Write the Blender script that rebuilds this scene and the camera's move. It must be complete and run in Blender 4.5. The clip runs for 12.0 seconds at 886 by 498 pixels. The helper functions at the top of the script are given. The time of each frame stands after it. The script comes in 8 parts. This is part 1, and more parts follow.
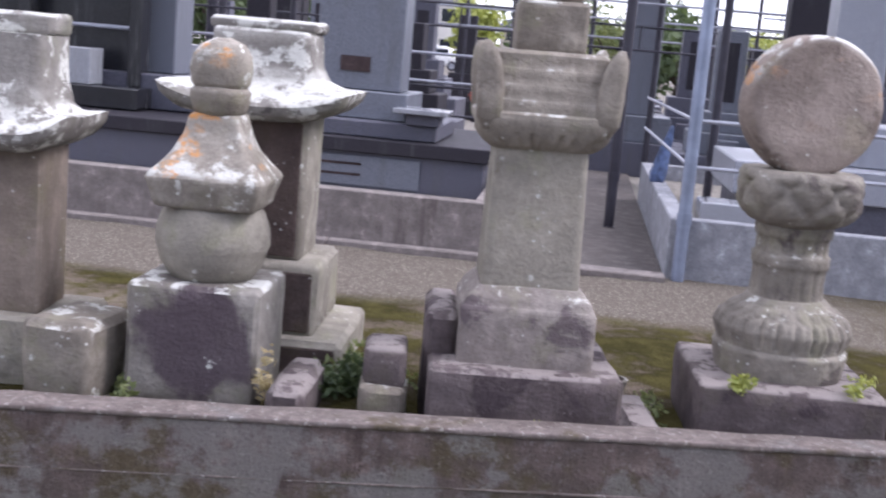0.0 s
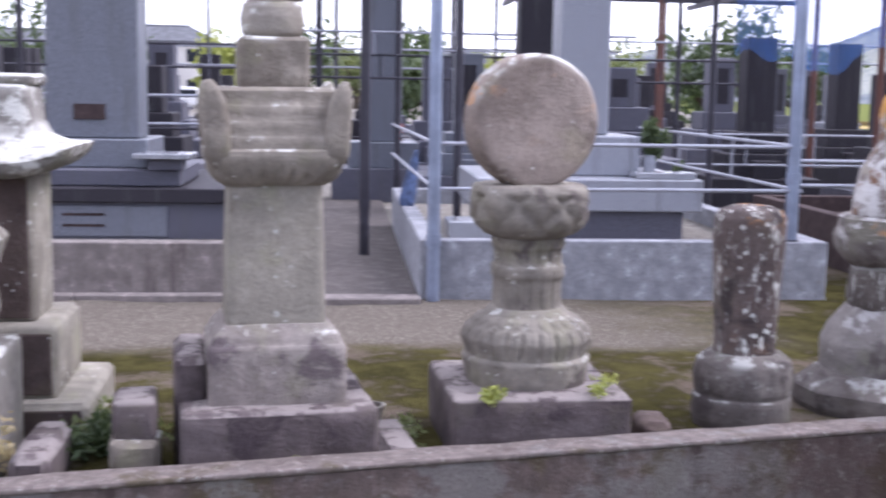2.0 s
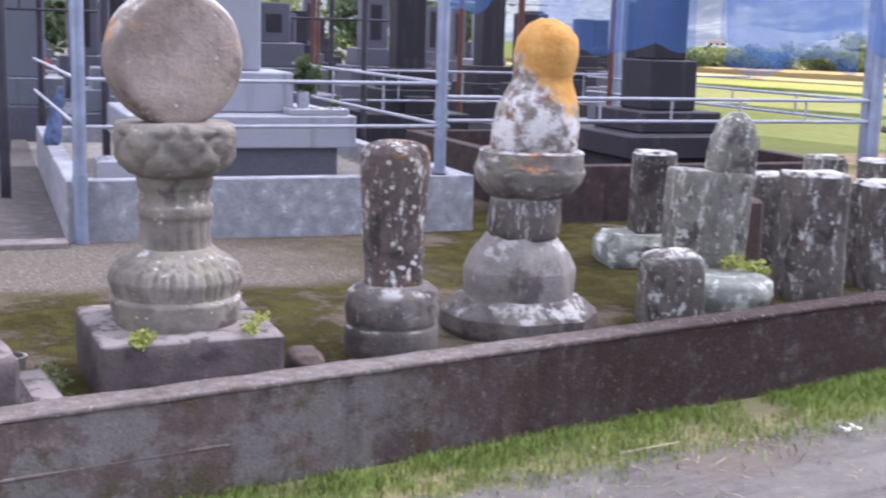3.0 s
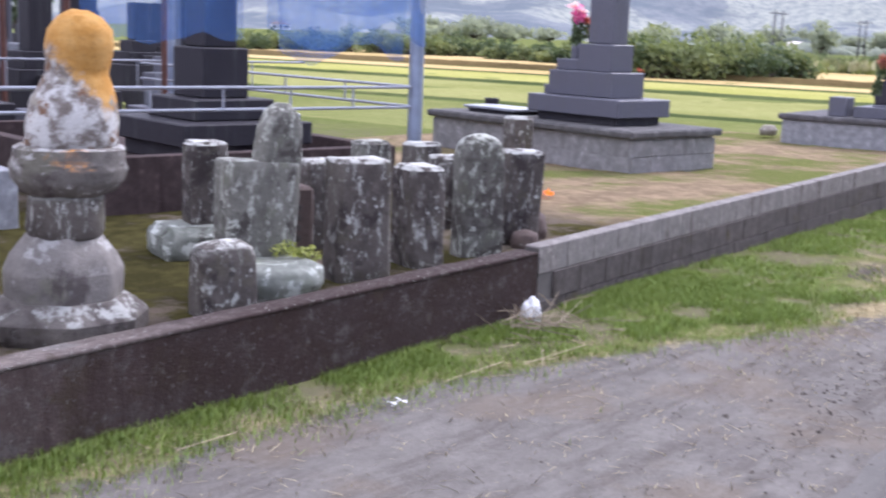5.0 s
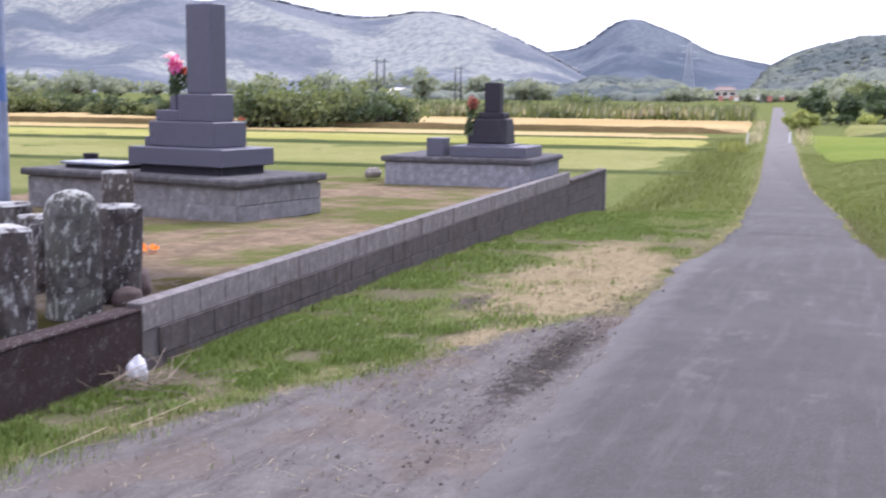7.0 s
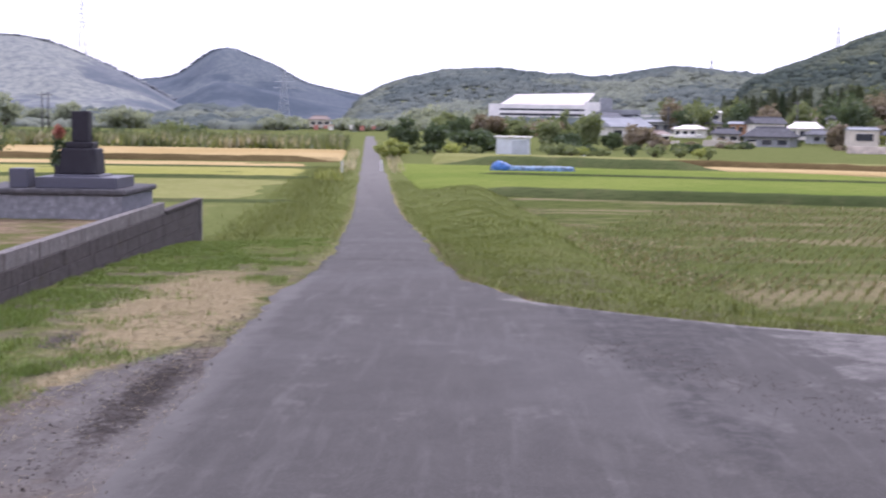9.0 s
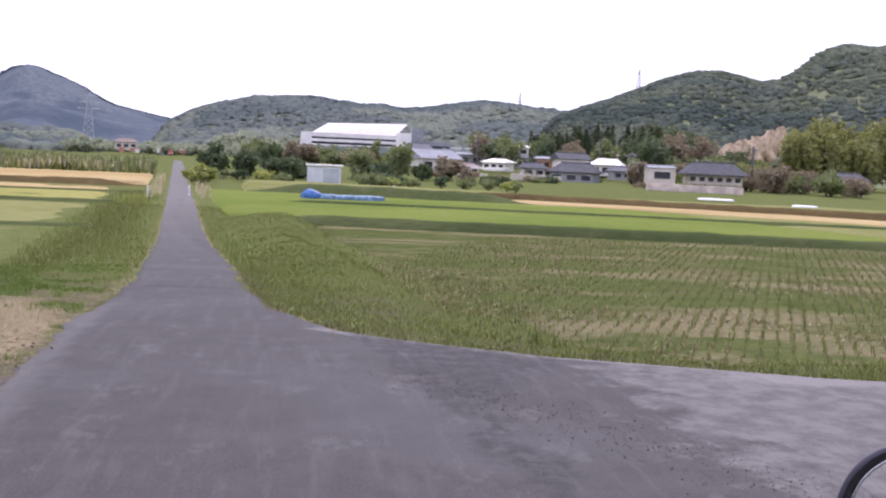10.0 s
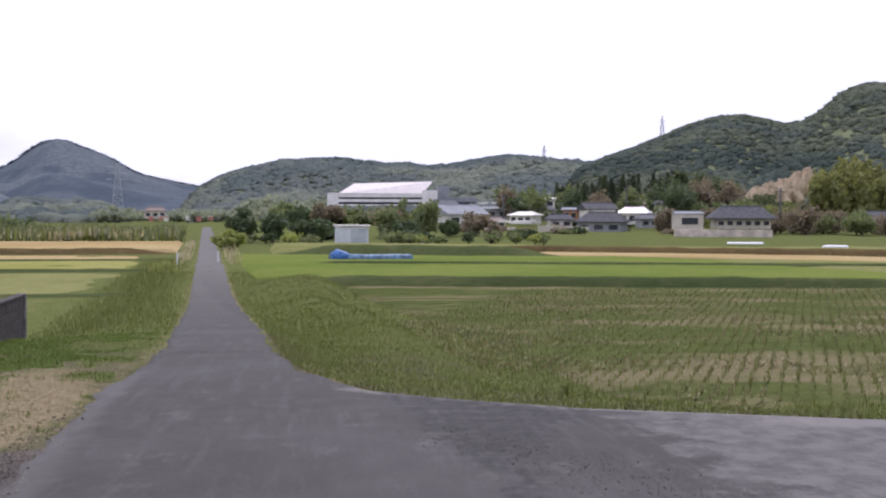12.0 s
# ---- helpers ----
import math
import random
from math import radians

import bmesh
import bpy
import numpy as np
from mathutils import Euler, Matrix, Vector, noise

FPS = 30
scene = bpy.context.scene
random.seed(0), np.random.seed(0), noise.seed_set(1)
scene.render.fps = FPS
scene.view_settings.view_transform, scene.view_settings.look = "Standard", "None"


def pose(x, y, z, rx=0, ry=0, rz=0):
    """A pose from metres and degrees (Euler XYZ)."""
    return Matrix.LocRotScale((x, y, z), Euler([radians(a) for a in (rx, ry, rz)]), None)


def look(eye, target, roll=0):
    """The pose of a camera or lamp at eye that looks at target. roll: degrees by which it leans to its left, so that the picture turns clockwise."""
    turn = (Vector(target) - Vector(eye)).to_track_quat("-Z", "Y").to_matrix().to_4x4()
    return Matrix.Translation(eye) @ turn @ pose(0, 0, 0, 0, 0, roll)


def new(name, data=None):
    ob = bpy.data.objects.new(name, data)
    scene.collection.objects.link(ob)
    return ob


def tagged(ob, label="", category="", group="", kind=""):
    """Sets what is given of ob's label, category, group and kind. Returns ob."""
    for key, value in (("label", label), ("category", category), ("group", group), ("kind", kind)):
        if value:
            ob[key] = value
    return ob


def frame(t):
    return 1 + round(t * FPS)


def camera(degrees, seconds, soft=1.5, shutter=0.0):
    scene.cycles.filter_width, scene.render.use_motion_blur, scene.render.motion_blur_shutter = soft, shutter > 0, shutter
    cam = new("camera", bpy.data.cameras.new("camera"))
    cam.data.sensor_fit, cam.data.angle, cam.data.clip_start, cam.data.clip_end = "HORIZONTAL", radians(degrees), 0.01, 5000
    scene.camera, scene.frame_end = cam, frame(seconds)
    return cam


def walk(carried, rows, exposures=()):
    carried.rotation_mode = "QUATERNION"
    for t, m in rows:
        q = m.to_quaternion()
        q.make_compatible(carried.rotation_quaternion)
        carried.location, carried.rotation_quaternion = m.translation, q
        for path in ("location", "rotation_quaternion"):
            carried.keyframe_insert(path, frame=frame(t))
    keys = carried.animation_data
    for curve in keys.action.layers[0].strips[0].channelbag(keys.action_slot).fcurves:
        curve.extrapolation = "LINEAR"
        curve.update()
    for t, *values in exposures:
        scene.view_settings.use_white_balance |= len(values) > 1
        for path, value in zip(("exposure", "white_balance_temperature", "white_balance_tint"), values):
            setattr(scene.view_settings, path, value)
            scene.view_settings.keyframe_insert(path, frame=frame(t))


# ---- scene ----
cam = camera(39.88, 12.0, soft=2.1, shutter=0.4)
# seconds, eye x y z, yaw (left of +y), pitch, roll
PATH = [
    (0, 0.012, -0.011, 1.736, -5.60, -9.40, 4.96),
    (0.5, 0.053, -0.018, 1.739, -8.73, -9.81, 3.26),
    (1, 0.056, -0.025, 1.744, -9.79, -8.85, 1.44),
    (1.5, 0.078, -0.046, 1.751, -10.88, -7.79, 1.34),
    (2, 0.115, -0.040, 1.746, -16.43, -7.38, 0.95),
    (2.5, 0.179, -0.042, 1.741, -24.88, -8.65, 0.75),
    (3, 0.172, -0.070, 1.754, -32.29, -10.02, 1.66),
    (3.2, 0.177, -0.086, 1.761, -33.80, -10.32, 1.89),
    (4.8, 0.249, -0.159, 1.799, -50.02, -9.85, 2.97),
    (5, 0.261, -0.167, 1.810, -52.31, -10.19, 2.12),
    (5.5, 0.308, -0.138, 1.827, -56.80, -10.58, 0.48),
    (6, 0.401, -0.164, 1.772, -62.24, -10.07, 0.12),
    (6.5, 0.412, -0.201, 1.780, -66.08, -9.00, -0.02),
    (6.7, 0.409, -0.215, 1.784, -67.64, -8.43, 0.22),
    (8.3, 0.385, -0.259, 1.800, -81.22, -5.24, 0.78),
    (8.5, 0.389, -0.268, 1.803, -83.40, -5.60, 0.88),
    (9, 0.363, -0.296, 1.809, -88.63, -5.91, 0.94),
    (9.5, 0.387, -0.325, 1.812, -93.36, -4.84, 1.78),
    (10, 0.404, -0.340, 1.810, -97.51, -4.28, 2.62),
    (10.5, 0.420, -0.338, 1.804, -97.20, -5.10, 1.16),
    (11, 0.431, -0.355, 1.809, -96.02, -3.88, -0.12),
    (11.5, 0.423, -0.377, 1.804, -95.54, -2.38, -0.55),
    (12, 0.398, -0.385, 1.808, -96.06, -1.70, 0.15),
]


def eye_pose(x, y, z, yaw, pitch, roll):
    a, b = radians(yaw), radians(pitch)
    way = Vector((-math.sin(a) * math.cos(b), math.cos(a) * math.cos(b), math.sin(b)))
    return look((x, y, z), Vector((x, y, z)) + way, roll)


walk(cam, [(t, eye_pose(*row)) for t, *row in PATH], exposures=[(0.0, 0.45, 5800, 22), (1.0, 0.50, 5750, 23), (2.0, 0.60, 5680, 24), (3.2, 0.76, 5660, 24), (5.0, 0.56, 5600, 23), (6.5, 0.45, 5600, 26), (8.5, 0.06, 5630, 30), (10.0, -0.12, 5680, 31), (11.0, -0.20, 5700, 28), (12.0, -0.55, 5740, 24)])

# ---- world and sun ----
SUN_AZ, SUN_EL = radians(-10), radians(46)  # azimuth from +x towards +y
world = bpy.data.worlds.new("sky")
scene.world = world
world.use_nodes = True
wn = world.node_tree
wn.nodes.clear()
w_out = wn.nodes.new("ShaderNodeOutputWorld")
w_bg = wn.nodes.new("ShaderNodeBackground")
w_sky = wn.nodes.new("ShaderNodeTexSky")
w_sky.sky_type = "NISHITA"
w_sky.sun_disc = False
w_sky.sun_elevation = SUN_EL
w_sky.sun_rotation = radians(90) - SUN_AZ
w_sky.dust_density = 3.0
w_sky.air_density = 1.0
w_tc = wn.nodes.new("ShaderNodeTexCoord")
w_map = wn.nodes.new("ShaderNodeMapping")
w_map.inputs["Scale"].default_value = (1.0, 1.0, 2.6)
w_noise = wn.nodes.new("ShaderNodeTexNoise")
w_noise.inputs["Scale"].default_value = 2.2
w_noise.inputs["Detail"].default_value = 7.0
w_noise.inputs["Roughness"].default_value = 0.6
w_ramp = wn.nodes.new("ShaderNodeValToRGB")
w_ramp.color_ramp.elements[0].position = 0.20
w_ramp.color_ramp.elements[1].position = 0.47
w_mix = wn.nodes.new("ShaderNodeMix")
w_mix.data_type = "RGBA"
wn.links.new(w_tc.outputs["Generated"], w_map.inputs["Vector"])
wn.links.new(w_map.outputs["Vector"], w_noise.inputs["Vector"])
# the cloud thins out towards -y
w_sep = wn.nodes.new("ShaderNodeSeparateXYZ")
w_thin = wn.nodes.new("ShaderNodeMapRange")
w_thin.inputs[1].default_value, w_thin.inputs[2].default_value = -0.30, -1.0
w_thin.inputs[3].default_value, w_thin.inputs[4].default_value = 0.0, -0.28
w_add = wn.nodes.new("ShaderNodeMath")
wn.links.new(w_tc.outputs["Generated"], w_sep.inputs[0])
wn.links.new(w_sep.outputs[1], w_thin.inputs[0])
wn.links.new(w_noise.outputs["Fac"], w_add.inputs[0])
wn.links.new(w_thin.outputs[0], w_add.inputs[1])
wn.links.new(w_add.outputs[0], w_ramp.inputs["Fac"])
wn.links.new(w_ramp.outputs["Color"], w_mix.inputs["Factor"])
wn.links.new(w_sky.outputs["Color"], w_mix.inputs["A"])
w_mix.inputs["B"].default_value = (12.4, 12.4, 12.5, 1.0)
wn.links.new(w_mix.outputs["Result"], w_bg.inputs["Color"])
w_bg.inputs["Strength"].default_value = 0.125
wn.links.new(w_bg.outputs["Background"], w_out.inputs["Surface"])

sun_data = bpy.data.lights.new("sun", "SUN")
sun_data.energy = 2.5
sun_data.angle = radians(24)
sun_data.color = (1.0, 0.95, 0.87)
sun = new("sun", sun_data)
sun_from = Vector((math.cos(SUN_AZ) * math.cos(SUN_EL), math.sin(SUN_AZ) * math.cos(SUN_EL), math.sin(SUN_EL)))
sun.matrix_world = look(sun_from * 50, (0, 0, 0))

# ---- materials ----
class Nodes:
    """A small wrapper round one material's node tree."""

    def __init__(self, name, rough=0.85, spec=0.3):
        self.mat = bpy.data.materials.new(name)
        self.mat.use_nodes = True
        self.t = self.mat.node_tree
        self.b = self.t.nodes["Principled BSDF"]
        self.b.inputs["Roughness"].default_value = rough
        self.b.inputs["Specular IOR Level"].default_value = spec
        tc = self.t.nodes.new("ShaderNodeTexCoord")
        self.obj = tc.outputs["Object"]
        self.geo = self.t.nodes.new("ShaderNodeNewGeometry")
        self.info = self.t.nodes.new("ShaderNodeObjectInfo")

    def link(self, a, b):
        self.t.links.new(a, b)

    def put(self, socket, v):
        if isinstance(v, (int, float)):
            socket.default_value = v
        elif isinstance(v, (tuple, list)):
            socket.default_value = tuple(v) + ((1.0,) if len(v) == 3 and len(socket.default_value) == 4 else ())
        else:
            self.link(v, socket)

    def math(self, op, a, b=0.0, clamp=False):
        n = self.t.nodes.new("ShaderNodeMath")
        n.operation, n.use_clamp = op, clamp
        self.put(n.inputs[0], a)
        self.put(n.inputs[1], b)
        return n.outputs[0]

    def moved(self, vec, amount=17.0):
        """The vector, shifted at random from object to object."""
        n = self.t.nodes.new("ShaderNodeVectorMath")
        n.operation = "ADD"
        self.put(n.inputs[0], vec)
        self.put(n.inputs[1], self.math("MULTIPLY", self.info.outputs["Random"], amount))
        return n.outputs[0]

    def scaled(self, vec, s):
        n = self.t.nodes.new("ShaderNodeMapping")
        self.put(n.inputs["Vector"], vec)
        n.inputs["Scale"].default_value = s
        return n.outputs[0]

    def noise(self, vec, scale, detail=4.0, rough=0.55, distort=0.0):
        n = self.t.nodes.new("ShaderNodeTexNoise")
        self.put(n.inputs["Vector"], vec)
        n.inputs["Scale"].default_value = scale
        n.inputs["Detail"].default_value = detail
        n.inputs["Roughness"].default_value = rough
        n.inputs["Distortion"].default_value = distort
        return n.outputs["Fac"]

    def cells(self, vec, scale, randomness=1.0):
        n = self.t.nodes.new("ShaderNodeTexVoronoi")
        self.put(n.inputs["Vector"], vec)
        n.inputs["Scale"].default_value = scale
        n.inputs["Randomness"].default_value = randomness
        return n.outputs["Distance"]

    def ramp(self, fac, lo, hi):
        n = self.t.nodes.new("ShaderNodeMapRange")
        n.interpolation_type = "SMOOTHSTEP"
        self.put(n.inputs[0], fac)
        n.inputs[1].default_value, n.inputs[2].default_value = lo, hi
        return n.outputs[0]

    def mix(self, fac, a, b, blend="MIX"):
        n = self.t.nodes.new("ShaderNodeMix")
        n.data_type, n.blend_type = "RGBA", blend
        self.put(n.inputs["Factor"], fac)
        self.put(n.inputs["A"], a)
        self.put(n.inputs["B"], b)
        return n.outputs["Result"]

    def sep(self, vec):
        n = self.t.nodes.new("ShaderNodeSeparateXYZ")
        self.link(vec, n.inputs[0])
        return n.outputs

    def attr(self, name):
        n = self.t.nodes.new("ShaderNodeAttribute")
        n.attribute_name = name
        return n

    def bump(self, height, strength=0.4, dist=0.01):
        n = self.t.nodes.new("ShaderNodeBump")
        n.inputs["Strength"].default_value = strength
        n.inputs["Distance"].default_value = dist
        self.link(height, n.inputs["Height"])
        self.link(n.outputs["Normal"], self.b.inputs["Normal"])

    def done(self, color):
        self.put(self.b.inputs["Base Color"], color)
        return self.mat


def stone(name, c1, c2, dark=None, dark_at=0.56, lichen=0.6, white=(0.62, 0.62, 0.58), orange=0.9, top_white=0.0, spots=0.0, grain=60.0, rough=0.9, streak=0.0, blotch=None):
    """Weathered carved stone: two greys, dark damp stains, pale lichen blotches, small round spots and some orange lichen.
    lichen, orange, dark_at: noise levels above which they show (lower: more)."""
    c1, c2 = [tuple(q * 0.88 for q in c) for c in (c1, c2)]
    k = Nodes(name, rough, 0.2)
    v = k.moved(k.obj)
    big, mid, fine = k.noise(v, 2.6, 5), k.noise(v, 11.0, 6, 0.62), k.noise(v, grain, 3, 0.7)
    col = k.mix(k.ramp(big, 0.35, 0.65), c1, c2)
    col = k.mix(k.math("MULTIPLY", k.ramp(mid, 0.4, 0.75), 0.55), col, tuple(min(1, q * 1.5) for q in c2))
    col = k.mix(k.math("MULTIPLY", k.ramp(fine, 0.45, 0.7), 0.22), col, tuple(q * 0.5 for q in c1))
    stain = k.noise(v, 1.9, 7, 0.64, 0.5)
    col = k.mix(k.math("MULTIPLY", k.ramp(stain, 0.50, 0.64), 0.55), col, tuple(q * f for q, f in zip(c1, (0.60, 0.57, 0.56))))
    col = k.mix(k.math("MULTIPLY", k.ramp(k.noise(v, 4.6, 6, 0.65), 0.52, 0.66), 0.40), col, tuple(q * f for q, f in zip(c2, (0.86, 0.93, 0.70))))
    flecks = k.math("MULTIPLY", k.ramp(k.cells(v, 26.0), 0.20, 0.11), k.ramp(k.noise(v, 7.0, 4), 0.56, 0.64))
    col = k.mix(k.math("MULTIPLY", flecks, 0.6), col, white)
    if dark:
        d = k.noise(v, 3.4, 7, 0.66, 0.4)
        col = k.mix(k.math("MULTIPLY", k.ramp(d, dark_at, dark_at + 0.09), 0.88), col, dark)
    if blotch:
        # one large dark stain of its own shape: centre x, z and half sizes, on the -y face
        x, y, z = k.sep(k.obj)
        dx = k.math("MULTIPLY", k.math("SUBTRACT", x, blotch[0]), 1 / blotch[2])
        dz = k.math("MULTIPLY", k.math("SUBTRACT", z, blotch[1]), 1 / blotch[3])
        far = k.math("POWER", k.math("ADD", k.math("MULTIPLY", dx, dx), k.math("MULTIPLY", dz, dz)), 0.5)
        far = k.math("ADD", far, k.math("MULTIPLY", k.math("SUBTRACT", k.noise(v, 5.0, 7, 0.65), 0.5), 1.5))
        spot = k.math("MULTIPLY", k.ramp(far, 1.05, 0.70), k.ramp(y, -0.2, -0.23))
        col = k.mix(k.math("MULTIPLY", spot, 0.88), col, (0.072, 0.054, 0.066))
    pale = k.ramp(k.noise(v, 8.0, 9, 0.68), lichen, lichen + 0.06)
    # paler up-facing faces: lichen, plus light on the tops put into the colour
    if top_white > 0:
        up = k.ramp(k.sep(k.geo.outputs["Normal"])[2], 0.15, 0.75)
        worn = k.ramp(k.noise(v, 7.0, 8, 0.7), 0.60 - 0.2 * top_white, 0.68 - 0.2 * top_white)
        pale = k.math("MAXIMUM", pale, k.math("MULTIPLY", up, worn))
    if streak > 0:
        # lichen running down the faces
        runs = k.ramp(k.noise(k.scaled(v, (15, 15, 5)), 1.6, 8, 0.74), 0.64 - 0.1 * streak, 0.69 - 0.1 * streak)
        pale = k.math("MAXIMUM", pale, k.math("MULTIPLY", runs, k.ramp(fine, 0.30, 0.55)))
    col = k.mix(k.math("MULTIPLY", pale, 0.85), col, white)
    if spots > 0:
        dots = k.ramp(k.math("ADD", k.cells(v, 19.0), k.math("MULTIPLY", k.math("SUBTRACT", mid, 0.5), 0.5)), 0.24, 0.15)
        dots = k.math("MULTIPLY", dots, k.ramp(k.noise(v, 4.0, 3), 0.70 - 0.22 * spots, 0.78 - 0.22 * spots))
        col = k.mix(k.math("MULTIPLY", dots, 0.8), col, white)
    if orange < 0.9:
        o = k.ramp(k.noise(k.scaled(v, (1, 1, 1.3)), 4.5, 6, 0.6), orange, orange + 0.05)
        up = k.ramp(k.sep(k.geo.outputs["Normal"])[2], -0.1, 0.5)
        col = k.mix(k.math("MULTIPLY", k.math("MULTIPLY", o, up), k.math("MULTIPLY", k.ramp(k.math("ADD", fine, mid), 0.75, 1.15), 0.85)), col, (0.56, 0.25, 0.06))
    k.bump(k.math("ADD", k.math("MULTIPLY", mid, 0.8), k.math("MULTIPLY", fine, 0.35)), 0.7, 0.02)
    return k.done(col)


def granite(name, c, rough=0.35, speck=0.35, dirt=(0.1, 0.1, 0.1), shine=0.5):
    """Sawn and polished granite with a fine speckle and faint runs of dirt."""
    k = Nodes(name, rough, shine)
    v = k.moved(k.obj)
    fine, streak = k.noise(v, 140, 2, 0.8), k.noise(k.scaled(v, (6, 6, 0.7)), 1.5, 5, 0.6)
    col = k.mix(k.ramp(fine, 0.35, 0.65), tuple(q * (1 - speck) for q in c), tuple(min(1, q * (1 + speck)) for q in c))
    col = k.mix(k.math("MULTIPLY", k.ramp(streak, 0.52, 0.75), 0.5), col, dirt)
    k.put(k.b.inputs["Roughness"], k.math("ADD", k.math("MULTIPLY", streak, 0.3), rough - 0.1))
    k.bump(k.noise(v, 30, 3), 0.06, 0.004)
    return k.done(col)


def plain(name, c, rough=0.6, metal=0.0, vary=0.15, scale=8.0, spec=0.4, bump=0.15):
    """Paint, plastic or metal with slight unevenness and grime."""
    k = Nodes(name, rough, spec)
    k.b.inputs["Metallic"].default_value = metal
    v = k.moved(k.obj)
    n, f = k.noise(v, scale, 5), k.noise(v, scale * 9, 3)
    col = k.mix(k.ramp(n, 0.35, 0.7), tuple(q * (1 - vary) for q in c), tuple(min(1, q * (1 + vary)) for q in c))
    col = k.mix(k.math("MULTIPLY", k.ramp(f, 0.55, 0.75), vary), col, tuple(q * 0.4 for q in c))
    k.put(k.b.inputs["Roughness"], k.math("ADD", k.math("MULTIPLY", n, 0.2), max(0.05, rough - 0.1)))
    k.bump(f, bump, 0.004)
    return k.done(col)


def concrete(name, c, stain, run=0.5, moss=0.0, scale=1.0, rust=None, mottle=0.0, speck=0.0):
    """Cast concrete: mottled, pitted, with dark runs from the top edge downwards and some moss."""
    k = Nodes(name, 0.92, 0.2)
    v = k.moved(k.obj)
    big, mid, fine = k.noise(v, 1.3 * scale, 6, 0.6), k.noise(v, 9 * scale, 7, 0.66), k.noise(v, 70, 3, 0.7)
    runs = k.noise(k.scaled(v, (5.5, 5.5, 0.45)), 1.6, 6, 0.62)
    col = k.mix(k.ramp(mid, 0.35, 0.7), tuple(q * 0.8 for q in c), tuple(min(1, q * 1.25) for q in c))
    col = k.mix(k.ramp(k.math("ADD", k.math("MULTIPLY", runs, 0.6), k.math("MULTIPLY", big, 0.4)), 0.62 - 0.22 * run, 0.74 - 0.18 * run), col, stain)
    pale = k.ramp(k.noise(v, 9.0, 9, 0.75), 0.58, 0.66)
    col = k.mix(k.math("MULTIPLY", pale, 0.6), col, tuple(min(1, q * 2.0) for q in c))
    if moss > 0:
        g = k.ramp(k.noise(v, 3.1, 7, 0.62), 0.66 - 0.3 * moss, 0.76 - 0.3 * moss)
        col = k.mix(k.math("MULTIPLY", g, 0.7), col, (0.066, 0.053, 0.026))
    if mottle > 0:
        blot = k.ramp(k.noise(k.scaled(v, (1, 1, 1.2)), 3.6, 9, 0.72), 0.60 - 0.12 * mottle, 0.70 - 0.12 * mottle)
        col = k.mix(k.math("MULTIPLY", blot, 0.62), col, (0.180, 0.172, 0.168))
    if rust:
        # a stretch stained reddish brown by iron
        x = k.math("ADD", k.sep(k.obj)[0], k.math("MULTIPLY", k.math("SUBTRACT", runs, 0.5), 2.0))
        red = k.math("MULTIPLY", k.ramp(x, *rust), k.ramp(mid, 0.15, 0.5))
        col = k.mix(k.math("MULTIPLY", red, 0.92), col, (0.031, 0.018, 0.017))
    if speck > 0:
        col = k.mix(k.math("MULTIPLY", k.ramp(k.noise(v, 38, 5, 0.75), 0.58, 0.64), speck), col, (0.50, 0.49, 0.47))
    col = k.mix(k.math("MULTIPLY", k.ramp(fine, 0.5, 0.72), 0.4), col, tuple(q * 0.35 for q in c))
    k.bump(k.math("ADD", mid, k.math("MULTIPLY", fine, 0.8)), 0.5, 0.012)
    return k.done(col)


def earth(name, cols, moss=0.5, scale=1.0):
    """Bare soil with gravel specks and patches of moss. cols: dry, damp, moss."""
    k = Nodes(name, 0.95, 0.15)
    v = k.obj
    big, mid = k.noise(v, 0.55 * scale, 6, 0.6), k.noise(v, 5 * scale, 7, 0.66)
    peb = k.cells(v, 42)
    col = k.mix(k.ramp(mid, 0.35, 0.68), cols[0], cols[1])
    col = k.mix(k.math("MULTIPLY", k.ramp(peb, 0.32, 0.12), 0.55), col, tuple(min(1, q * 1.6) for q in cols[0]))
    g = k.ramp(k.math("ADD", k.math("MULTIPLY", big, 0.7), k.math("MULTIPLY", mid, 0.3)), 0.64 - 0.3 * moss, 0.72 - 0.3 * moss)
    col = k.mix(k.math("MULTIPLY", g, 0.9), col, cols[2])
    k.bump(k.math("ADD", mid, k.math("MULTIPLY", peb, -0.7)), 0.8, 0.03)
    return k.done(col)


def foliage(name, c1, c2, rough=0.7, through_light=0.35):
    """Leaves: a colour of its own for each leaf, a little light shining through."""
    k = Nodes(name, rough, 0.25)
    isl = k.geo.outputs["Random Per Island"]
    col = k.mix(isl, c1, c2)
    col = k.mix(k.math("MULTIPLY", k.noise(k.obj, 0.8, 3), 0.5), col, tuple(q * 0.55 for q in c1))
    thin = k.t.nodes.new("ShaderNodeBsdfTranslucent")
    k.put(thin.inputs["Color"], k.mix(1.0, col, (through_light * 2, through_light * 2, through_light * 1.4), "MULTIPLY"))
    both = k.t.nodes.new("ShaderNodeAddShader")
    k.link(k.b.outputs[0], both.inputs[0])
    k.link(thin.outputs[0], both.inputs[1])
    k.link(both.outputs[0], k.t.nodes["Material Output"].inputs["Surface"])
    return k.done(col)


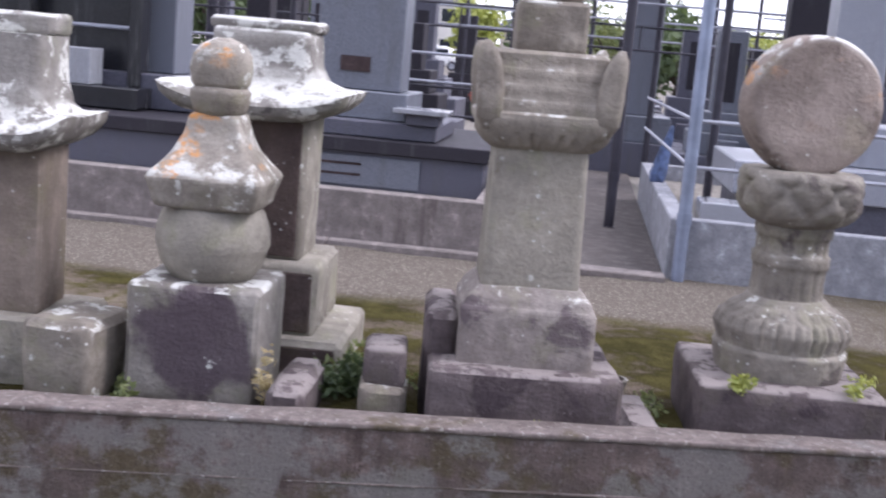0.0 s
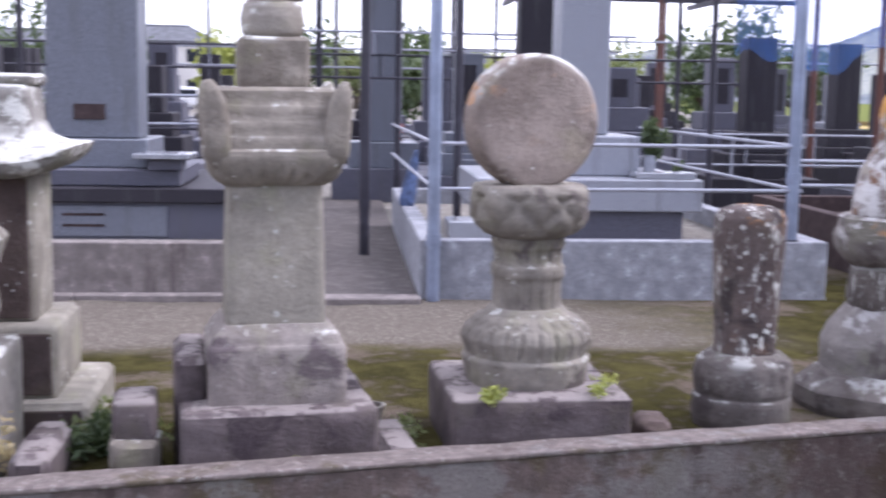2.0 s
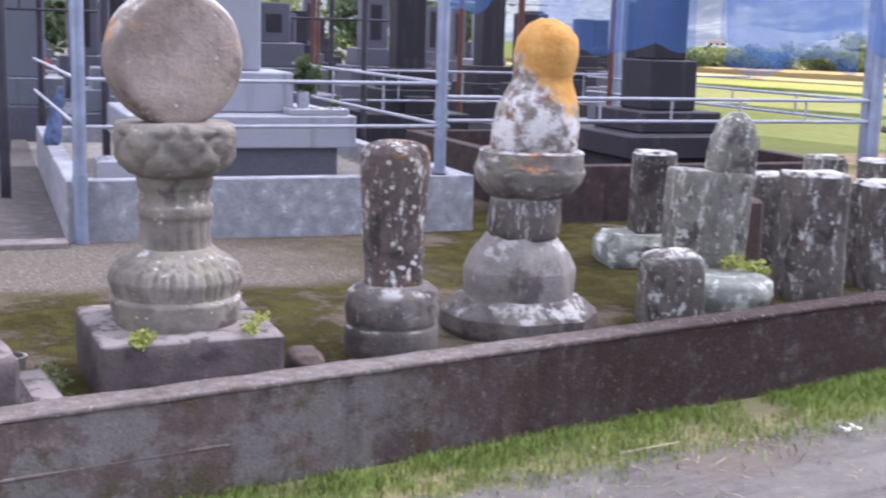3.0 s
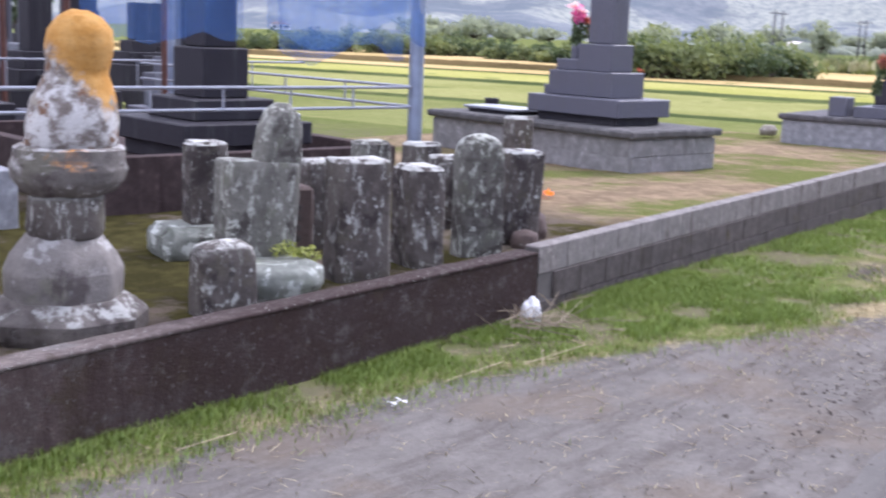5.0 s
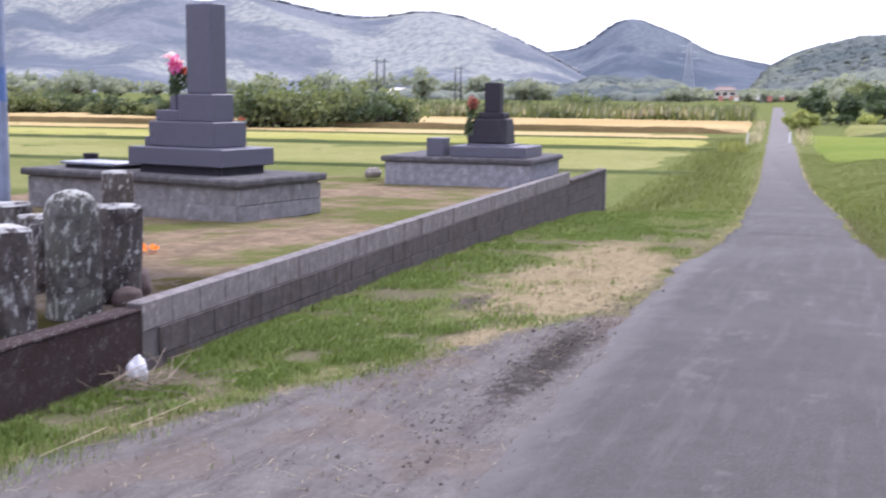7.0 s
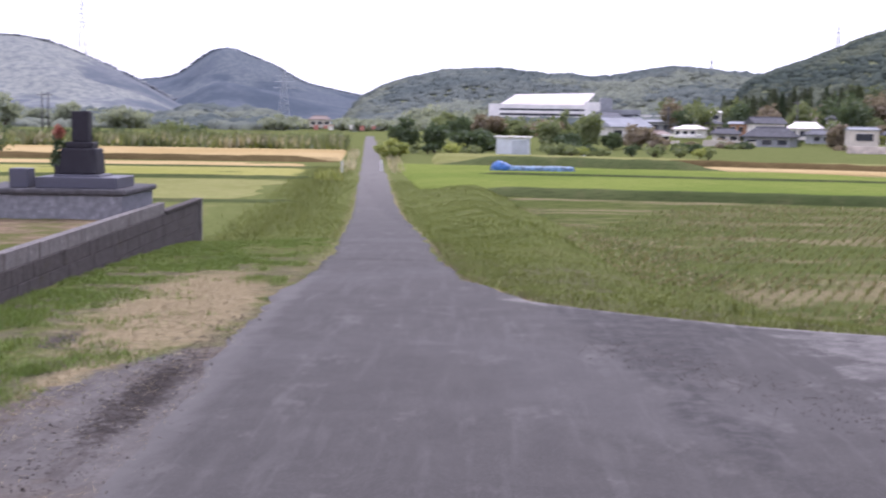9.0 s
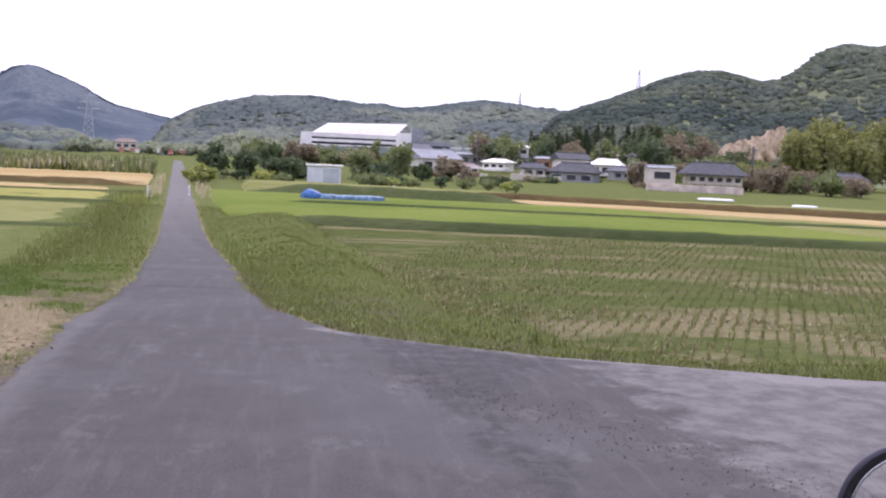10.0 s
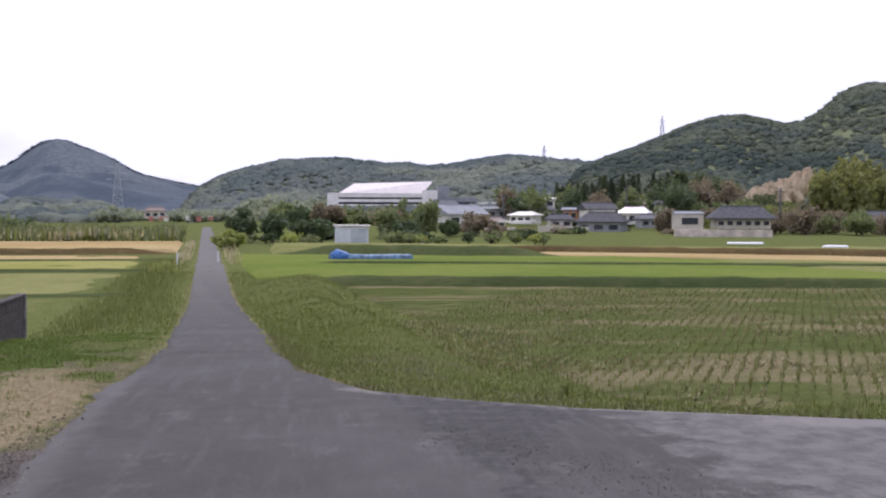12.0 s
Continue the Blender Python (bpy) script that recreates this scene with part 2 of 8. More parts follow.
def forest(name, c1, c2, c3, scale=1.0, haze=0.0):
    """Tree crowns on a far slope: a tone of its own for each crown, paler and darker patches for stands of trees and,
    painted in, for lit spurs and shaded gullies; the haze's own tone lies in c1 to c3; haze: how little relief still
    shows.
    """
    k = Nodes(name, 1.0, 0.0)
    v = k.geo.outputs["Position"]
    patch, leafy = k.noise(v, 0.009 * scale, 5, 0.6), k.noise(v, 0.55 * scale, 4, 0.7)
    isl = k.geo.outputs["Random Per Island"]
    col = k.mix(isl, c1, c2)
    # patches: tree stands, with shaded gullies and lit spurs painted into the colour
    stand = k.noise(k.scaled(v, (1, 1, 2.2)), 0.017 * scale, 5, 0.62)
    col = k.mix(k.math("MULTIPLY", k.ramp(stand, 0.55, 0.43), 0.55 + 0.25 * (haze > 0.8)), col, tuple(q * f for q, f in zip(c1, (0.55, 0.62, 0.68))))
    col = k.mix(k.math("MULTIPLY", k.ramp(k.math("ADD", patch, k.math("MULTIPLY", isl, 0.06)), 0.51, 0.58), 0.75 + 0.2 * (haze > 0.8)), col, c3)
    crowns = k.noise(v, 0.24 * scale, 6, 0.72)
    col = k.mix(k.math("MULTIPLY", k.ramp(crowns, 0.40, 0.62), 0.75 if haze > 0.8 else 0.4), col, tuple(q * f for q, f in zip(c1, (0.74, 0.77, 0.82))))
    col = k.mix(k.math("MULTIPLY", k.ramp(leafy, 0.42, 0.66), 0.5 * (1 - haze)), col, tuple(q * 0.45 for q in c1))
    k.bump(crowns, 0.75 - 0.3 * haze, 3.5)
    return k.done(col)


def paddy(name, c1, c2, c3, rows=(1.0, 0.05), scale=1.0):
    """A field: rows of stalks, patches of growth."""
    k = Nodes(name, 1.0, 0.0)
    v = k.geo.outputs["Position"]
    big, mid, fine = k.noise(v, 0.06 * scale, 5), k.noise(v, 0.7 * scale, 6, 0.65), k.noise(k.scaled(v, (rows[0], rows[1], 1)), 9 * scale, 4, 0.7)
    col = k.mix(k.ramp(big, 0.38, 0.62), c1, c2)
    col = k.mix(k.math("MULTIPLY", k.ramp(mid, 0.5, 0.72), 0.6), col, c3)
    col = k.mix(k.math("MULTIPLY", k.ramp(fine, 0.45, 0.7), 0.55), col, tuple(q * 0.5 for q in c1))
    k.bump(k.math("ADD", mid, fine), 0.35, 0.03)
    return k.done(col)


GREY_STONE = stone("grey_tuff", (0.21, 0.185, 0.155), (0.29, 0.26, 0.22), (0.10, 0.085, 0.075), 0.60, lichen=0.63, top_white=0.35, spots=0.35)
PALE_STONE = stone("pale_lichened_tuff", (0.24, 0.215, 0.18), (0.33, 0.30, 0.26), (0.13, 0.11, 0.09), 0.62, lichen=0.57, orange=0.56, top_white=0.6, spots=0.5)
BODY_STONE = stone("buff_tuff", (0.25, 0.23, 0.195), (0.31, 0.285, 0.24), (0.15, 0.13, 0.105), 0.64, lichen=0.64, spots=0.6)
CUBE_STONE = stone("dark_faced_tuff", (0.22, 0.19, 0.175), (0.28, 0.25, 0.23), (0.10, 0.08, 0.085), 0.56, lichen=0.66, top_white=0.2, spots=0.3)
# lit tops over shaded fronts put into the slab colour by top_white
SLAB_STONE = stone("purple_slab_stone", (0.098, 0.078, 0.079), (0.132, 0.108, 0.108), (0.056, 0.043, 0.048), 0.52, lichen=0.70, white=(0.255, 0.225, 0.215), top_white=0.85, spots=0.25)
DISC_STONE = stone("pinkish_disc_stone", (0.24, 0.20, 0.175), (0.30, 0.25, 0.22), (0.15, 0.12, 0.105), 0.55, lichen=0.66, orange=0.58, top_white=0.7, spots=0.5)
LOTUS_STONE = stone("lotus_stone", (0.20, 0.18, 0.155), (0.27, 0.245, 0.21), (0.095, 0.08, 0.075), 0.55, lichen=0.63, top_white=0.1, spots=0.5)
HOUSE_DARK = stone("brown_shaft_stone", (0.095, 0.07, 0.064), (0.125, 0.095, 0.085), (0.06, 0.045, 0.043), 0.60, lichen=0.72)
JOINT = plain("dark_mortar", (0.105, 0.095, 0.09), 0.95)
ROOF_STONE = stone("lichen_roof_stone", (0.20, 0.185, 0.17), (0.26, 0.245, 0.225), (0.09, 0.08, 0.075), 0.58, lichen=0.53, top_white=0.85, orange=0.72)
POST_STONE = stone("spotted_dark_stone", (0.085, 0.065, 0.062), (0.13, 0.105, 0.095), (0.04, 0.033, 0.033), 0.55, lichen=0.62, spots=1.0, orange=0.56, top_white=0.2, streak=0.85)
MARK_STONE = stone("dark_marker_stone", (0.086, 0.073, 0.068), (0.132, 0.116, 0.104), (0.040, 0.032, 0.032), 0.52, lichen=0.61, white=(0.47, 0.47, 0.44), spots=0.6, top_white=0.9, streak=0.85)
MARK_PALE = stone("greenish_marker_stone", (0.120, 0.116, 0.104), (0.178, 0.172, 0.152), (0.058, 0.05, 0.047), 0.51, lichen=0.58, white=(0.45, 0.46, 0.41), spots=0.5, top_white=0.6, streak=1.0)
ROCK_STONE = stone("mossy_rock", (0.16, 0.17, 0.15), (0.26, 0.27, 0.24), (0.06, 0.06, 0.05), 0.57, lichen=0.54, white=(0.5, 0.52, 0.48))
BROWN_WALL = concrete("brown_stained_concrete", (0.104, 0.081, 0.075), (0.048, 0.034, 0.031), run=0.50, moss=0.62, rust=(1.6, 4.2), mottle=1.15, speck=0.13)
WALL_TOP = concrete("wall_top_concrete", (0.15, 0.125, 0.116), (0.085, 0.066, 0.06), run=0.45, moss=0.25, scale=2, rust=(2.6, 4.6), mottle=0.5, speck=0.45)
BLOCK_GREY = concrete("grey_block_concrete", (0.21, 0.192, 0.182), (0.098, 0.080, 0.074), run=0.52, mottle=0.3, scale=1.5)
BLOCK_DARK = concrete("brown_block_concrete", (0.092, 0.079, 0.075), (0.050, 0.040, 0.036), run=0.5, moss=0.2, scale=1.5)
PALE_WALL = concrete("pale_cast_concrete", (0.275, 0.28, 0.305), (0.19, 0.19, 0.21), run=0.35, mottle=0.2)
DULL_WALL = concrete("dull_cast_concrete", (0.21, 0.185, 0.175), (0.12, 0.10, 0.095), run=0.4)
WALK_DARK = concrete("dark_walk_concrete", (0.098, 0.086, 0.082), (0.06, 0.05, 0.047), run=0.3)
KERB_DARK = concrete("dark_kerb_concrete", (0.062, 0.044, 0.043), (0.032, 0.021, 0.021), run=0.5)
PLINTH_WALL = concrete("plinth_concrete", (0.25, 0.242, 0.245), (0.14, 0.13, 0.13), run=0.35)
GRAVEL = earth("grey_gravel", ((0.27, 0.25, 0.225), (0.16, 0.145, 0.125), (0.12, 0.10, 0.06)), moss=0.1, scale=2)
GRANITE = granite("grey_granite", (0.155, 0.165, 0.195), shine=0.4)
GRANITE_PALE = granite("pale_granite", (0.27, 0.28, 0.315), rough=0.3)
GRANITE_DARK = granite("dark_granite", (0.036, 0.033, 0.040), rough=0.55, shine=0.14)
POLISHED = granite("mirror_polished_granite", (0.30, 0.31, 0.34), rough=0.03, shine=0.9)
GRANITE_BLACK = granite("black_polished_granite", (0.022, 0.022, 0.026), rough=0.18, shine=0.5)
GRANITE_BLUE = granite("blue_grey_granite", (0.100, 0.099, 0.125), rough=0.45, shine=0.3)
GALV = plain("galvanised_steel", (0.27, 0.31, 0.41), 0.42, 0.55, 0.12)
DARK_STEEL = plain("dark_painted_steel", (0.045, 0.042, 0.055), 0.5, 0.2)
RED_STEEL = plain("rust_red_steel", (0.11, 0.045, 0.035), 0.6, 0.1)
ALU = plain("aluminium_rail", (0.33, 0.34, 0.39), 0.5, 0.3, 0.1)
GROOVE = plain("worn_groove", (0.085, 0.075, 0.07), 0.95, 0, 0.3, 20)
WHITE_PAINT = plain("white_paint", (0.75, 0.75, 0.75), 0.5)

# ---- building helpers ----
def mesh_of(bm, name, smooth=False, angle=None):
    bmesh.ops.recalc_face_normals(bm, faces=bm.faces)
    me = bpy.data.meshes.new(name)
    bm.to_mesh(me)
    bm.free()
    if smooth:
        me.polygons.foreach_set("use_smooth", [True] * len(me.polygons))
        if angle:
            me.set_sharp_from_angle(angle=radians(angle))
    return me


def part(name, bm, material, parent, label="", smooth=False, angle=None):
    ob = new(name, bm if isinstance(bm, bpy.types.Mesh) else mesh_of(bm, name, smooth, angle))
    if not ob.data.materials:
        ob.data.materials.append(material)
    ob.parent = parent
    return tagged(ob, label)


def thing(name, m, label, category, group="", kind=""):
    ob = new(name)
    ob.empty_display_size = 0.1
    ob.matrix_world = m
    return tagged(ob, label, category, group, kind)


def single(name, bm, material, label, category, m=None, group="", kind="", smooth=False, angle=None):
    ob = new(name, bm if isinstance(bm, bpy.types.Mesh) else mesh_of(bm, name, smooth, angle))
    if not ob.data.materials:
        ob.data.materials.append(material)
    if m is not None:
        ob.matrix_world = m
    return tagged(ob, label, category, group, kind)


def box(x0, x1, y0, y1, z0, z1, bevel=0.0, bm=None, seg=1):
    own = bm is None
    bm = bm or bmesh.new()
    m = Matrix.LocRotScale(((x0 + x1) / 2, (y0 + y1) / 2, (z0 + z1) / 2), None, (x1 - x0, y1 - y0, z1 - z0))
    made = bmesh.ops.create_cube(bm, size=1, matrix=m)
    if bevel:
        edges = {e for v in made["verts"] for e in v.link_edges}
        bmesh.ops.bevel(bm, geom=list(edges), offset=bevel, segments=seg, affect="EDGES", profile=0.6)
    return bm


def roughen(bm, amp, freq=6.0, seed=0.0, keep_base=False):
    bm.normal_update()
    shift = Vector((seed * 7.3, seed * 3.1, seed * 5.7))
    low = min(v.co.z for v in bm.verts)
    for v in bm.verts:
        n = noise.noise(v.co * freq + shift) + 0.45 * noise.noise(v.co * freq * 3.1 + shift)
        if keep_base and v.co.z < low + 1e-4:
            continue
        v.co += v.normal * (n * amp)
    return bm


def block(w, d, h, z0=0.0, x=0.0, y=0.0, amp=0.006, bevel=0.008, cuts=5, top=1.0, seed=0.0):
    """A hewn block with worn edges; top: the top's size against the foot's."""
    bm = box(-w / 2, w / 2, -d / 2, d / 2, 0, h)
    bmesh.ops.subdivide_edges(bm, edges=bm.edges[:], cuts=cuts, use_grid_fill=True)
    inner = 1 - 2 / (cuts + 1)
    for v in bm.verts:
        # the outermost loops lie close to the arrises, so that these stay crisp
        t = [v.co.x / (w / 2), v.co.y / (d / 2), v.co.z / (h / 2) - 1]
        for i, half in enumerate((w / 2, d / 2, h / 2)):
            if abs(t[i]) < 0.999:
                t[i] *= max(0.3, 1 - 2.0 * bevel / half) / inner
        z = (t[2] + 1) * h / 2
        k = 1 + (top - 1) * z / h
        v.co = (t[0] * w / 2 * k, t[1] * d / 2 * k, z)
    for v in bm.verts:
        e = [min(abs(abs(v.co.x) - (w / 2) * (1 + (top - 1) * v.co.z / h)), 1), min(abs(abs(v.co.y) - (d / 2) * (1 + (top - 1) * v.co.z / h)), 1), min(v.co.z, h - v.co.z)]
        on = sum(q < 1e-3 for q in e)
        if on >= 2:
            k = bevel * (1 + 0.9 * noise.noise(v.co * 9 + Vector((seed, 2, 5))))
            v.co.x -= math.copysign(k, v.co.x) * (e[0] < 1e-3)
            v.co.y -= math.copysign(k, v.co.y) * (e[1] < 1e-3)
            v.co.z -= (k if v.co.z > h / 2 else -k * 0.3) * (e[2] < 1e-3)
    roughen(bm, amp, 5.5, seed + w)
    bmesh.ops.translate(bm, verts=bm.verts, vec=(x, y, z0))
    return bm


def loft(rows, seg=40, mod=None, amp=0.0, seed=0.0, steps=3):
    """A closed body from rows of (z, half width x, half width y, squareness[, centre x, centre y])."""
    bm = bmesh.new()
    fine = []
    for a, b in zip(rows, rows[1:]):
        a, b = [tuple(r) + (0.0, 0.0)[: 6 - len(r)] for r in (a, b)]
        fine += [tuple(p + (q - p) * i / steps for p, q in zip(a, b)) for i in range(steps)]
    fine.append(tuple(rows[-1]) + (0.0, 0.0)[: 6 - len(rows[-1])])
    rings = []
    for z, rx, ry, p, cx, cy in fine:
        ring = []
        for i in range(seg):
            a = 2 * math.pi * (i + 0.5) / seg
            c, s = math.cos(a), math.sin(a)
            k = (abs(c) ** p + abs(s) ** p) ** (-1 / p)
            g = mod(a, z) if mod else 1.0
            ring.append(bm.verts.new((cx + rx * k * c * g, cy + ry * k * s * g, z)))
        rings.append(ring)
    for a, b in zip(rings, rings[1:]):
        for i in range(seg):
            bm.faces.new((a[i], a[(i + 1) % seg], b[(i + 1) % seg], b[i]))
    for ring, z, rev in ((rings[0], fine[0][0], True), (rings[-1], fine[-1][0], False)):
        mid = bm.verts.new((sum(v.co.x for v in ring) / seg, sum(v.co.y for v in ring) / seg, z))
        for i in range(seg):
            f = (ring[i], ring[(i + 1) % seg], mid)
            bm.faces.new(f[::-1] if rev else f)
    if amp:
        roughen(bm, amp, 6.0, seed)
    return bm


def tube(p, q, r, n=10, bm=None, r2=None):
    bm = bm or bmesh.new()
    p, q = Vector(p), Vector(q)
    m = Matrix.Translation((p + q) / 2) @ (q - p).to_track_quat("Z", "Y").to_matrix().to_4x4()
    bmesh.ops.create_cone(bm, cap_ends=True, segments=n, radius1=r, radius2=r if r2 is None else r2, depth=(q - p).length, matrix=m)
    return bm


def from_lists(name, verts, faces, material, smooth=False):
    me = bpy.data.meshes.new(name)
    me.from_pydata(verts, [], faces)
    me.materials.append(material)
    if smooth:
        me.polygons.foreach_set("use_smooth", [True] * len(me.polygons))
    me.update()
    return me


def smooth01(x, a, b):
    t = min(1.0, max(0.0, (x - a) / (b - a)))
    return t * t * (3 - 2 * t)


def nz(x, y, s, o=0.0):
    return noise.noise(Vector((x * s + o, y * s - o, 0.37 + o)))


# ---- lie of the land ----
WALL_Y, WALL_H, SOIL_Z, FIELD_Z = 4.14, 0.40, 0.26, -1.6
BLOCK_X, BLOCK_TURN = 6.87, 2.65  # where the block wall begins, and its turn in degrees


def road_z(x):
    return FIELD_Z * smooth01(x, 8.0, 52.0) + 0.25 * smooth01(x, 110, 190)


def road_mid(x):
    return 0.90 + 0.0865 * (x - 18.0)


def road_left(x):
    far = road_mid(x) + 0.86
    near = 1.50 + 0.045 * (x - 5.6)
    return near + (far - near) * smooth01(x, 12, 20)


def road_right(x):
    if x > 17.6:
        return road_mid(x) - 0.86 + 0.11 * math.exp(-(x - 17.6) / 3)
    for (x0, y0), (x1, y1) in zip(((8.6, -60.0), (9.3, -20.0), (10.0, -9.5), (10.65, -5.6), (11.6, -2.93), (13.1, -1.0), (15.2, -0.25)),
                                  ((9.3, -20.0), (10.0, -9.5), (10.65, -5.6), (11.6, -2.93), (13.1, -1.0), (15.2, -0.25), (17.6, 0.11))):
        if x <= x1:
            t = max(0.0, (x - x0) / (x1 - x0))
            return y0 + (y1 - y0) * t
    return 0.11


def wall_y(x):
    return WALL_Y + max(0.0, x - BLOCK_X) * math.tan(radians(BLOCK_TURN))


def land(x, y):
    """Height of the open ground."""
    zr = road_z(x)
    if y > road_mid(x) if x > 12 else y > 0:
        off = max(0.0, y - road_left(x) - 0.3)
        drop = smooth01(x, 21.5, 27.0) * smooth01(off, 0.3, 5.0)
        drop = max(drop, smooth01(y, 40, 60) * smooth01(x, -30, 10), smooth01(x, 24.5, 28) * smooth01(off, 1.5, 5.0))
        z = zr + (FIELD_Z - zr) * drop
        return z - 0.02 + 0.02 * nz(x, y, 0.9) * (1 - smooth01(x, 9, 18))
    off = max(0.0, road_right(x) - y) if x > 8.6 else 0.0
    if x <= 17:
        off = min(off, max(0.0, (x - 10.2) * 0.95) if y < -5 else off)
    level = 1.2 + 1.3 * smooth01(x, 14, 26) + 1.3 * smooth01(x, 40, 60)
    bank = smooth01(off, level, level + 5.0 - 3.0 * smooth01(x, 16, 27))
    z = zr + (FIELD_Z - 0.20 + 0.85 * smooth01(x, 122, 175) - zr) * bank
    crest = (0.24 + 0.10 * nz(x, 2, 0.5) + 0.22 * smooth01(x, 40, 56)) * smooth01(off, 0.5, level) * (1 - bank) * smooth01(x, 20, 30) * (1 - smooth01(x, 58, 64))
    rough = 0.012 * nz(x, y, 0.7) + 0.05 * nz(x, y, 1.1) * smooth01(x, 13, 18) * (1 - smooth01(x, 60, 80))
    return z - 0.02 + crest + rough * smooth01(off, 0.0, 0.8)


def grid_mesh(name, xs, ys, zfun, material, paint=None):
    nx, ny = len(xs), len(ys)
    verts = [(x, y, zfun(x, y)) for x in xs for y in ys]
    faces = [(i * ny + j, (i + 1) * ny + j, (i + 1) * ny + j + 1, i * ny + j + 1) for i in range(nx - 1) for j in range(ny - 1)]
    me = from_lists(name, verts, faces, material, True)
    if paint:
        at = me.attributes.new("zone", "FLOAT_COLOR", "POINT")
        at.data.foreach_set("color", np.array([paint(x, y) for x, y, z in verts], dtype=np.float32).ravel())
    return me


def spread(*pieces):
    out = []
    for a, b, step in pieces:
        n = max(1, round((b - a) / step))
        out += [a + (b - a) * i / n for i in range(n)]
    return out + [pieces[-1][1]]


def ground_material():
    """Rough grass, dry straw, bare gravelly dirt: the weights lie in the attribute zone."""
    k = Nodes("verge_and_grass", 1.0, 0.0)
    v = k.geo.outputs["Position"]
    zone = k.t.nodes.new("ShaderNodeSeparateColor")
    k.link(k.attr("zone").outputs["Color"], zone.inputs[0])
    big, mid, fine = k.noise(v, 0.5, 5), k.noise(v, 4.0, 7, 0.68), k.noise(v, 34, 4, 0.7)
    peb = k.cells(v, 60)
    grass = k.mix(k.ramp(mid, 0.3, 0.72), (0.088, 0.108, 0.032), (0.128, 0.145, 0.048))
    grass = k.mix(k.math("MULTIPLY", k.ramp(big, 0.42, 0.72), 0.5), grass, (0.150, 0.150, 0.062))
    out = k.sep(v)[0]
    grass = k.mix(k.math("MULTIPLY", k.ramp(out, 17, 40), k.ramp(mid, 0.2, 0.8)), grass, (0.165, 0.185, 0.066))
    straw = k.mix(k.ramp(k.noise(k.scaled(v, (6, 1.4, 1)), 7, 5, 0.7), 0.35, 0.65), (0.20, 0.16, 0.092), (0.38, 0.31, 0.19))
    dirt = k.mix(k.ramp(mid, 0.34, 0.70), (0.124, 0.114, 0.106), (0.168, 0.156, 0.145))
    dirt = k.mix(k.math("MULTIPLY", k.ramp(k.noise(k.scaled(v, (0.28, 1.9, 1)), 2.2, 7, 0.66), 0.46, 0.62), 0.6), dirt, (0.088, 0.077, 0.071))
    dirt = k.mix(k.math("MULTIPLY", k.ramp(k.noise(v, 0.9, 6, 0.6), 0.50, 0.62), 0.6), dirt, (0.145, 0.118, 0.094))
    dirt = k.mix(k.math("MULTIPLY", k.ramp(peb, 0.30, 0.12), 0.35), dirt, (0.24, 0.225, 0.21))
    dirt = k.mix(k.math("MULTIPLY", k.ramp(k.noise(v, 1.6, 7, 0.7), 0.52, 0.66), 0.45), dirt, (0.105, 0.094, 0.09))
    dirt = k.mix(k.math("MULTIPLY", k.ramp(k.noise(k.scaled(v, (0.5, 1.4, 1)), 14, 6, 0.75), 0.45, 0.65), 0.3), dirt, (0.21, 0.194, 0.183))
    soil = k.mix(k.ramp(mid, 0.4, 0.6), (0.048, 0.042, 0.039), (0.085, 0.074, 0.068))

    def broken(w, scale=3.0, lo=0.40, hi=0.62, amount=0.95):
        return k.ramp(k.math("ADD", w, k.math("MULTIPLY", k.math("SUBTRACT", k.noise(v, scale, 8, 0.7), 0.5), amount)), lo, hi)

    thin = k.math("MULTIPLY", k.ramp(k.noise(v, 1.7, 7, 0.68), 0.41, 0.56), k.ramp(k.sep(v)[0], 22, 15))
    grass = k.mix(k.math("MULTIPLY", thin, 0.8), grass, k.mix(mid, (0.105, 0.092, 0.062), (0.165, 0.145, 0.098)))
    col = k.mix(k.math("MULTIPLY", broken(zone.outputs[1], 3.6, 0.26, 0.80, 1.5), k.ramp(zone.outputs[1], 0.03, 0.28)), grass, straw)
    col = k.mix(broken(zone.outputs[0]), col, dirt)
    col = k.mix(broken(zone.outputs[2], 16.0, 0.34, 0.60, 1.3), col, soil)
    col = k.mix(k.math("MULTIPLY", k.ramp(fine, 0.5, 0.75), 0.3), col, (0.06, 0.06, 0.035))
    k.bump(k.math("ADD", k.math("MULTIPLY", mid, 0.5), fine), 0.5, 0.02)
    return k.done(col)


GRASSLAND = ground_material()


def dirt_edge(x):
    """How far the bare dirt reaches towards the wall."""
    return 3.80 - 0.90 * smooth01(x, 4.2, 8.4) - 0.95 * smooth01(x, 6.5, 11.5)


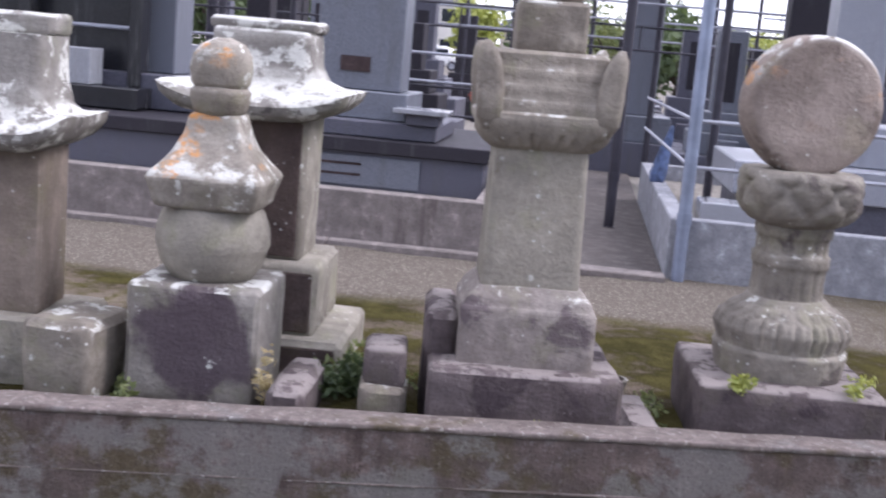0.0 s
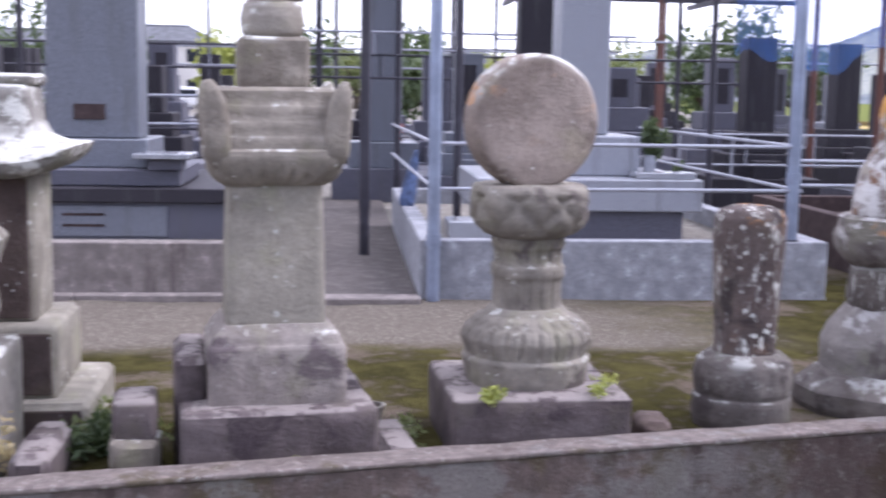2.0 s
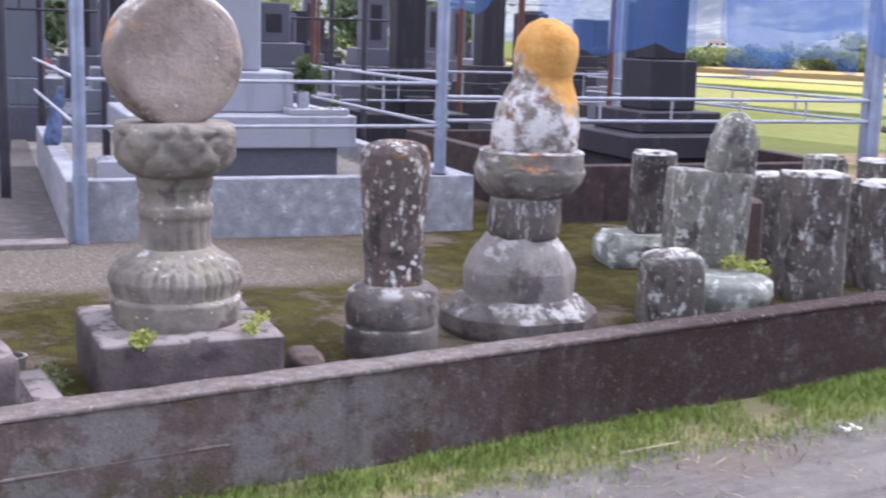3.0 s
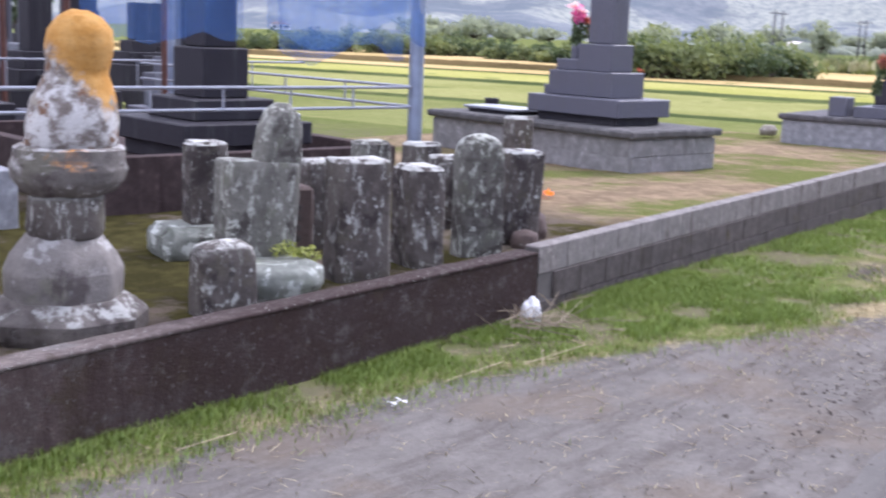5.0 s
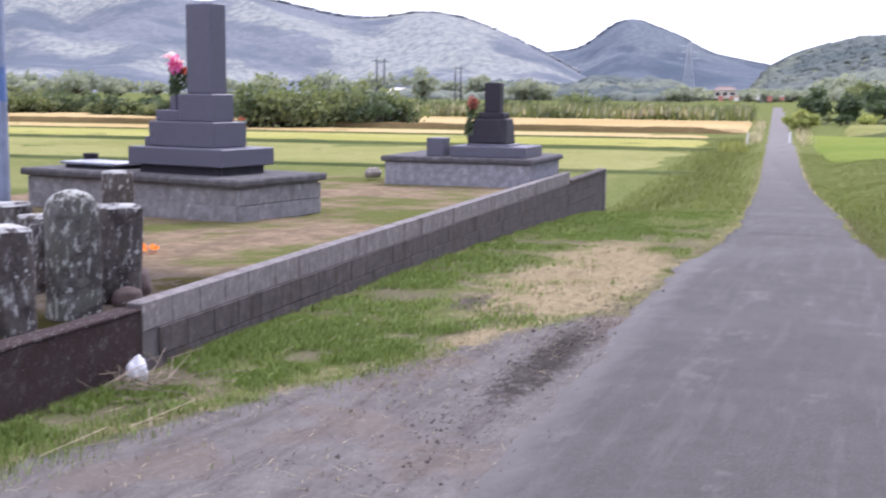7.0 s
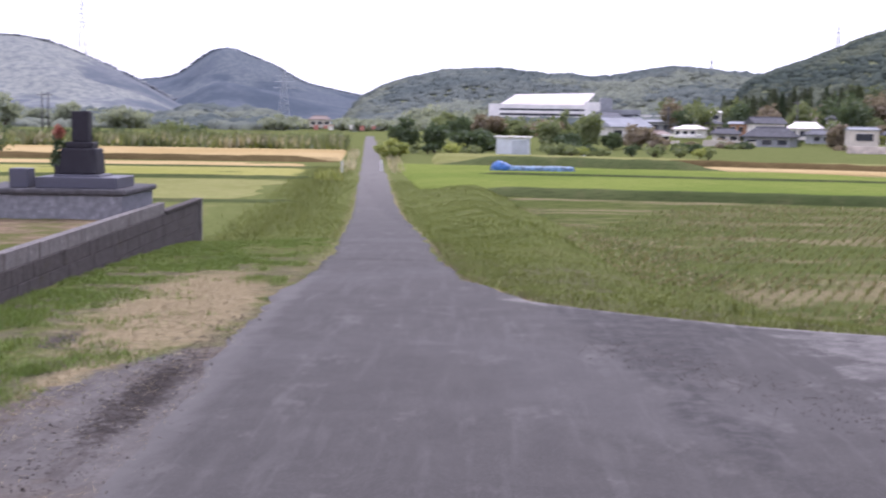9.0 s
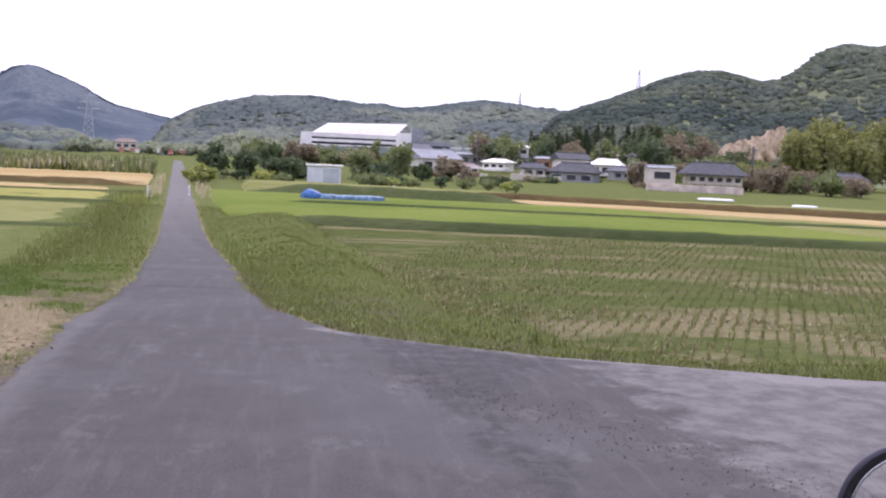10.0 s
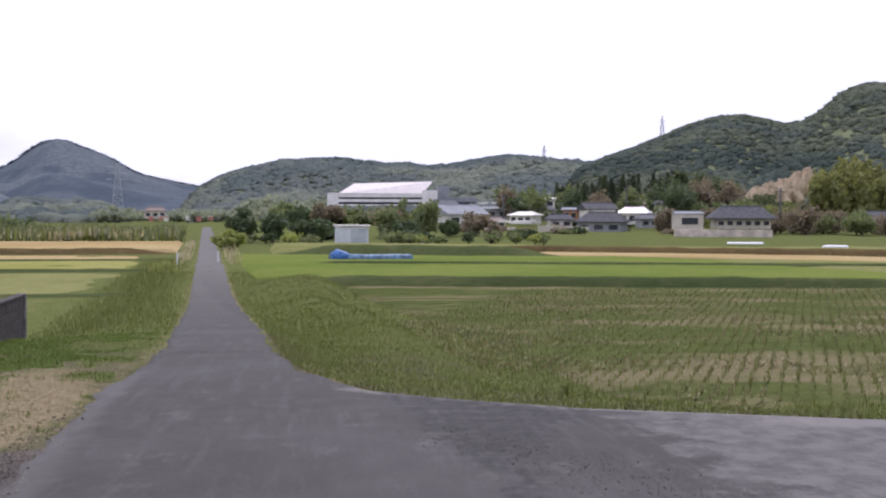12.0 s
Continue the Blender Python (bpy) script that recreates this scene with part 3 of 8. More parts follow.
def zones(x, y):
    """Dirt, straw, dark soil."""
    dirt = straw = dark = 0.0
    if -14 < x < 22 and 0 < y < wall_y(x):
        reach = dirt_edge(x)
        dirt = 1 - smooth01(y, reach - 0.55, reach + 0.40)
        dirt *= 1 - smooth01(x, 9.4, 11.2)
        bed = math.exp(-abs((x - 12.8) / 3.4) ** 3 - ((y - 2.62 - 0.05 * (x - 12.8)) / 0.86) ** 2)
        strip = math.exp(-((x - 8.6) / 1.5) ** 2 - ((y - 2.55) / 0.24) ** 2)
        straw = max(1.05 * bed, 0.75 * strip, 0.46 * math.exp(-((y - reach - 0.02) / 0.26) ** 2))
        dark = 0.66 * math.exp(-(((x - 8.3) / 2.1) ** 2) - ((y - 1.84) / 0.27) ** 2)
        dark = max(dark, 0.62 * math.exp(-(((x - 10.3) / 0.75) ** 2) - ((y - 3.12) / 0.22) ** 2))
    elif x > 20:
        off = y - road_left(x) if y > road_mid(x) else road_right(x) - y
        straw = 0.5 * math.exp(-((off - 0.1) / 0.25) ** 2)
    if x > 8.6 and y < road_right(x):
        off = road_right(x) - y
        straw = max(straw, 0.62 * math.exp(-(off / 0.30) ** 2), 0.30 * smooth01(off, 1.2, 3.0) * (1 - smooth01(x, 20, 30)))
    return (dirt, straw, dark, 1.0)


xs = spread((-400, -30, 37), (-30, -4, 1.0), (-4, 8, 0.14), (8, 26, 0.16), (26, 60, 0.5), (60, 200, 4), (200, 1600, 60), (1600, 4200, 650))
ys = spread((-4200, -400, 760), (-400, -60, 34), (-60, -12, 1.2), (-12, 1.2, 0.3), (1.2, 5.4, 0.08), (5.4, 20, 0.6), (20, 60, 2), (60, 400, 34), (400, 4200, 760))
tagged(new("ground", grid_mesh("ground", xs, ys, land, GRASSLAND, zones)), "rough grass verge with dry straw and gravelly dirt", "ground", kind="structure")


def road_material():
    k = Nodes("worn_asphalt", 0.88, 0.16)
    v = k.geo.outputs["Position"]
    big, mid, fine = k.noise(v, 0.35, 3, 0.5), k.noise(v, 2.3, 8, 0.68), k.noise(v, 60, 5, 0.8)
    peb = k.cells(v, 75)
    xyz = k.sep(v)
    col = k.mix(k.ramp(mid, 0.3, 0.7), (0.062, 0.057, 0.053), (0.076, 0.070, 0.065))
    col = k.mix(k.math("MULTIPLY", k.ramp(big, 0.50, 0.64), 0.3), col, (0.112, 0.105, 0.102))
    # bare concrete and gravel on the side track, towards -y
    side = k.ramp(k.math("ADD", k.math("MULTIPLY", xyz[1], -1.0), k.math("MULTIPLY", k.math("SUBTRACT", mid, 0.5), 3.2)), 3.0, 3.5)
    side = k.math("MULTIPLY", side, k.ramp(k.math("ADD", xyz[0], k.math("MULTIPLY", k.math("SUBTRACT", big, 0.5), 4.0)), 6.0, 7.5))
    worn = k.mix(k.ramp(k.noise(v, 3.2, 8, 0.72), 0.36, 0.64), (0.112, 0.104, 0.099), (0.195, 0.181, 0.168))
    col = k.mix(k.math("MULTIPLY", side, 0.85), col, worn)
    rim = k.ramp(k.math("ADD", k.attr("rim").outputs["Fac"], k.math("MULTIPLY", k.math("SUBTRACT", k.noise(v, 7.0, 8, 0.75), 0.5), 1.6)), 0.40, 0.80)
    col = k.mix(k.math("MULTIPLY", rim, 0.75), col, (0.235, 0.218, 0.200))
    grit = k.ramp(k.noise(k.scaled(v, (1.0, 1.6, 1)), 1.1, 8, 0.75), 0.56, 0.64)
    # old dark patching in a wedge that runs from the field's corner into the lane
    wob = k.math("MULTIPLY", k.math("SUBTRACT", k.noise(v, 1.4, 8, 0.7), 0.5), 1.0)
    edge = k.math("ADD", k.math("ADD", k.math("MULTIPLY", k.math("SUBTRACT", xyz[0], 12.4), 0.127), -1.0), wob)
    below = k.math("SUBTRACT", edge, xyz[1])
    wide = k.math("MAXIMUM", k.math("MULTIPLY", k.math("SUBTRACT", xyz[0], 8.3), 0.55), 0.30)
    wedge = k.math("MULTIPLY", k.ramp(below, 0.0, 0.22), k.ramp(k.math("SUBTRACT", below, wide), 0.25, -0.05))
    wedge = k.math("MULTIPLY", wedge, k.ramp(xyz[0], 5.0, 7.5))
    col = k.mix(k.math("MULTIPLY", k.math("MULTIPLY", wedge, k.ramp(k.noise(v, 5.0, 8, 0.75), 0.38, 0.56)), 0.85), col, (0.040, 0.037, 0.036))
    col = k.mix(k.math("MULTIPLY", grit, 0.14), col, (0.28, 0.26, 0.24))
    col = k.mix(k.math("MULTIPLY", k.ramp(peb, 0.35, 0.15), 0.35), col, (0.22, 0.21, 0.20))
    col = k.mix(k.math("MULTIPLY", k.ramp(fine, 0.52, 0.72), 0.45), col, (0.05, 0.047, 0.048))
    # dust from the verge, blown over the asphalt's edge
    dust = k.ramp(k.math("ADD", k.attr("dust").outputs["Fac"], k.math("MULTIPLY", k.math("SUBTRACT", k.noise(v, 1.7, 8, 0.72), 0.5), 1.1)), 0.30, 0.85)
    col = k.mix(k.math("MULTIPLY", dust, 0.85), col, k.mix(mid, (0.102, 0.095, 0.089), (0.150, 0.140, 0.131)))
    streaks = k.noise(k.scaled(v, (0.10, 1.2, 1)), 5, 6, 0.7)
    col = k.mix(k.math("MULTIPLY", k.ramp(streaks, 0.5, 0.68), 0.14), col, (0.20, 0.19, 0.182))
    col = k.mix(k.math("MULTIPLY", k.ramp(streaks, 0.48, 0.34), 0.16), col, (0.062, 0.058, 0.058))
    # the far lane pales with x: grazing sheen put into the colour, with dust
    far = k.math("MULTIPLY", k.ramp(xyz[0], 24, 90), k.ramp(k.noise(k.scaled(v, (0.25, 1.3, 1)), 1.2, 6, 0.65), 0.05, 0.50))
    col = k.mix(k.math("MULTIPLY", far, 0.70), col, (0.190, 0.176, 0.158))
    k.bump(fine, 0.35, 0.006)
    return k.done(col)


def build_road():
    rows = spread((-40, -6, 2.0), (-6, 9.2, 0.2), (9.2, 20, 0.1), (20, 60, 0.5), (60, 260, 3.0))
    verts, faces, cols = [], [], 30
    for x in rows:
        a, b = road_left(x) + 0.10 * nz(x, 1, 1.7) + 0.05 * nz(x, 3, 6.0), road_right(x) + (0.16 * nz(x, 9, 1.3) + 0.05 * nz(x, 5, 6.0)) * (x > 9.5)
        for j in range(cols + 1):
            f = j / cols
            f = f if b > -9 else f ** 1.6
            y = a + (b - a) * f
            crown = 0.02 * (1 - (2 * f - 1) ** 2) if x > 18 else 0.0
            edge = -0.035 if j in (0, cols) else 0.0
            verts.append((x, y, road_z(x) + 0.012 + crown + edge))
    n = cols + 1
    faces = [(i * n + j, i * n + j + 1, (i + 1) * n + j + 1, (i + 1) * n + j) for i in range(len(rows) - 1) for j in range(cols)]
    me = from_lists("road", verts, faces, road_material(), True)
    rim = [math.exp(-(max(0.0, math.dist(v[:2], (v[0], road_right(v[0])))) / 0.5) ** 2) * smooth01(v[0], 10, 11) * (1 - smooth01(v[0], 12.6, 14.6)) if v[0] > 9 else 0.0 for v in verts]
    side = [math.exp(-(max(0.0, 10.6 - 0.11 * max(0.0, -5.6 - v[1]) - v[0]) / 0.45) ** 2) * smooth01(-v[1], 3.5, 5) if v[0] > 5 else 0.0 for v in verts]
    dust = [math.exp(-(max(0.0, road_left(v[0]) - v[1]) / 0.30) ** 2) * (1 - smooth01(v[0], 13, 18)) for v in verts]
    at = me.attributes.new("dust", "FLOAT", "POINT")
    at.data.foreach_set("value", np.array(dust, dtype=np.float32))
    at = me.attributes.new("rim", "FLOAT", "POINT")
    at.data.foreach_set("value", np.array([max(a, b) for a, b in zip(rim, side)], dtype=np.float32))
    return me


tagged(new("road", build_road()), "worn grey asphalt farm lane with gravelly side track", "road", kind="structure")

# ---- graveyard soil ----
sx, sy = spread((-9, 9, 0.15), (9, 20.5, 0.25)), spread((4.2, 8.6, 0.1), (8.6, 13, 0.4))


def soil_z(x, y):
    low = -1.2 * max(smooth01(x, 19.6, 20.3), smooth01(y, 11.5, 13) * smooth01(x, 9.5, 10.5))
    return SOIL_Z + 0.018 * nz(x, y, 1.4) + 0.012 * nz(x, y, 5) + low + 0.03 * smooth01(x, 7.4, 9)


def slanted(me):
    for v in me.vertices:
        v.co.y += (wall_y(v.co.x) - WALL_Y) * (1 - smooth01(v.co.y, 8, 13))
    return me


def soil_material():
    k = Nodes("grave_soil", 1.0, 0.0)
    v = k.geo.outputs["Position"]
    xyz = k.sep(v)
    big, mid, fine, peb = k.noise(v, 0.7, 6, 0.6), k.noise(v, 5, 7, 0.66), k.noise(v, 40, 3, 0.7), k.cells(v, 40)
    bare = k.mix(k.ramp(mid, 0.35, 0.68), (0.125, 0.10, 0.08), (0.215, 0.18, 0.145))
    moss = k.mix(k.ramp(mid, 0.4, 0.65), (0.042, 0.038, 0.016), (0.076, 0.068, 0.026))
    back = k.ramp(k.math("ADD", k.math("ADD", xyz[1], k.math("MULTIPLY", xyz[0], 0.2)), k.math("MULTIPLY", k.math("SUBTRACT", big, 0.5), 0.8)), 6.9, 7.25)
    gravel = k.mix(k.ramp(peb, 0.15, 0.4), (0.30, 0.275, 0.24), (0.15, 0.13, 0.11))
    col = k.mix(k.ramp(k.math("ADD", k.math("MULTIPLY", big, 0.6), k.math("MULTIPLY", mid, 0.4)), 0.40, 0.50), bare, moss)
    back = k.math("MULTIPLY", back, k.ramp(k.math("ADD", xyz[0], k.math("MULTIPLY", big, 1.5)), 5.4, 3.8))
    col = k.mix(back, col, gravel)
    far = k.ramp(xyz[0], 8.6, 9.6)
    dry = k.mix(k.ramp(mid, 0.36, 0.64), (0.20, 0.15, 0.10), (0.33, 0.25, 0.165))
    green = k.mix(k.ramp(fine, 0.35, 0.65), (0.10, 0.115, 0.035), (0.175, 0.185, 0.065))
    dry = k.mix(k.ramp(k.noise(v, 0.62, 8, 0.72), 0.43, 0.60), dry, green)
    col = k.mix(far, col, dry)
    col = k.mix(k.math("MULTIPLY", k.ramp(fine, 0.5, 0.75), 0.45), col, (0.04, 0.033, 0.022))
    k.bump(k.math("ADD", mid, k.math("MULTIPLY", fine, 0.7)), 0.9, 0.04)
    return k.done(col)


tagged(new("grave_soil", slanted(grid_mesh("grave_soil", sx, sy, lambda x, y: soil_z(x, y + wall_y(x) - WALL_Y), soil_material()))), "mossy bare soil and gravel of the graveyard", "ground", kind="structure")
bm = bmesh.new()
rim = [bm.verts.new((x, y, SOIL_Z - 0.02)) for x, y in ((-60, 8.55), (9.4, 8.55), (9.4, 17), (45, 85), (70, 140), (-60, 140))]
sides = bmesh.ops.extrude_face_region(bm, geom=[bm.faces.new(rim)])
bmesh.ops.translate(bm, verts=[v for v in sides["geom"] if isinstance(v, bmesh.types.BMVert)], vec=(0, 0, -1.8))
single("graveyard_floor", bm, GRAVEL, "grey gravel and concrete between the graves", "ground", kind="structure")

# ---- low wall along the verge ----
wall = thing("wall_front", pose(0, 0, 0), "low brown-stained concrete wall beside the verge", "wall", kind="structure")
bm = box(-9, BLOCK_X, WALL_Y + 0.008, WALL_Y + 0.155, -0.2, WALL_H - 0.0225)
bmesh.ops.subdivide_edges(bm, edges=[e for e in bm.edges if abs(e.verts[0].co.x - e.verts[1].co.x) > 1], cuts=110)
part("wall_face", roughen(bm, 0.002, 2.0), BROWN_WALL, wall, "", True, 50)
bm = box(-9, BLOCK_X, WALL_Y + 0.002, WALL_Y + 0.160, WALL_H - 0.022, WALL_H, 0.004)
bmesh.ops.subdivide_edges(bm, edges=[e for e in bm.edges if abs(e.verts[0].co.x - e.verts[1].co.x) > 1], cuts=160)
part("coping", roughen(bm, 0.005, 6.0), WALL_TOP, wall, "worn grey-brown top edge", True, 50)
bm = box(-9, 1.9, WALL_Y + 0.005, WALL_Y + 0.02, 0.171, 0.179, 0.001)
bmesh.ops.subdivide_edges(bm, edges=[e for e in bm.edges if abs(e.verts[0].co.x - e.verts[1].co.x) > 1], cuts=240)
part("cast_seam", roughen(bm, 0.006, 5.0), WALL_TOP, wall, "pale broken seam between two pours of concrete", True, 50)

BLOCK_FRAME = pose(BLOCK_X + 0.004, WALL_Y, 0, 0, 0, BLOCK_TURN)
bwall = thing("wall_block", BLOCK_FRAME, "low grey concrete-block wall beside the verge", "wall", kind="structure")
BL, BH = 0.372, 0.186
block_mesh = mesh_of(box(0.0025, BL - 0.0025, 0, 0.12, 0.001, BH - 0.001, 0.005), "concrete_block")
block_mesh.materials.append(BLOCK_GREY)
# blocks of the courses below the top one, in a darker brown
dark_mesh = mesh_of(box(0.002, BL - 0.002, 0, 0.12, 0.001, BH - 0.001, 0.006), "concrete_block")
dark_mesh.materials.append(BLOCK_DARK)
n_blocks = 44
part("core", box(0, BL * 36, 0.006, 0.11, -0.9, 0.42), JOINT, bwall, "mortar joints")
part("core", box(BL * 36 + 0.002, BL * n_blocks + 0.19, 0.006, 0.11, -0.9, 0.235), JOINT, bwall, "mortar joints")
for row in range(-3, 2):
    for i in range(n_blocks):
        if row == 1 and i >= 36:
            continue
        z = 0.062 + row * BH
        b = part("concrete_block", block_mesh if row == 1 else dark_mesh, BLOCK_GREY, bwall)
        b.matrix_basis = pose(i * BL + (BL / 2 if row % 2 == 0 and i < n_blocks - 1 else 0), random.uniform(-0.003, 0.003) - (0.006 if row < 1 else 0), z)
part("coping", box(BL * 36 + 0.004, BL * n_blocks + 0.19, -0.026, 0.112, 0.2485, 0.30, 0.006), BLOCK_DARK, bwall, "plain concrete top course")
single("wall_end", box(BL * n_blocks + 0.19, BL * n_blocks + 0.33, -0.04, 0.14, -0.8, 0.305, 0.01), BLOCK_GREY, "grey concrete end post of the block wall", "wall", m=BLOCK_FRAME, kind="structure")

# ---- old carved stones behind the low wall ----
def pagoda():
    t = thing("stone_pagoda", pose(0.84, 4.86, SOIL_Z - 0.02, 0, 0, -3.5), "weathered grey stone pagoda with carved roof on two plinths", "gravestone")
    part("base_slab", block(0.755, 0.74, 0.28, 0, amp=0.006, seed=1), SLAB_STONE, t, "purple-grey base slab", True, 40)
    part("plinth", loft([(0.27, 0.268, 0.258, 44), (0.33, 0.270, 0.260, 44), (0.495, 0.268, 0.258, 44), (0.507, 0.262, 0.252, 40), (0.512, 0.256, 0.246, 40), (0.545, 0.243, 0.235, 40), (0.575, 0.214, 0.208, 36), (0.587, 0.205, 0.20, 30)], 96, amp=0.0035, seed=2), CUBE_STONE, t, "bevelled grey-brown plinth", True, 45)
    part("shaft", loft([(0.575, 0.192, 0.185, 40), (0.60, 0.194, 0.187, 40), (0.9, 0.188, 0.18, 40), (1.145, 0.182, 0.175, 40)], 96, amp=0.0035, seed=3), BODY_STONE, t, "", True, 45)

    def scallop(a, z):
        return 1 + (0.11 * (abs(math.sin(14 * a)) - 0.5) if 1.14 < z < 1.20 else 0)

    roof = part("roof", loft([(1.13, 0.20, 0.19, 8), (1.165, 0.235, 0.225, 8), (1.20, 0.26, 0.25, 8), (1.24, 0.278, 0.265, 10), (1.265, 0.276, 0.263, 11), (1.275, 0.262, 0.25, 12), (1.315, 0.262, 0.25, 12), (1.325, 0.256, 0.244, 12), (1.375, 0.255, 0.243, 12), (1.385, 0.249, 0.238, 12), (1.435, 0.246, 0.235, 12), (1.445, 0.238, 0.227, 12), (1.495, 0.228, 0.22, 12), (1.51, 0.20, 0.19, 12)], 96, scallop, 0.005, 4, 2), GREY_STONE, t, "stepped roof block with scalloped underside", True, 40)
    for sx, sy in ((-1, -1), (1, -1), (-1, 1), (1, 1)):
        cx, cy = 0.216 * sx, 0.207 * sy
        ear = loft([(1.20, 0.03, 0.03, 4, cx, cy), (1.25, 0.050, 0.05, 5, cx * 1.04, cy * 1.04), (1.36, 0.052, 0.05, 5, cx * 1.07, cy * 1.07), (1.45, 0.046, 0.044, 4, cx * 1.12, cy * 1.12), (1.50, 0.034, 0.034, 3, cx * 1.16, cy * 1.16), (1.535, 0.012, 0.012, 2, cx * 1.19, cy * 1.19)], 24, amp=0.005, seed=sx + 3 * sy)
        part("roof_ear", ear, GREY_STONE, roof, "upright carved corner leaf", True)
    part("neck_block", block(0.275, 0.265, 0.20, 1.505, amp=0.005, seed=5), GREY_STONE, t, "", True, 40)
    part("finial", loft([(1.70, 0.10, 0.10, 2.5), (1.72, 0.122, 0.12, 2.3), (1.78, 0.128, 0.126, 2.2), (1.83, 0.118, 0.116, 2.2), (1.845, 0.10, 0.10, 2), (1.855, 0.115, 0.113, 2), (1.90, 0.118, 0.116, 2), (1.96, 0.085, 0.084, 2), (2.0, 0.03, 0.03, 2)], 36, amp=0.004, seed=6), PALE_STONE, t, "round lichened finial", True)


STAINED_CUBE = stone("stained_cube_stone", (0.22, 0.20, 0.18), (0.28, 0.26, 0.235), (0.12, 0.10, 0.10), 0.62, lichen=0.64, top_white=0.5, spots=0.3, blotch=(0.02, 0.26, 0.25, 0.25))


def gorinto():
    t = thing("five_tier_stone", pose(-0.44, 4.93, SOIL_Z - 0.02, 0, 0, -9), "five-tier grave stone with ball, roof and cube, orange lichen on top", "gravestone")
    part("cube", block(0.52, 0.52, 0.50, 0, amp=0.006, bevel=0.009, cuts=9, seed=7), STAINED_CUBE, t, "square cube with a dark stain", True, 40)
    part("ball", loft([(0.485, 0.135, 0.135, 2), (0.50, 0.165, 0.165, 2), (0.56, 0.208, 0.205, 2), (0.64, 0.230, 0.226, 2.1), (0.70, 0.226, 0.222, 2.1), (0.76, 0.206, 0.203, 2), (0.80, 0.18, 0.178, 2)], 48, amp=0.005, seed=8), BODY_STONE, t, "round buff body", True)
    part("roof", loft([(0.79, 0.190, 0.185, 26), (0.80, 0.20, 0.196, 26), (0.85, 0.214, 0.209, 30), (0.905, 0.231, 0.226, 30), (0.922, 0.224, 0.219, 26), (0.955, 0.194, 0.190, 22), (1.01, 0.150, 0.147, 20), (1.08, 0.115, 0.112, 18), (1.145, 0.100, 0.098, 14), (1.158, 0.090, 0.088, 10)], 96, amp=0.006, seed=9), PALE_STONE, t, "flared roof with white and orange lichen", True, 50)
    part("bowl", loft([(1.15, 0.085, 0.085, 2.6), (1.165, 0.102, 0.10, 2.5), (1.215, 0.116, 0.115, 2.5), (1.245, 0.117, 0.116, 2.5), (1.262, 0.105, 0.104, 2.3)], 36, amp=0.004, seed=10), GREY_STONE, t, "", True, 50)
    part("jewel", loft([(1.258, 0.10, 0.10, 2.2), (1.275, 0.114, 0.112, 2.2), (1.33, 0.124, 0.122, 2.2), (1.39, 0.116, 0.114, 2.1), (1.43, 0.085, 0.084, 2), (1.455, 0.03, 0.03, 2)], 36, amp=0.005, seed=11), PALE_STONE, t, "domed jewel with orange lichen", True)


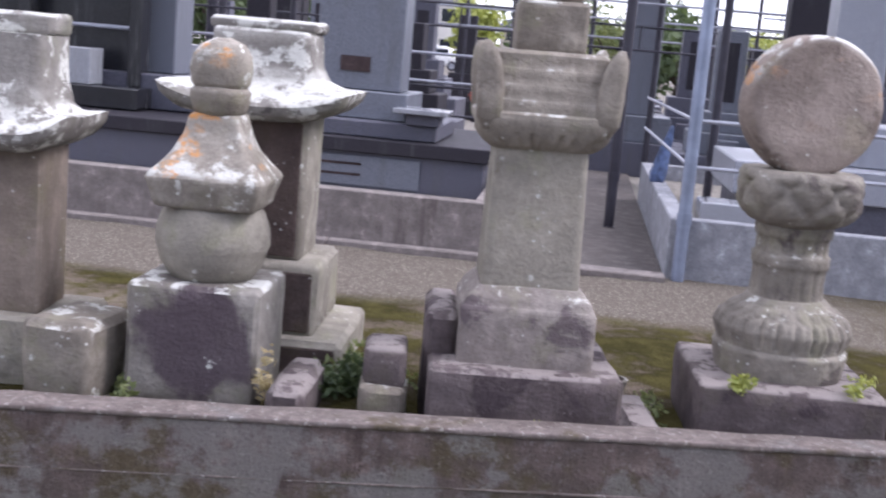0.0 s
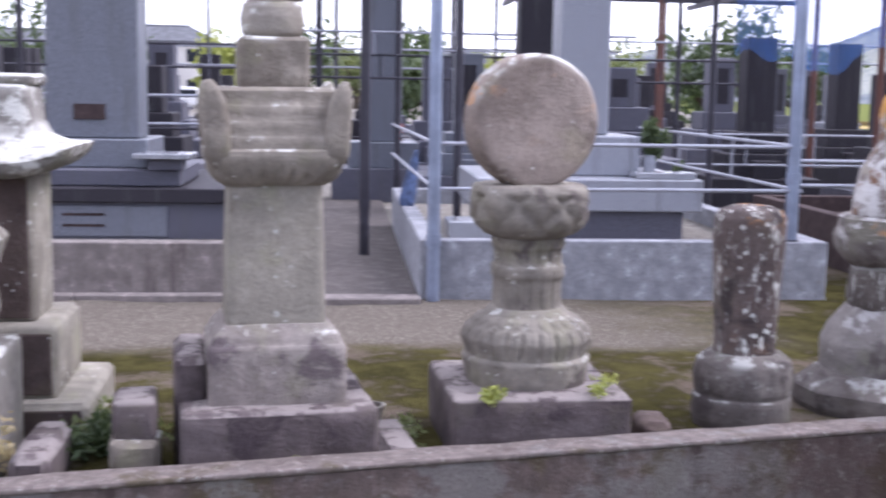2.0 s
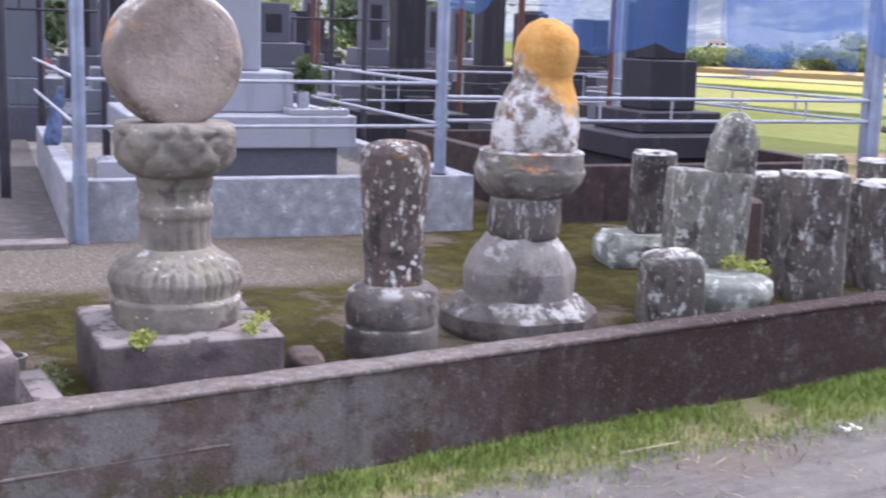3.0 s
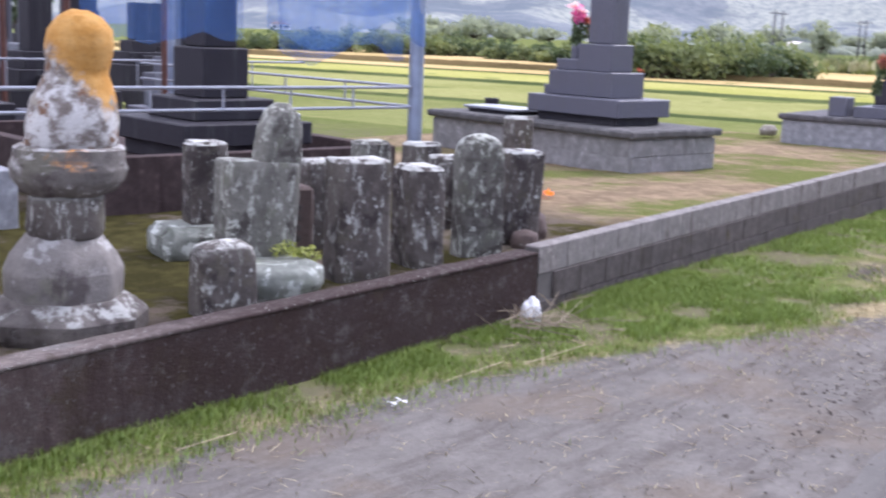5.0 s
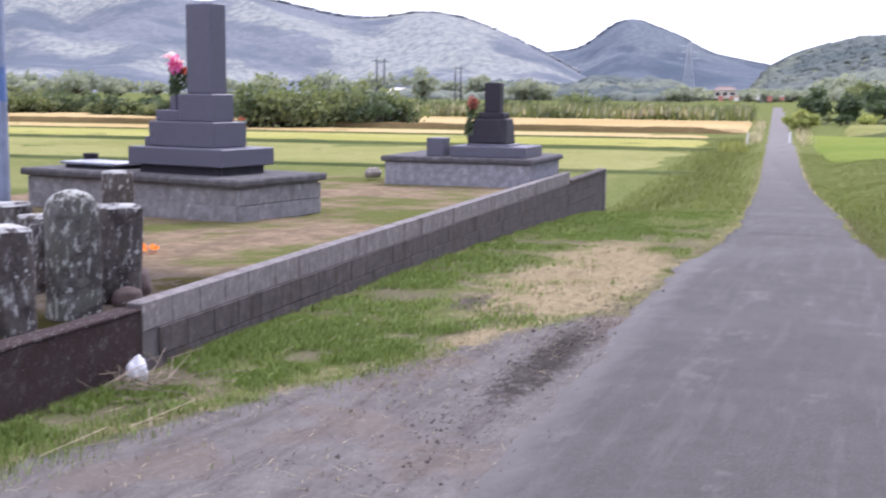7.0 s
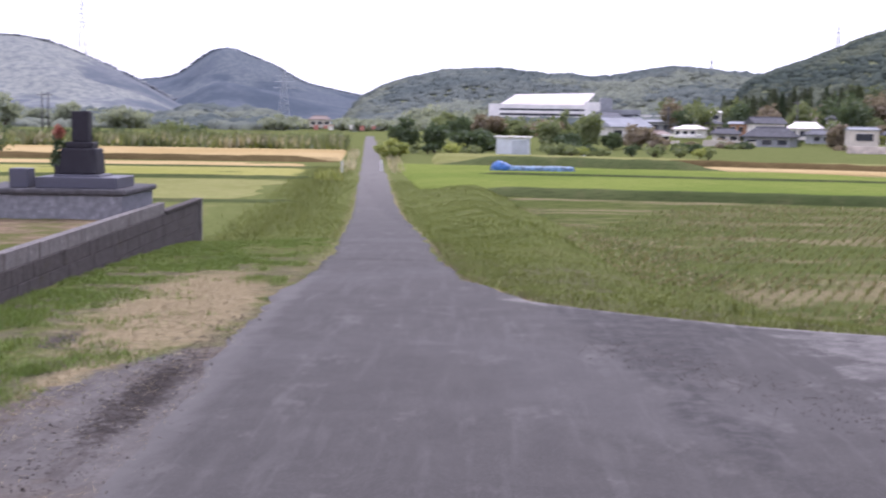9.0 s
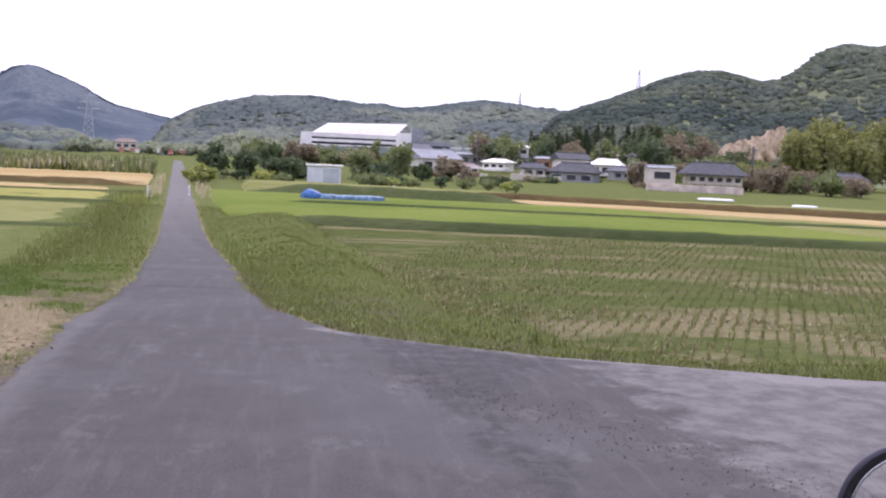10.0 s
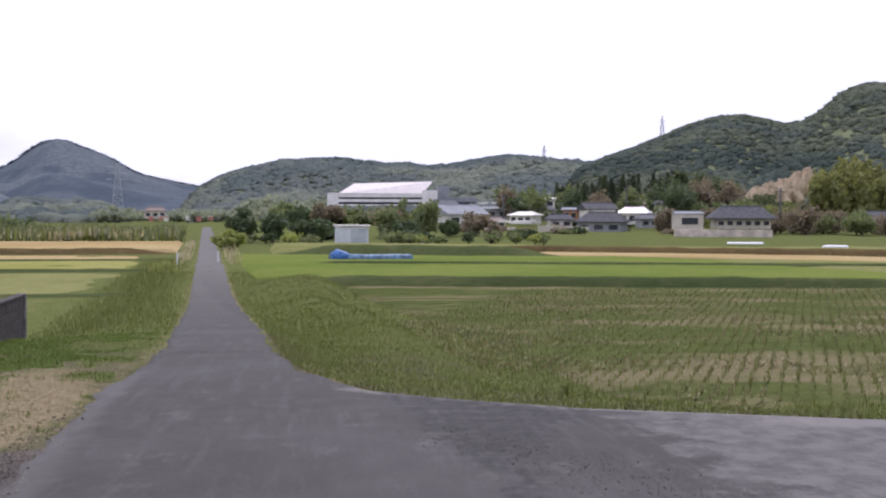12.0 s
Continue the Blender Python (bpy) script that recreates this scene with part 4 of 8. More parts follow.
def disc_stone():
    t = thing("disc_lantern_stone", pose(1.93, 4.83, SOIL_Z - 0.02, 0, 0, -8), "round stone disc on lotus pedestal and square slab", "gravestone")
    part("base_slab", block(0.74, 0.76, 0.28, 0, amp=0.007, seed=12), SLAB_STONE, t, "purple-grey base slab", True, 40)

    def petals(a, z):
        band = smooth01(z, 0.40, 0.42) * (1 - smooth01(z, 0.55, 0.58))
        arch = math.exp(-(((z - 0.535 - 0.012 * math.cos(24 * a)) / 0.010) ** 2))
        flutes = -0.085 * band * max((1 - abs(math.sin(12 * a))) ** 2, 0.45 * (1 - abs(math.sin(24 * a))) ** 2, 0.7 * arch)
        leaves = -0.05 * (1 - abs(math.cos(5 * a))) ** 2 * smooth01(z, 0.30, 0.33) * (1 - smooth01(z, 0.37, 0.40))
        return 1 + flutes + leaves

    part("lotus_base", loft([(0.27, 0.250, 0.248, 2.4), (0.33, 0.268, 0.265, 2.3), (0.385, 0.278, 0.275, 2.1), (0.40, 0.262, 0.26, 2), (0.415, 0.27, 0.268, 2), (0.47, 0.288, 0.285, 2), (0.52, 0.268, 0.266, 2), (0.555, 0.225, 0.222, 2), (0.57, 0.19, 0.188, 2), (0.60, 0.16, 0.158, 2)], 200, petals, 0.004, 13, 5), LOTUS_STONE, t, "lotus-petal base", True)

    def ribs(a, z):
        tips = abs(math.sin(9 * a + (0 if z < 0.75 else 0.8)))
        return 1 - 0.075 * (1 - tips) ** 2 * (1 - math.exp(-((z - 0.755) / 0.035) ** 2)) * smooth01(z, 0.59, 0.62) * (1 - smooth01(z, 0.87, 0.895))

    part("stem", loft([(0.575, 0.165, 0.163, 2.3), (0.60, 0.15, 0.148, 2.3), (0.66, 0.146, 0.144, 2.3), (0.72, 0.148, 0.146, 2.3), (0.735, 0.156, 0.154, 2.3), (0.775, 0.156, 0.154, 2.3), (0.785, 0.144, 0.142, 2.3), (0.84, 0.142, 0.14, 2.3), (0.855, 0.152, 0.15, 2.3), (0.89, 0.156, 0.154, 2.3), (0.905, 0.15, 0.148, 2.3)], 144, ribs, 0.004, 14), LOTUS_STONE, t, "ribbed stem", True)

    def cup(a, z):
        g1, g2 = abs(math.sin(4 * a + 15 * (z - 0.95))), abs(math.sin(4 * a - 15 * (z - 0.95)))
        return 1 - 0.11 * max((1 - g1) ** 3, (1 - g2) ** 3) * smooth01(z, 0.91, 0.94) * (1 - smooth01(z, 1.07, 1.10))

    part("lotus_bowl", loft([(0.895, 0.15, 0.148, 2), (0.912, 0.195, 0.193, 2.1), (0.94, 0.228, 0.225, 2.2), (0.98, 0.247, 0.244, 2.4), (1.05, 0.252, 0.249, 2.6), (1.09, 0.247, 0.243, 2.6), (1.12, 0.23, 0.226, 2.5)], 96, cup, 0.006, 15), LOTUS_STONE, t, "bulging lotus bowl", True)
    bm = bmesh.new()
    rim = [(-0.085, 0.262), (-0.08, 0.272), (-0.065, 0.282), (-0.05, 0.284), (0.05, 0.284), (0.078, 0.277), (0.085, 0.264)]
    n, rings = 72, []
    for y, r in rim:
        rings.append([bm.verts.new((r * math.sin(2 * math.pi * i / n), y, max(1.105, 1.385 - r * math.cos(2 * math.pi * i / n)))) for i in range(n)])
    for a, b in zip(rings, rings[1:]):
        for i in range(n):
            bm.faces.new((a[i], a[(i + 1) % n], b[(i + 1) % n], b[i]))
    for ring, y in ((rings[0], -0.09), (rings[-1], 0.09)):
        inner = [[bm.verts.new((v.co.x * f, y, 1.385 + (v.co.z - 1.385) * f)) for v in ring] for f in (0.92, 0.6, 0.3)]
        prev = ring
        for row in inner:
            for i in range(n):
                bm.faces.new((prev[i], prev[(i + 1) % n], row[(i + 1) % n], row[i]))
            prev = row
        bm.faces.new(prev)
    part("disc", roughen(bm, 0.004, 7, 16), DISC_STONE, t, "flat pinkish-grey round disc", True, 50).matrix_basis = pose(0, 0, 0, 0, 0, 13)


def house_stone(m, label, shaft_mat, eave=0.36, panels=True, cut=0.0):
    t = thing("roofed_grave_stone", m, label, "gravestone", "roofed stones")
    foot = part("foot_step", block(0.78, 0.66, 0.20, 0, 0.16, amp=0.006, seed=20), BODY_STONE, t, "", True, 40)
    step = part("upper_step", block(0.55, 0.50, 0.40, 0.19, 0.11, amp=0.005, seed=21), BODY_STONE, t, "", True, 40)
    if panels:
        part("sunk_panel", block(0.42, 0.012, 0.30, 0.235, 0.11, -0.252, amp=0.001, bevel=0.004, cuts=2), HOUSE_DARK, step, "dark sunk panel")
        part("sunk_panel", block(0.62, 0.012, 0.13, 0.035, 0.16, -0.332, amp=0.001, bevel=0.004, cuts=2), HOUSE_DARK, foot, "dark sunk panel")
    part("shaft", block(0.335, 0.33, 0.70 - cut, 0.585, 0.05, amp=0.004, seed=22), shaft_mat, t, "", True, 40)

    e = eave
    bm = loft([(1.26, 0.22, 0.22, 8), (1.272, e * 0.86, e * 0.84, 10), (1.30, e * 0.97, e * 0.95, 12), (1.335, e, e * 0.98, 12), (1.352, e * 0.95, e * 0.93, 11), (1.385, e * 0.80, e * 0.78, 9), (1.44, e * 0.69, e * 0.66, 8), (1.53, e * 0.645, e * 0.58, 9), (1.72, e * 0.62, e * 0.54, 10)], 72, lambda a, z: 1 + 0.03 * math.cos(4 * a + math.pi) * (z < 1.40), 0.008, 23)
    for v in bm.verts:
        v.co.z += 0.075 * (abs(v.co.x) / e) ** 4 * (1 - smooth01(v.co.z, 1.38, 1.5)) - 0.015
    roof = part("roof", bm, ROOF_STONE, t, "sweeping roof white with lichen", True, 50)
    roof.matrix_basis = pose(0, 0, -cut)
    part("ridge", block(e * 1.32, e * 0.8, 0.085, 1.705, amp=0.006, seed=24), ROOF_STONE, roof, "ridge block", True, 40)
    return t


pagoda()
gorinto()
disc_stone()


def broad_tomb():
    t = thing("roofed_grave_stone", pose(-0.30, 5.64, SOIL_Z - 0.03, 0, 0, -9), "roofed grave stone with brown shaft, white lichen on roof", "gravestone", "roofed stones")
    foot = part("foot_step", block(0.96, 0.84, 0.19, 0, amp=0.005, bevel=0.012, seed=20), BODY_STONE, t, "", True, 40)
    # dark front plates: shade of the fronts beside lit sides, put into the colour
    part("sunk_panel", block(0.91, 0.010, 0.145, 0.02, 0, -0.420, amp=0.001, bevel=0.003, cuts=2), HOUSE_DARK, foot, "dark weathered front with shade painted in")
    step = part("upper_step", block(0.68, 0.62, 0.32, 0.185, amp=0.005, bevel=0.012, seed=21), BODY_STONE, t, "", True, 40)
    part("sunk_panel", block(0.635, 0.010, 0.265, 0.205, 0, -0.311, amp=0.001, bevel=0.003, cuts=2), HOUSE_DARK, step, "dark weathered front with shade painted in")
    shaft = part("shaft", block(0.48, 0.42, 0.64, 0.50, amp=0.004, bevel=0.010, seed=22), BODY_STONE, t, "", True, 40)
    part("sunk_panel", block(0.43, 0.010, 0.60, 0.52, 0, -0.211, amp=0.001, bevel=0.003, cuts=2), HOUSE_DARK, shaft, "brown dressed face with shade painted in")
    bm = loft([(1.115, 0.25, 0.22, 8), (1.125, 0.36, 0.31, 16), (1.15, 0.405, 0.35, 20), (1.185, 0.42, 0.36, 20), (1.20, 0.405, 0.345, 18), (1.235, 0.33, 0.28, 14), (1.29, 0.262, 0.22, 14), (1.36, 0.232, 0.19, 16), (1.50, 0.220, 0.175, 16), (1.515, 0.21, 0.165, 12)], 96, None, 0.006, 23)
    for v in bm.verts:
        v.co.z += 0.075 * (abs(v.co.x) / 0.42) ** 3 * (1 - smooth01(v.co.z, 1.22, 1.36))
    roof = part("roof", bm, ROOF_STONE, t, "sweeping roof white with lichen", True, 45)
    part("ridge", block(0.48, 0.30, 0.05, 1.51, amp=0.005, seed=24), ROOF_STONE, roof, "ridge block", True, 40)


broad_tomb()
house_stone(pose(-1.32, 5.12, SOIL_Z - 0.32, 0, 0, -6), "roofed grave stone of buff stone, white lichened roof", stone("buff_brown_shaft", (0.20, 0.165, 0.135), (0.26, 0.215, 0.18), (0.13, 0.10, 0.085), 0.6, lichen=0.7), 0.335, False)

FOOT_STONE = stone("dark_foot_stone", (0.105, 0.09, 0.085), (0.16, 0.142, 0.13), (0.055, 0.046, 0.045), 0.54, lichen=0.62, white=(0.38, 0.38, 0.36), top_white=0.45, streak=0.3)
t = thing("round_post_stone", pose(2.985, 4.815, SOIL_Z - 0.02), "short round stone post with pale spots and orange cap", "gravestone")
part("foot_drum", loft([(0, 0.21, 0.205, 2), (0.05, 0.222, 0.218, 2), (0.15, 0.225, 0.22, 2), (0.165, 0.215, 0.21, 2), (0.19, 0.222, 0.218, 2), (0.26, 0.228, 0.222, 2), (0.32, 0.212, 0.208, 2), (0.355, 0.165, 0.162, 2)], 72, lambda a, z: 1 - 0.045 * (1 - abs(math.sin(4 * a))) ** 2 * smooth01(z, 0.18, 0.22), 0.009, 30), FOOT_STONE, t, "two-tier round foot", True)
part("post", loft([(0.345, 0.132, 0.130, 2.4), (0.4, 0.132, 0.130, 2.4), (0.75, 0.150, 0.147, 2.3), (0.93, 0.162, 0.159, 2.2), (0.97, 0.160, 0.157, 2.1), (1.0, 0.143, 0.141, 2), (1.018, 0.09, 0.09, 2), (1.022, 0.03, 0.03, 2)], 48, None, 0.005, 31), POST_STONE, t, "", True)


def orange_material():
    k = Nodes("orange_lichened_top", 0.9, 0.15)
    v = k.obj
    xyz = k.sep(v)
    n, f = k.noise(v, 7, 7, 0.65), k.noise(v, 50, 3, 0.7)
    pale = k.mix(k.ramp(k.noise(v, 9, 8, 0.7), 0.42, 0.56), (0.17, 0.145, 0.13), (0.52, 0.51, 0.50))
    rust = k.mix(k.ramp(k.noise(v, 6, 6, 0.7), 0.55, 0.62), pale, (0.17, 0.10, 0.065))
    edge = k.math("ADD", k.math("ADD", xyz[2], k.math("MULTIPLY", k.math("SUBTRACT", xyz[0], 0.08), 1.0)), k.math("MULTIPLY", k.math("SUBTRACT", n, 0.5), 0.5))
    col = k.mix(k.ramp(edge, 1.22, 1.30), rust, k.mix(k.ramp(n, 0.35, 0.65), (0.42, 0.21, 0.05), (0.52, 0.30, 0.10)))
    col = k.mix(k.math("MULTIPLY", k.ramp(f, 0.5, 0.75), 0.35), col, (0.10, 0.07, 0.05))
    col = k.mix(k.ramp(k.noise(v, 5, 5, 0.6), 0.62, 0.66), col, (0.26, 0.235, 0.2))
    k.bump(k.math("ADD", n, k.math("MULTIPLY", f, 0.4)), 0.6, 0.02)
    return k.done(col)


COLLAR_STONE = stone("rusty_lichened_stone", (0.15, 0.135, 0.125), (0.21, 0.19, 0.175), (0.075, 0.06, 0.058), 0.55, lichen=0.57, white=(0.45, 0.44, 0.43), orange=0.57, top_white=0.5, streak=0.5)
PALE_FOOT = stone("pale_dome_stone", (0.17, 0.155, 0.145), (0.235, 0.215, 0.20), (0.085, 0.072, 0.07), 0.56, lichen=0.66, white=(0.46, 0.45, 0.44), top_white=0.4, streak=0.2)
def eight_sided(a, z=0):
    return 1.03 * math.cos(math.pi / 8) / math.cos(a % (math.pi / 4) - math.pi / 8)


t = thing("stacked_stone", pose(3.785, 4.91, SOIL_Z - 0.02, 0, 0, -30), "leaning stack of weathered carved stones under a bright orange lichened top", "gravestone")
part("foot_slab", loft([(0, 0.37, 0.34, 2), (0.05, 0.40, 0.36, 2), (0.125, 0.405, 0.365, 2), (0.14, 0.395, 0.355, 2), (0.215, 0.30, 0.28, 2), (0.225, 0.2, 0.2, 2)], 64, eight_sided, 0.006, 40), FOOT_STONE, t, "rough eight-sided foot stone", True, 24)
part("dome", loft([(0.20, 0.265, 0.26, 2), (0.215, 0.28, 0.275, 2), (0.345, 0.285, 0.28, 2), (0.36, 0.28, 0.275, 2), (0.43, 0.25, 0.245, 2), (0.49, 0.20, 0.195, 2), (0.53, 0.17, 0.17, 2)], 64, eight_sided, 0.003, 41), PALE_FOOT, t, "eight-sided domed stone", True, 24)
part("waist", loft([(0.51, 0.175, 0.17, 2.4, 0.01), (0.55, 0.188, 0.184, 2.4, 0.012), (0.70, 0.182, 0.178, 2.6, 0.02), (0.725, 0.17, 0.168, 2.6, 0.022)], 40, None, 0.007, 42), MARK_STONE, t, "", True)


def lotus_rim(a, z):
    return 1 - 0.06 * (1 - abs(math.sin(5 * a))) ** 2 * (1 - smooth01(z, 0.86, 0.885)) + 0.012 * math.cos(20 * a) * (z < 0.86)


part("collar", loft([(0.715, 0.175, 0.17, 2.2, 0.024), (0.74, 0.225, 0.22, 2.3, 0.026), (0.79, 0.265, 0.258, 2.5, 0.028), (0.85, 0.275, 0.268, 2.7, 0.03), (0.872, 0.270, 0.263, 2.7, 0.03), (0.885, 0.262, 0.255, 3, 0.031), (0.945, 0.260, 0.252, 3, 0.034), (0.955, 0.24, 0.235, 2.8, 0.034)], 120, lotus_rim, 0.008, 43), COLLAR_STONE, t, "carved lotus collar with rusty lichen", True, 50)
part("top", loft([(0.945, 0.205, 0.20, 2.5, 0.045), (0.97, 0.215, 0.208, 2.5, 0.047), (1.08, 0.217, 0.21, 2.4, 0.053), (1.17, 0.203, 0.196, 2.3, 0.06), (1.24, 0.175, 0.17, 2.1, 0.068), (1.30, 0.150, 0.147, 2, 0.076), (1.36, 0.155, 0.152, 2, 0.084), (1.43, 0.163, 0.160, 2, 0.090), (1.505, 0.150, 0.147, 2, 0.094), (1.565, 0.105, 0.103, 2, 0.096), (1.60, 0.04, 0.04, 2, 0.096)], 44, None, 0.008, 44), orange_material(), t, "gourd-shaped top, orange and white lichen", True)


def marker(x, y, w, d, h, turn, mat, label, cap="dome", seed=0, lean=0.0, z=SOIL_Z - 0.05):
    """A small upright grave marker."""
    if cap == "dome":
        rows = [(0, w / 2, d / 2, 8), (0.05, w / 2, d / 2, 9), (h * 0.5, w / 2 * 0.98, d / 2, 8), (h * 0.82, w / 2 * 0.97, d / 2 * 0.98, 7), (h * 0.92, w / 2 * 0.86, d / 2 * 0.9, 5), (h * 0.97, w / 2 * 0.62, d / 2 * 0.7, 3.5), (h, w / 2 * 0.25, d / 2 * 0.3, 2.5)]
    elif cap == "taper":
        rows = [(0, w / 2 * 0.94, d / 2, 8), (0.05, w / 2, d / 2, 8), (h * 0.6, w / 2, d / 2, 7), (h * 0.85, w / 2 * 0.86, d / 2 * 0.9, 5), (h * 0.95, w / 2 * 0.6, d / 2 * 0.7, 4), (h, w / 2 * 0.2, d / 2 * 0.3, 3)]
    else:
        rows = [(0, w / 2, d / 2, 12), (0.04, w / 2, d / 2, 14), (h * 0.5, w / 2 * 0.99, d / 2 * 0.99, 14), (h - 0.025, w / 2 * 0.97, d / 2 * 0.97, 12), (h - 0.004, w / 2 * 0.90, d / 2 * 0.88, 9), (h, w / 2 * 0.7, d / 2 * 0.65, 7)]
    t = thing("grave_marker", pose(x, y, z, lean * 0.6, lean, turn), label, "gravestone", "small grave markers")
    body = block(w, d, h, amp=0.007, bevel=0.013, cuts=7, top=0.97, seed=seed) if cap == "flat" else loft(rows, 44, None, 0.008, seed)
    part("upright_stone", body, mat, t, "", True, 50 if cap != "flat" else 40)
    for i in range(4):
        part("carved_bar", box(-0.016, 0.016, -d / 2 - 0.002, -d / 2 + 0.02, h * (0.36 + 0.12 * i), h * (0.36 + 0.12 * i) + h * 0.07, 0.003), GROOVE, t, "worn carved character, unreadable")
    return t


marker(4.60, 4.66, 0.33, 0.22, 0.46, -18, MARK_STONE, "low dark rounded grave marker behind the wall", "dome", 50)
marker(5.88, 4.86, 0.36, 0.28, 0.80, -24, MARK_STONE, "square dark grave marker with pale lichened top", "flat", 51)
marker(6.47, 4.85, 0.26, 0.31, 0.72, -22, MARK_STONE, "square grey-brown grave marker", "flat", 52)
marker(7.12, 4.84, 0.33, 0.23, 0.90, -30, MARK_PALE, "tall pale lichened grave marker with rounded top", "dome", 53)
marker(7.70, 4.93, 0.33, 0.20, 0.75, -28, MARK_STONE, "dark grave marker streaked with pale lichen", "flat", 54, 3)
marker(7.96, 5.22, 0.26, 0.22, 0.62, -28, MARK_STONE, "narrow dark grave marker with lichen", "flat", 55)
marker(10.30, 6.70, 0.26, 0.20, 0.78, -26, MARK_STONE, "slim dark grave marker standing apart", "flat", 56)
marker(5.74, 6.11, 0.26, 0.24, 0.60, -20, MARK_STONE, "dark brown grave marker on pale foot", "flat", 57, z=SOIL_Z + 0.16)
marker(6.45, 5.75, 0.26, 0.22, 0.68, -20, MARK_STONE, "small dark grave marker in the second row", "flat", 58)
marker(5.95, 5.50, 0.24, 0.22, 0.56, -20, HOUSE_DARK, "plain reddish-brown grave marker", "flat", 59)
marker(7.35, 6.05, 0.27, 0.22, 0.74, -22, MARK_PALE, "grave marker mottled with pale lichen", "flat", 60)
marker(8.10, 6.15, 0.28, 0.24, 0.68, -22, MARK_STONE, "broad dark grave marker", "flat", 61)
marker(7.85, 5.68, 0.26, 0.22, 0.63, -22, MARK_STONE, "dark brown grave marker behind the pale one", "flat", 62)
single("pedestal_stone", block(0.52, 0.45, 0.24, 0, amp=0.012, bevel=0.03, seed=63), ROCK_STONE, "pale square foot stone under a grave marker", "pedestal", m=pose(5.62, 6.10, SOIL_Z - 0.03, 0, 0, -20), smooth=True, angle=40)
t = thing("cracked_marker", pose(5.16, 5.02, SOIL_Z + 0.18, 0, 2, -24), "grey grave marker broken across, its top set back on", "gravestone")
part("lower_slab", loft([(0, 0.19, 0.12, 8), (0.06, 0.215, 0.13, 8), (0.3, 0.225, 0.135, 9), (0.56, 0.228, 0.135, 9), (0.585, 0.22, 0.128, 8)], 44, None, 0.008, 64), MARK_PALE, t, "", True, 50)
part("broken_top", loft([(0.578, 0.122, 0.115, 7, 0.115), (0.60, 0.124, 0.118, 7, 0.115), (0.78, 0.112, 0.108, 6, 0.125), (0.87, 0.088, 0.088, 4, 0.13), (0.92, 0.04, 0.04, 3, 0.135)], 40, None, 0.007, 65), MARK_PALE, t, "broken upper piece", True, 50)
single("lotus_rock", loft([(0, 0.20, 0.17, 2.4), (0.05, 0.27, 0.22, 2.4), (0.14, 0.31, 0.25, 2.5), (0.21, 0.30, 0.24, 2.5), (0.25, 0.22, 0.18, 2.4)], 44, lambda a, z: 1 + 0.05 * abs(math.sin(3.5 * a)), 0.012, 66), ROCK_STONE, "pale lotus-carved foot stone with moss", "foot stone", m=pose(5.08, 4.82, SOIL_Z - 0.03, 0, 0, -24), smooth=True)
for x, y, s, sd in ((7.98, 4.98, 0.17, 1), (8.12, 5.2, 0.13, 2), (7.6, 4.75, 0.11, 3)):
    single("loose_stone", loft([(0, s * 0.8, s * 0.7, 2.6), (s * 0.5, s, s * 0.9, 2.6), (s * 1.1, s * 0.85, s * 0.75, 2.5), (s * 1.35, s * 0.4, s * 0.4, 2)], 24, None, s * 0.09, sd), HOUSE_DARK, "loose dark stone at the end of the row", "stone", m=pose(x, y, SOIL_Z - 0.02, 0, 0, 40 * sd), smooth=True, group="loose stones")

# small kerb stones between the carved stones
for x, y, w, d, h, turn, mat in ((-0.06, 4.66, 0.15, 0.5, 0.20, -9, SLAB_STONE), (1.30, 4.62, 0.16, 0.55, 0.13, -4, SLAB_STONE),
                                 (2.46, 4.66, 0.15, 0.24, 0.13, -18, HOUSE_DARK), (-0.93, 4.85, 0.30, 0.40, 0.34, -20, GREY_STONE), (0.52, 5.0, 0.14, 0.5, 0.46, -4, SLAB_STONE), (-1.75, 4.75, 0.6, 0.4, 0.20, -8, GREY_STONE)):
    single("kerb_stone", block(w, d, h, 0, amp=0.008, bevel=0.016, cuts=3, seed=w * 50 + x), mat, "small squared kerb stone among the old graves", "kerb stone", m=pose(x, y, SOIL_Z - 0.03, 0, 0, turn), group="kerb stones", smooth=True, angle=40)
for y, z, w, h, mat in ((4.72, 0, 0.19, 0.175, GREY_STONE), (4.76, 0.170, 0.17, 0.155, SLAB_STONE)):
    single("kerb_stone", block(w, 0.26, h, 0, amp=0.006, bevel=0.012, cuts=3, seed=w * 50), mat, "small squared stone stacked beside the pagoda", "kerb stone", m=pose(0.285, y, SOIL_Z - 0.03 + z, 0, 0, -4), group="kerb stones", smooth=True, angle=40)
t = thing("flower_cup", pose(1.27, 4.95, SOIL_Z), "small grey stone flower cup standing empty", "cup")
bm = loft([(0, 0.05, 0.05, 2), (0.10, 0.055, 0.055, 2), (0.145, 0.066, 0.066, 2), (0.147, 0.052, 0.052, 2), (0.10, 0.045, 0.045, 2), (0.02, 0.04, 0.04, 2)], 24)
part("cup", bm, GREY_STONE, t, "", True, 40)
part("foot", loft([(0, 0.062, 0.062, 2), (0.02, 0.062, 0.062, 2)], 24), GREY_STONE, t)

# ---- newer graves behind, in a frame of their own ----
BACK = pose(2.40, 8.29, 0, 0, 0, -11.5)


def at_back(u, v, z=0.0, turn=0.0):
    return BACK @ pose(u, v, z, 0, 0, turn)


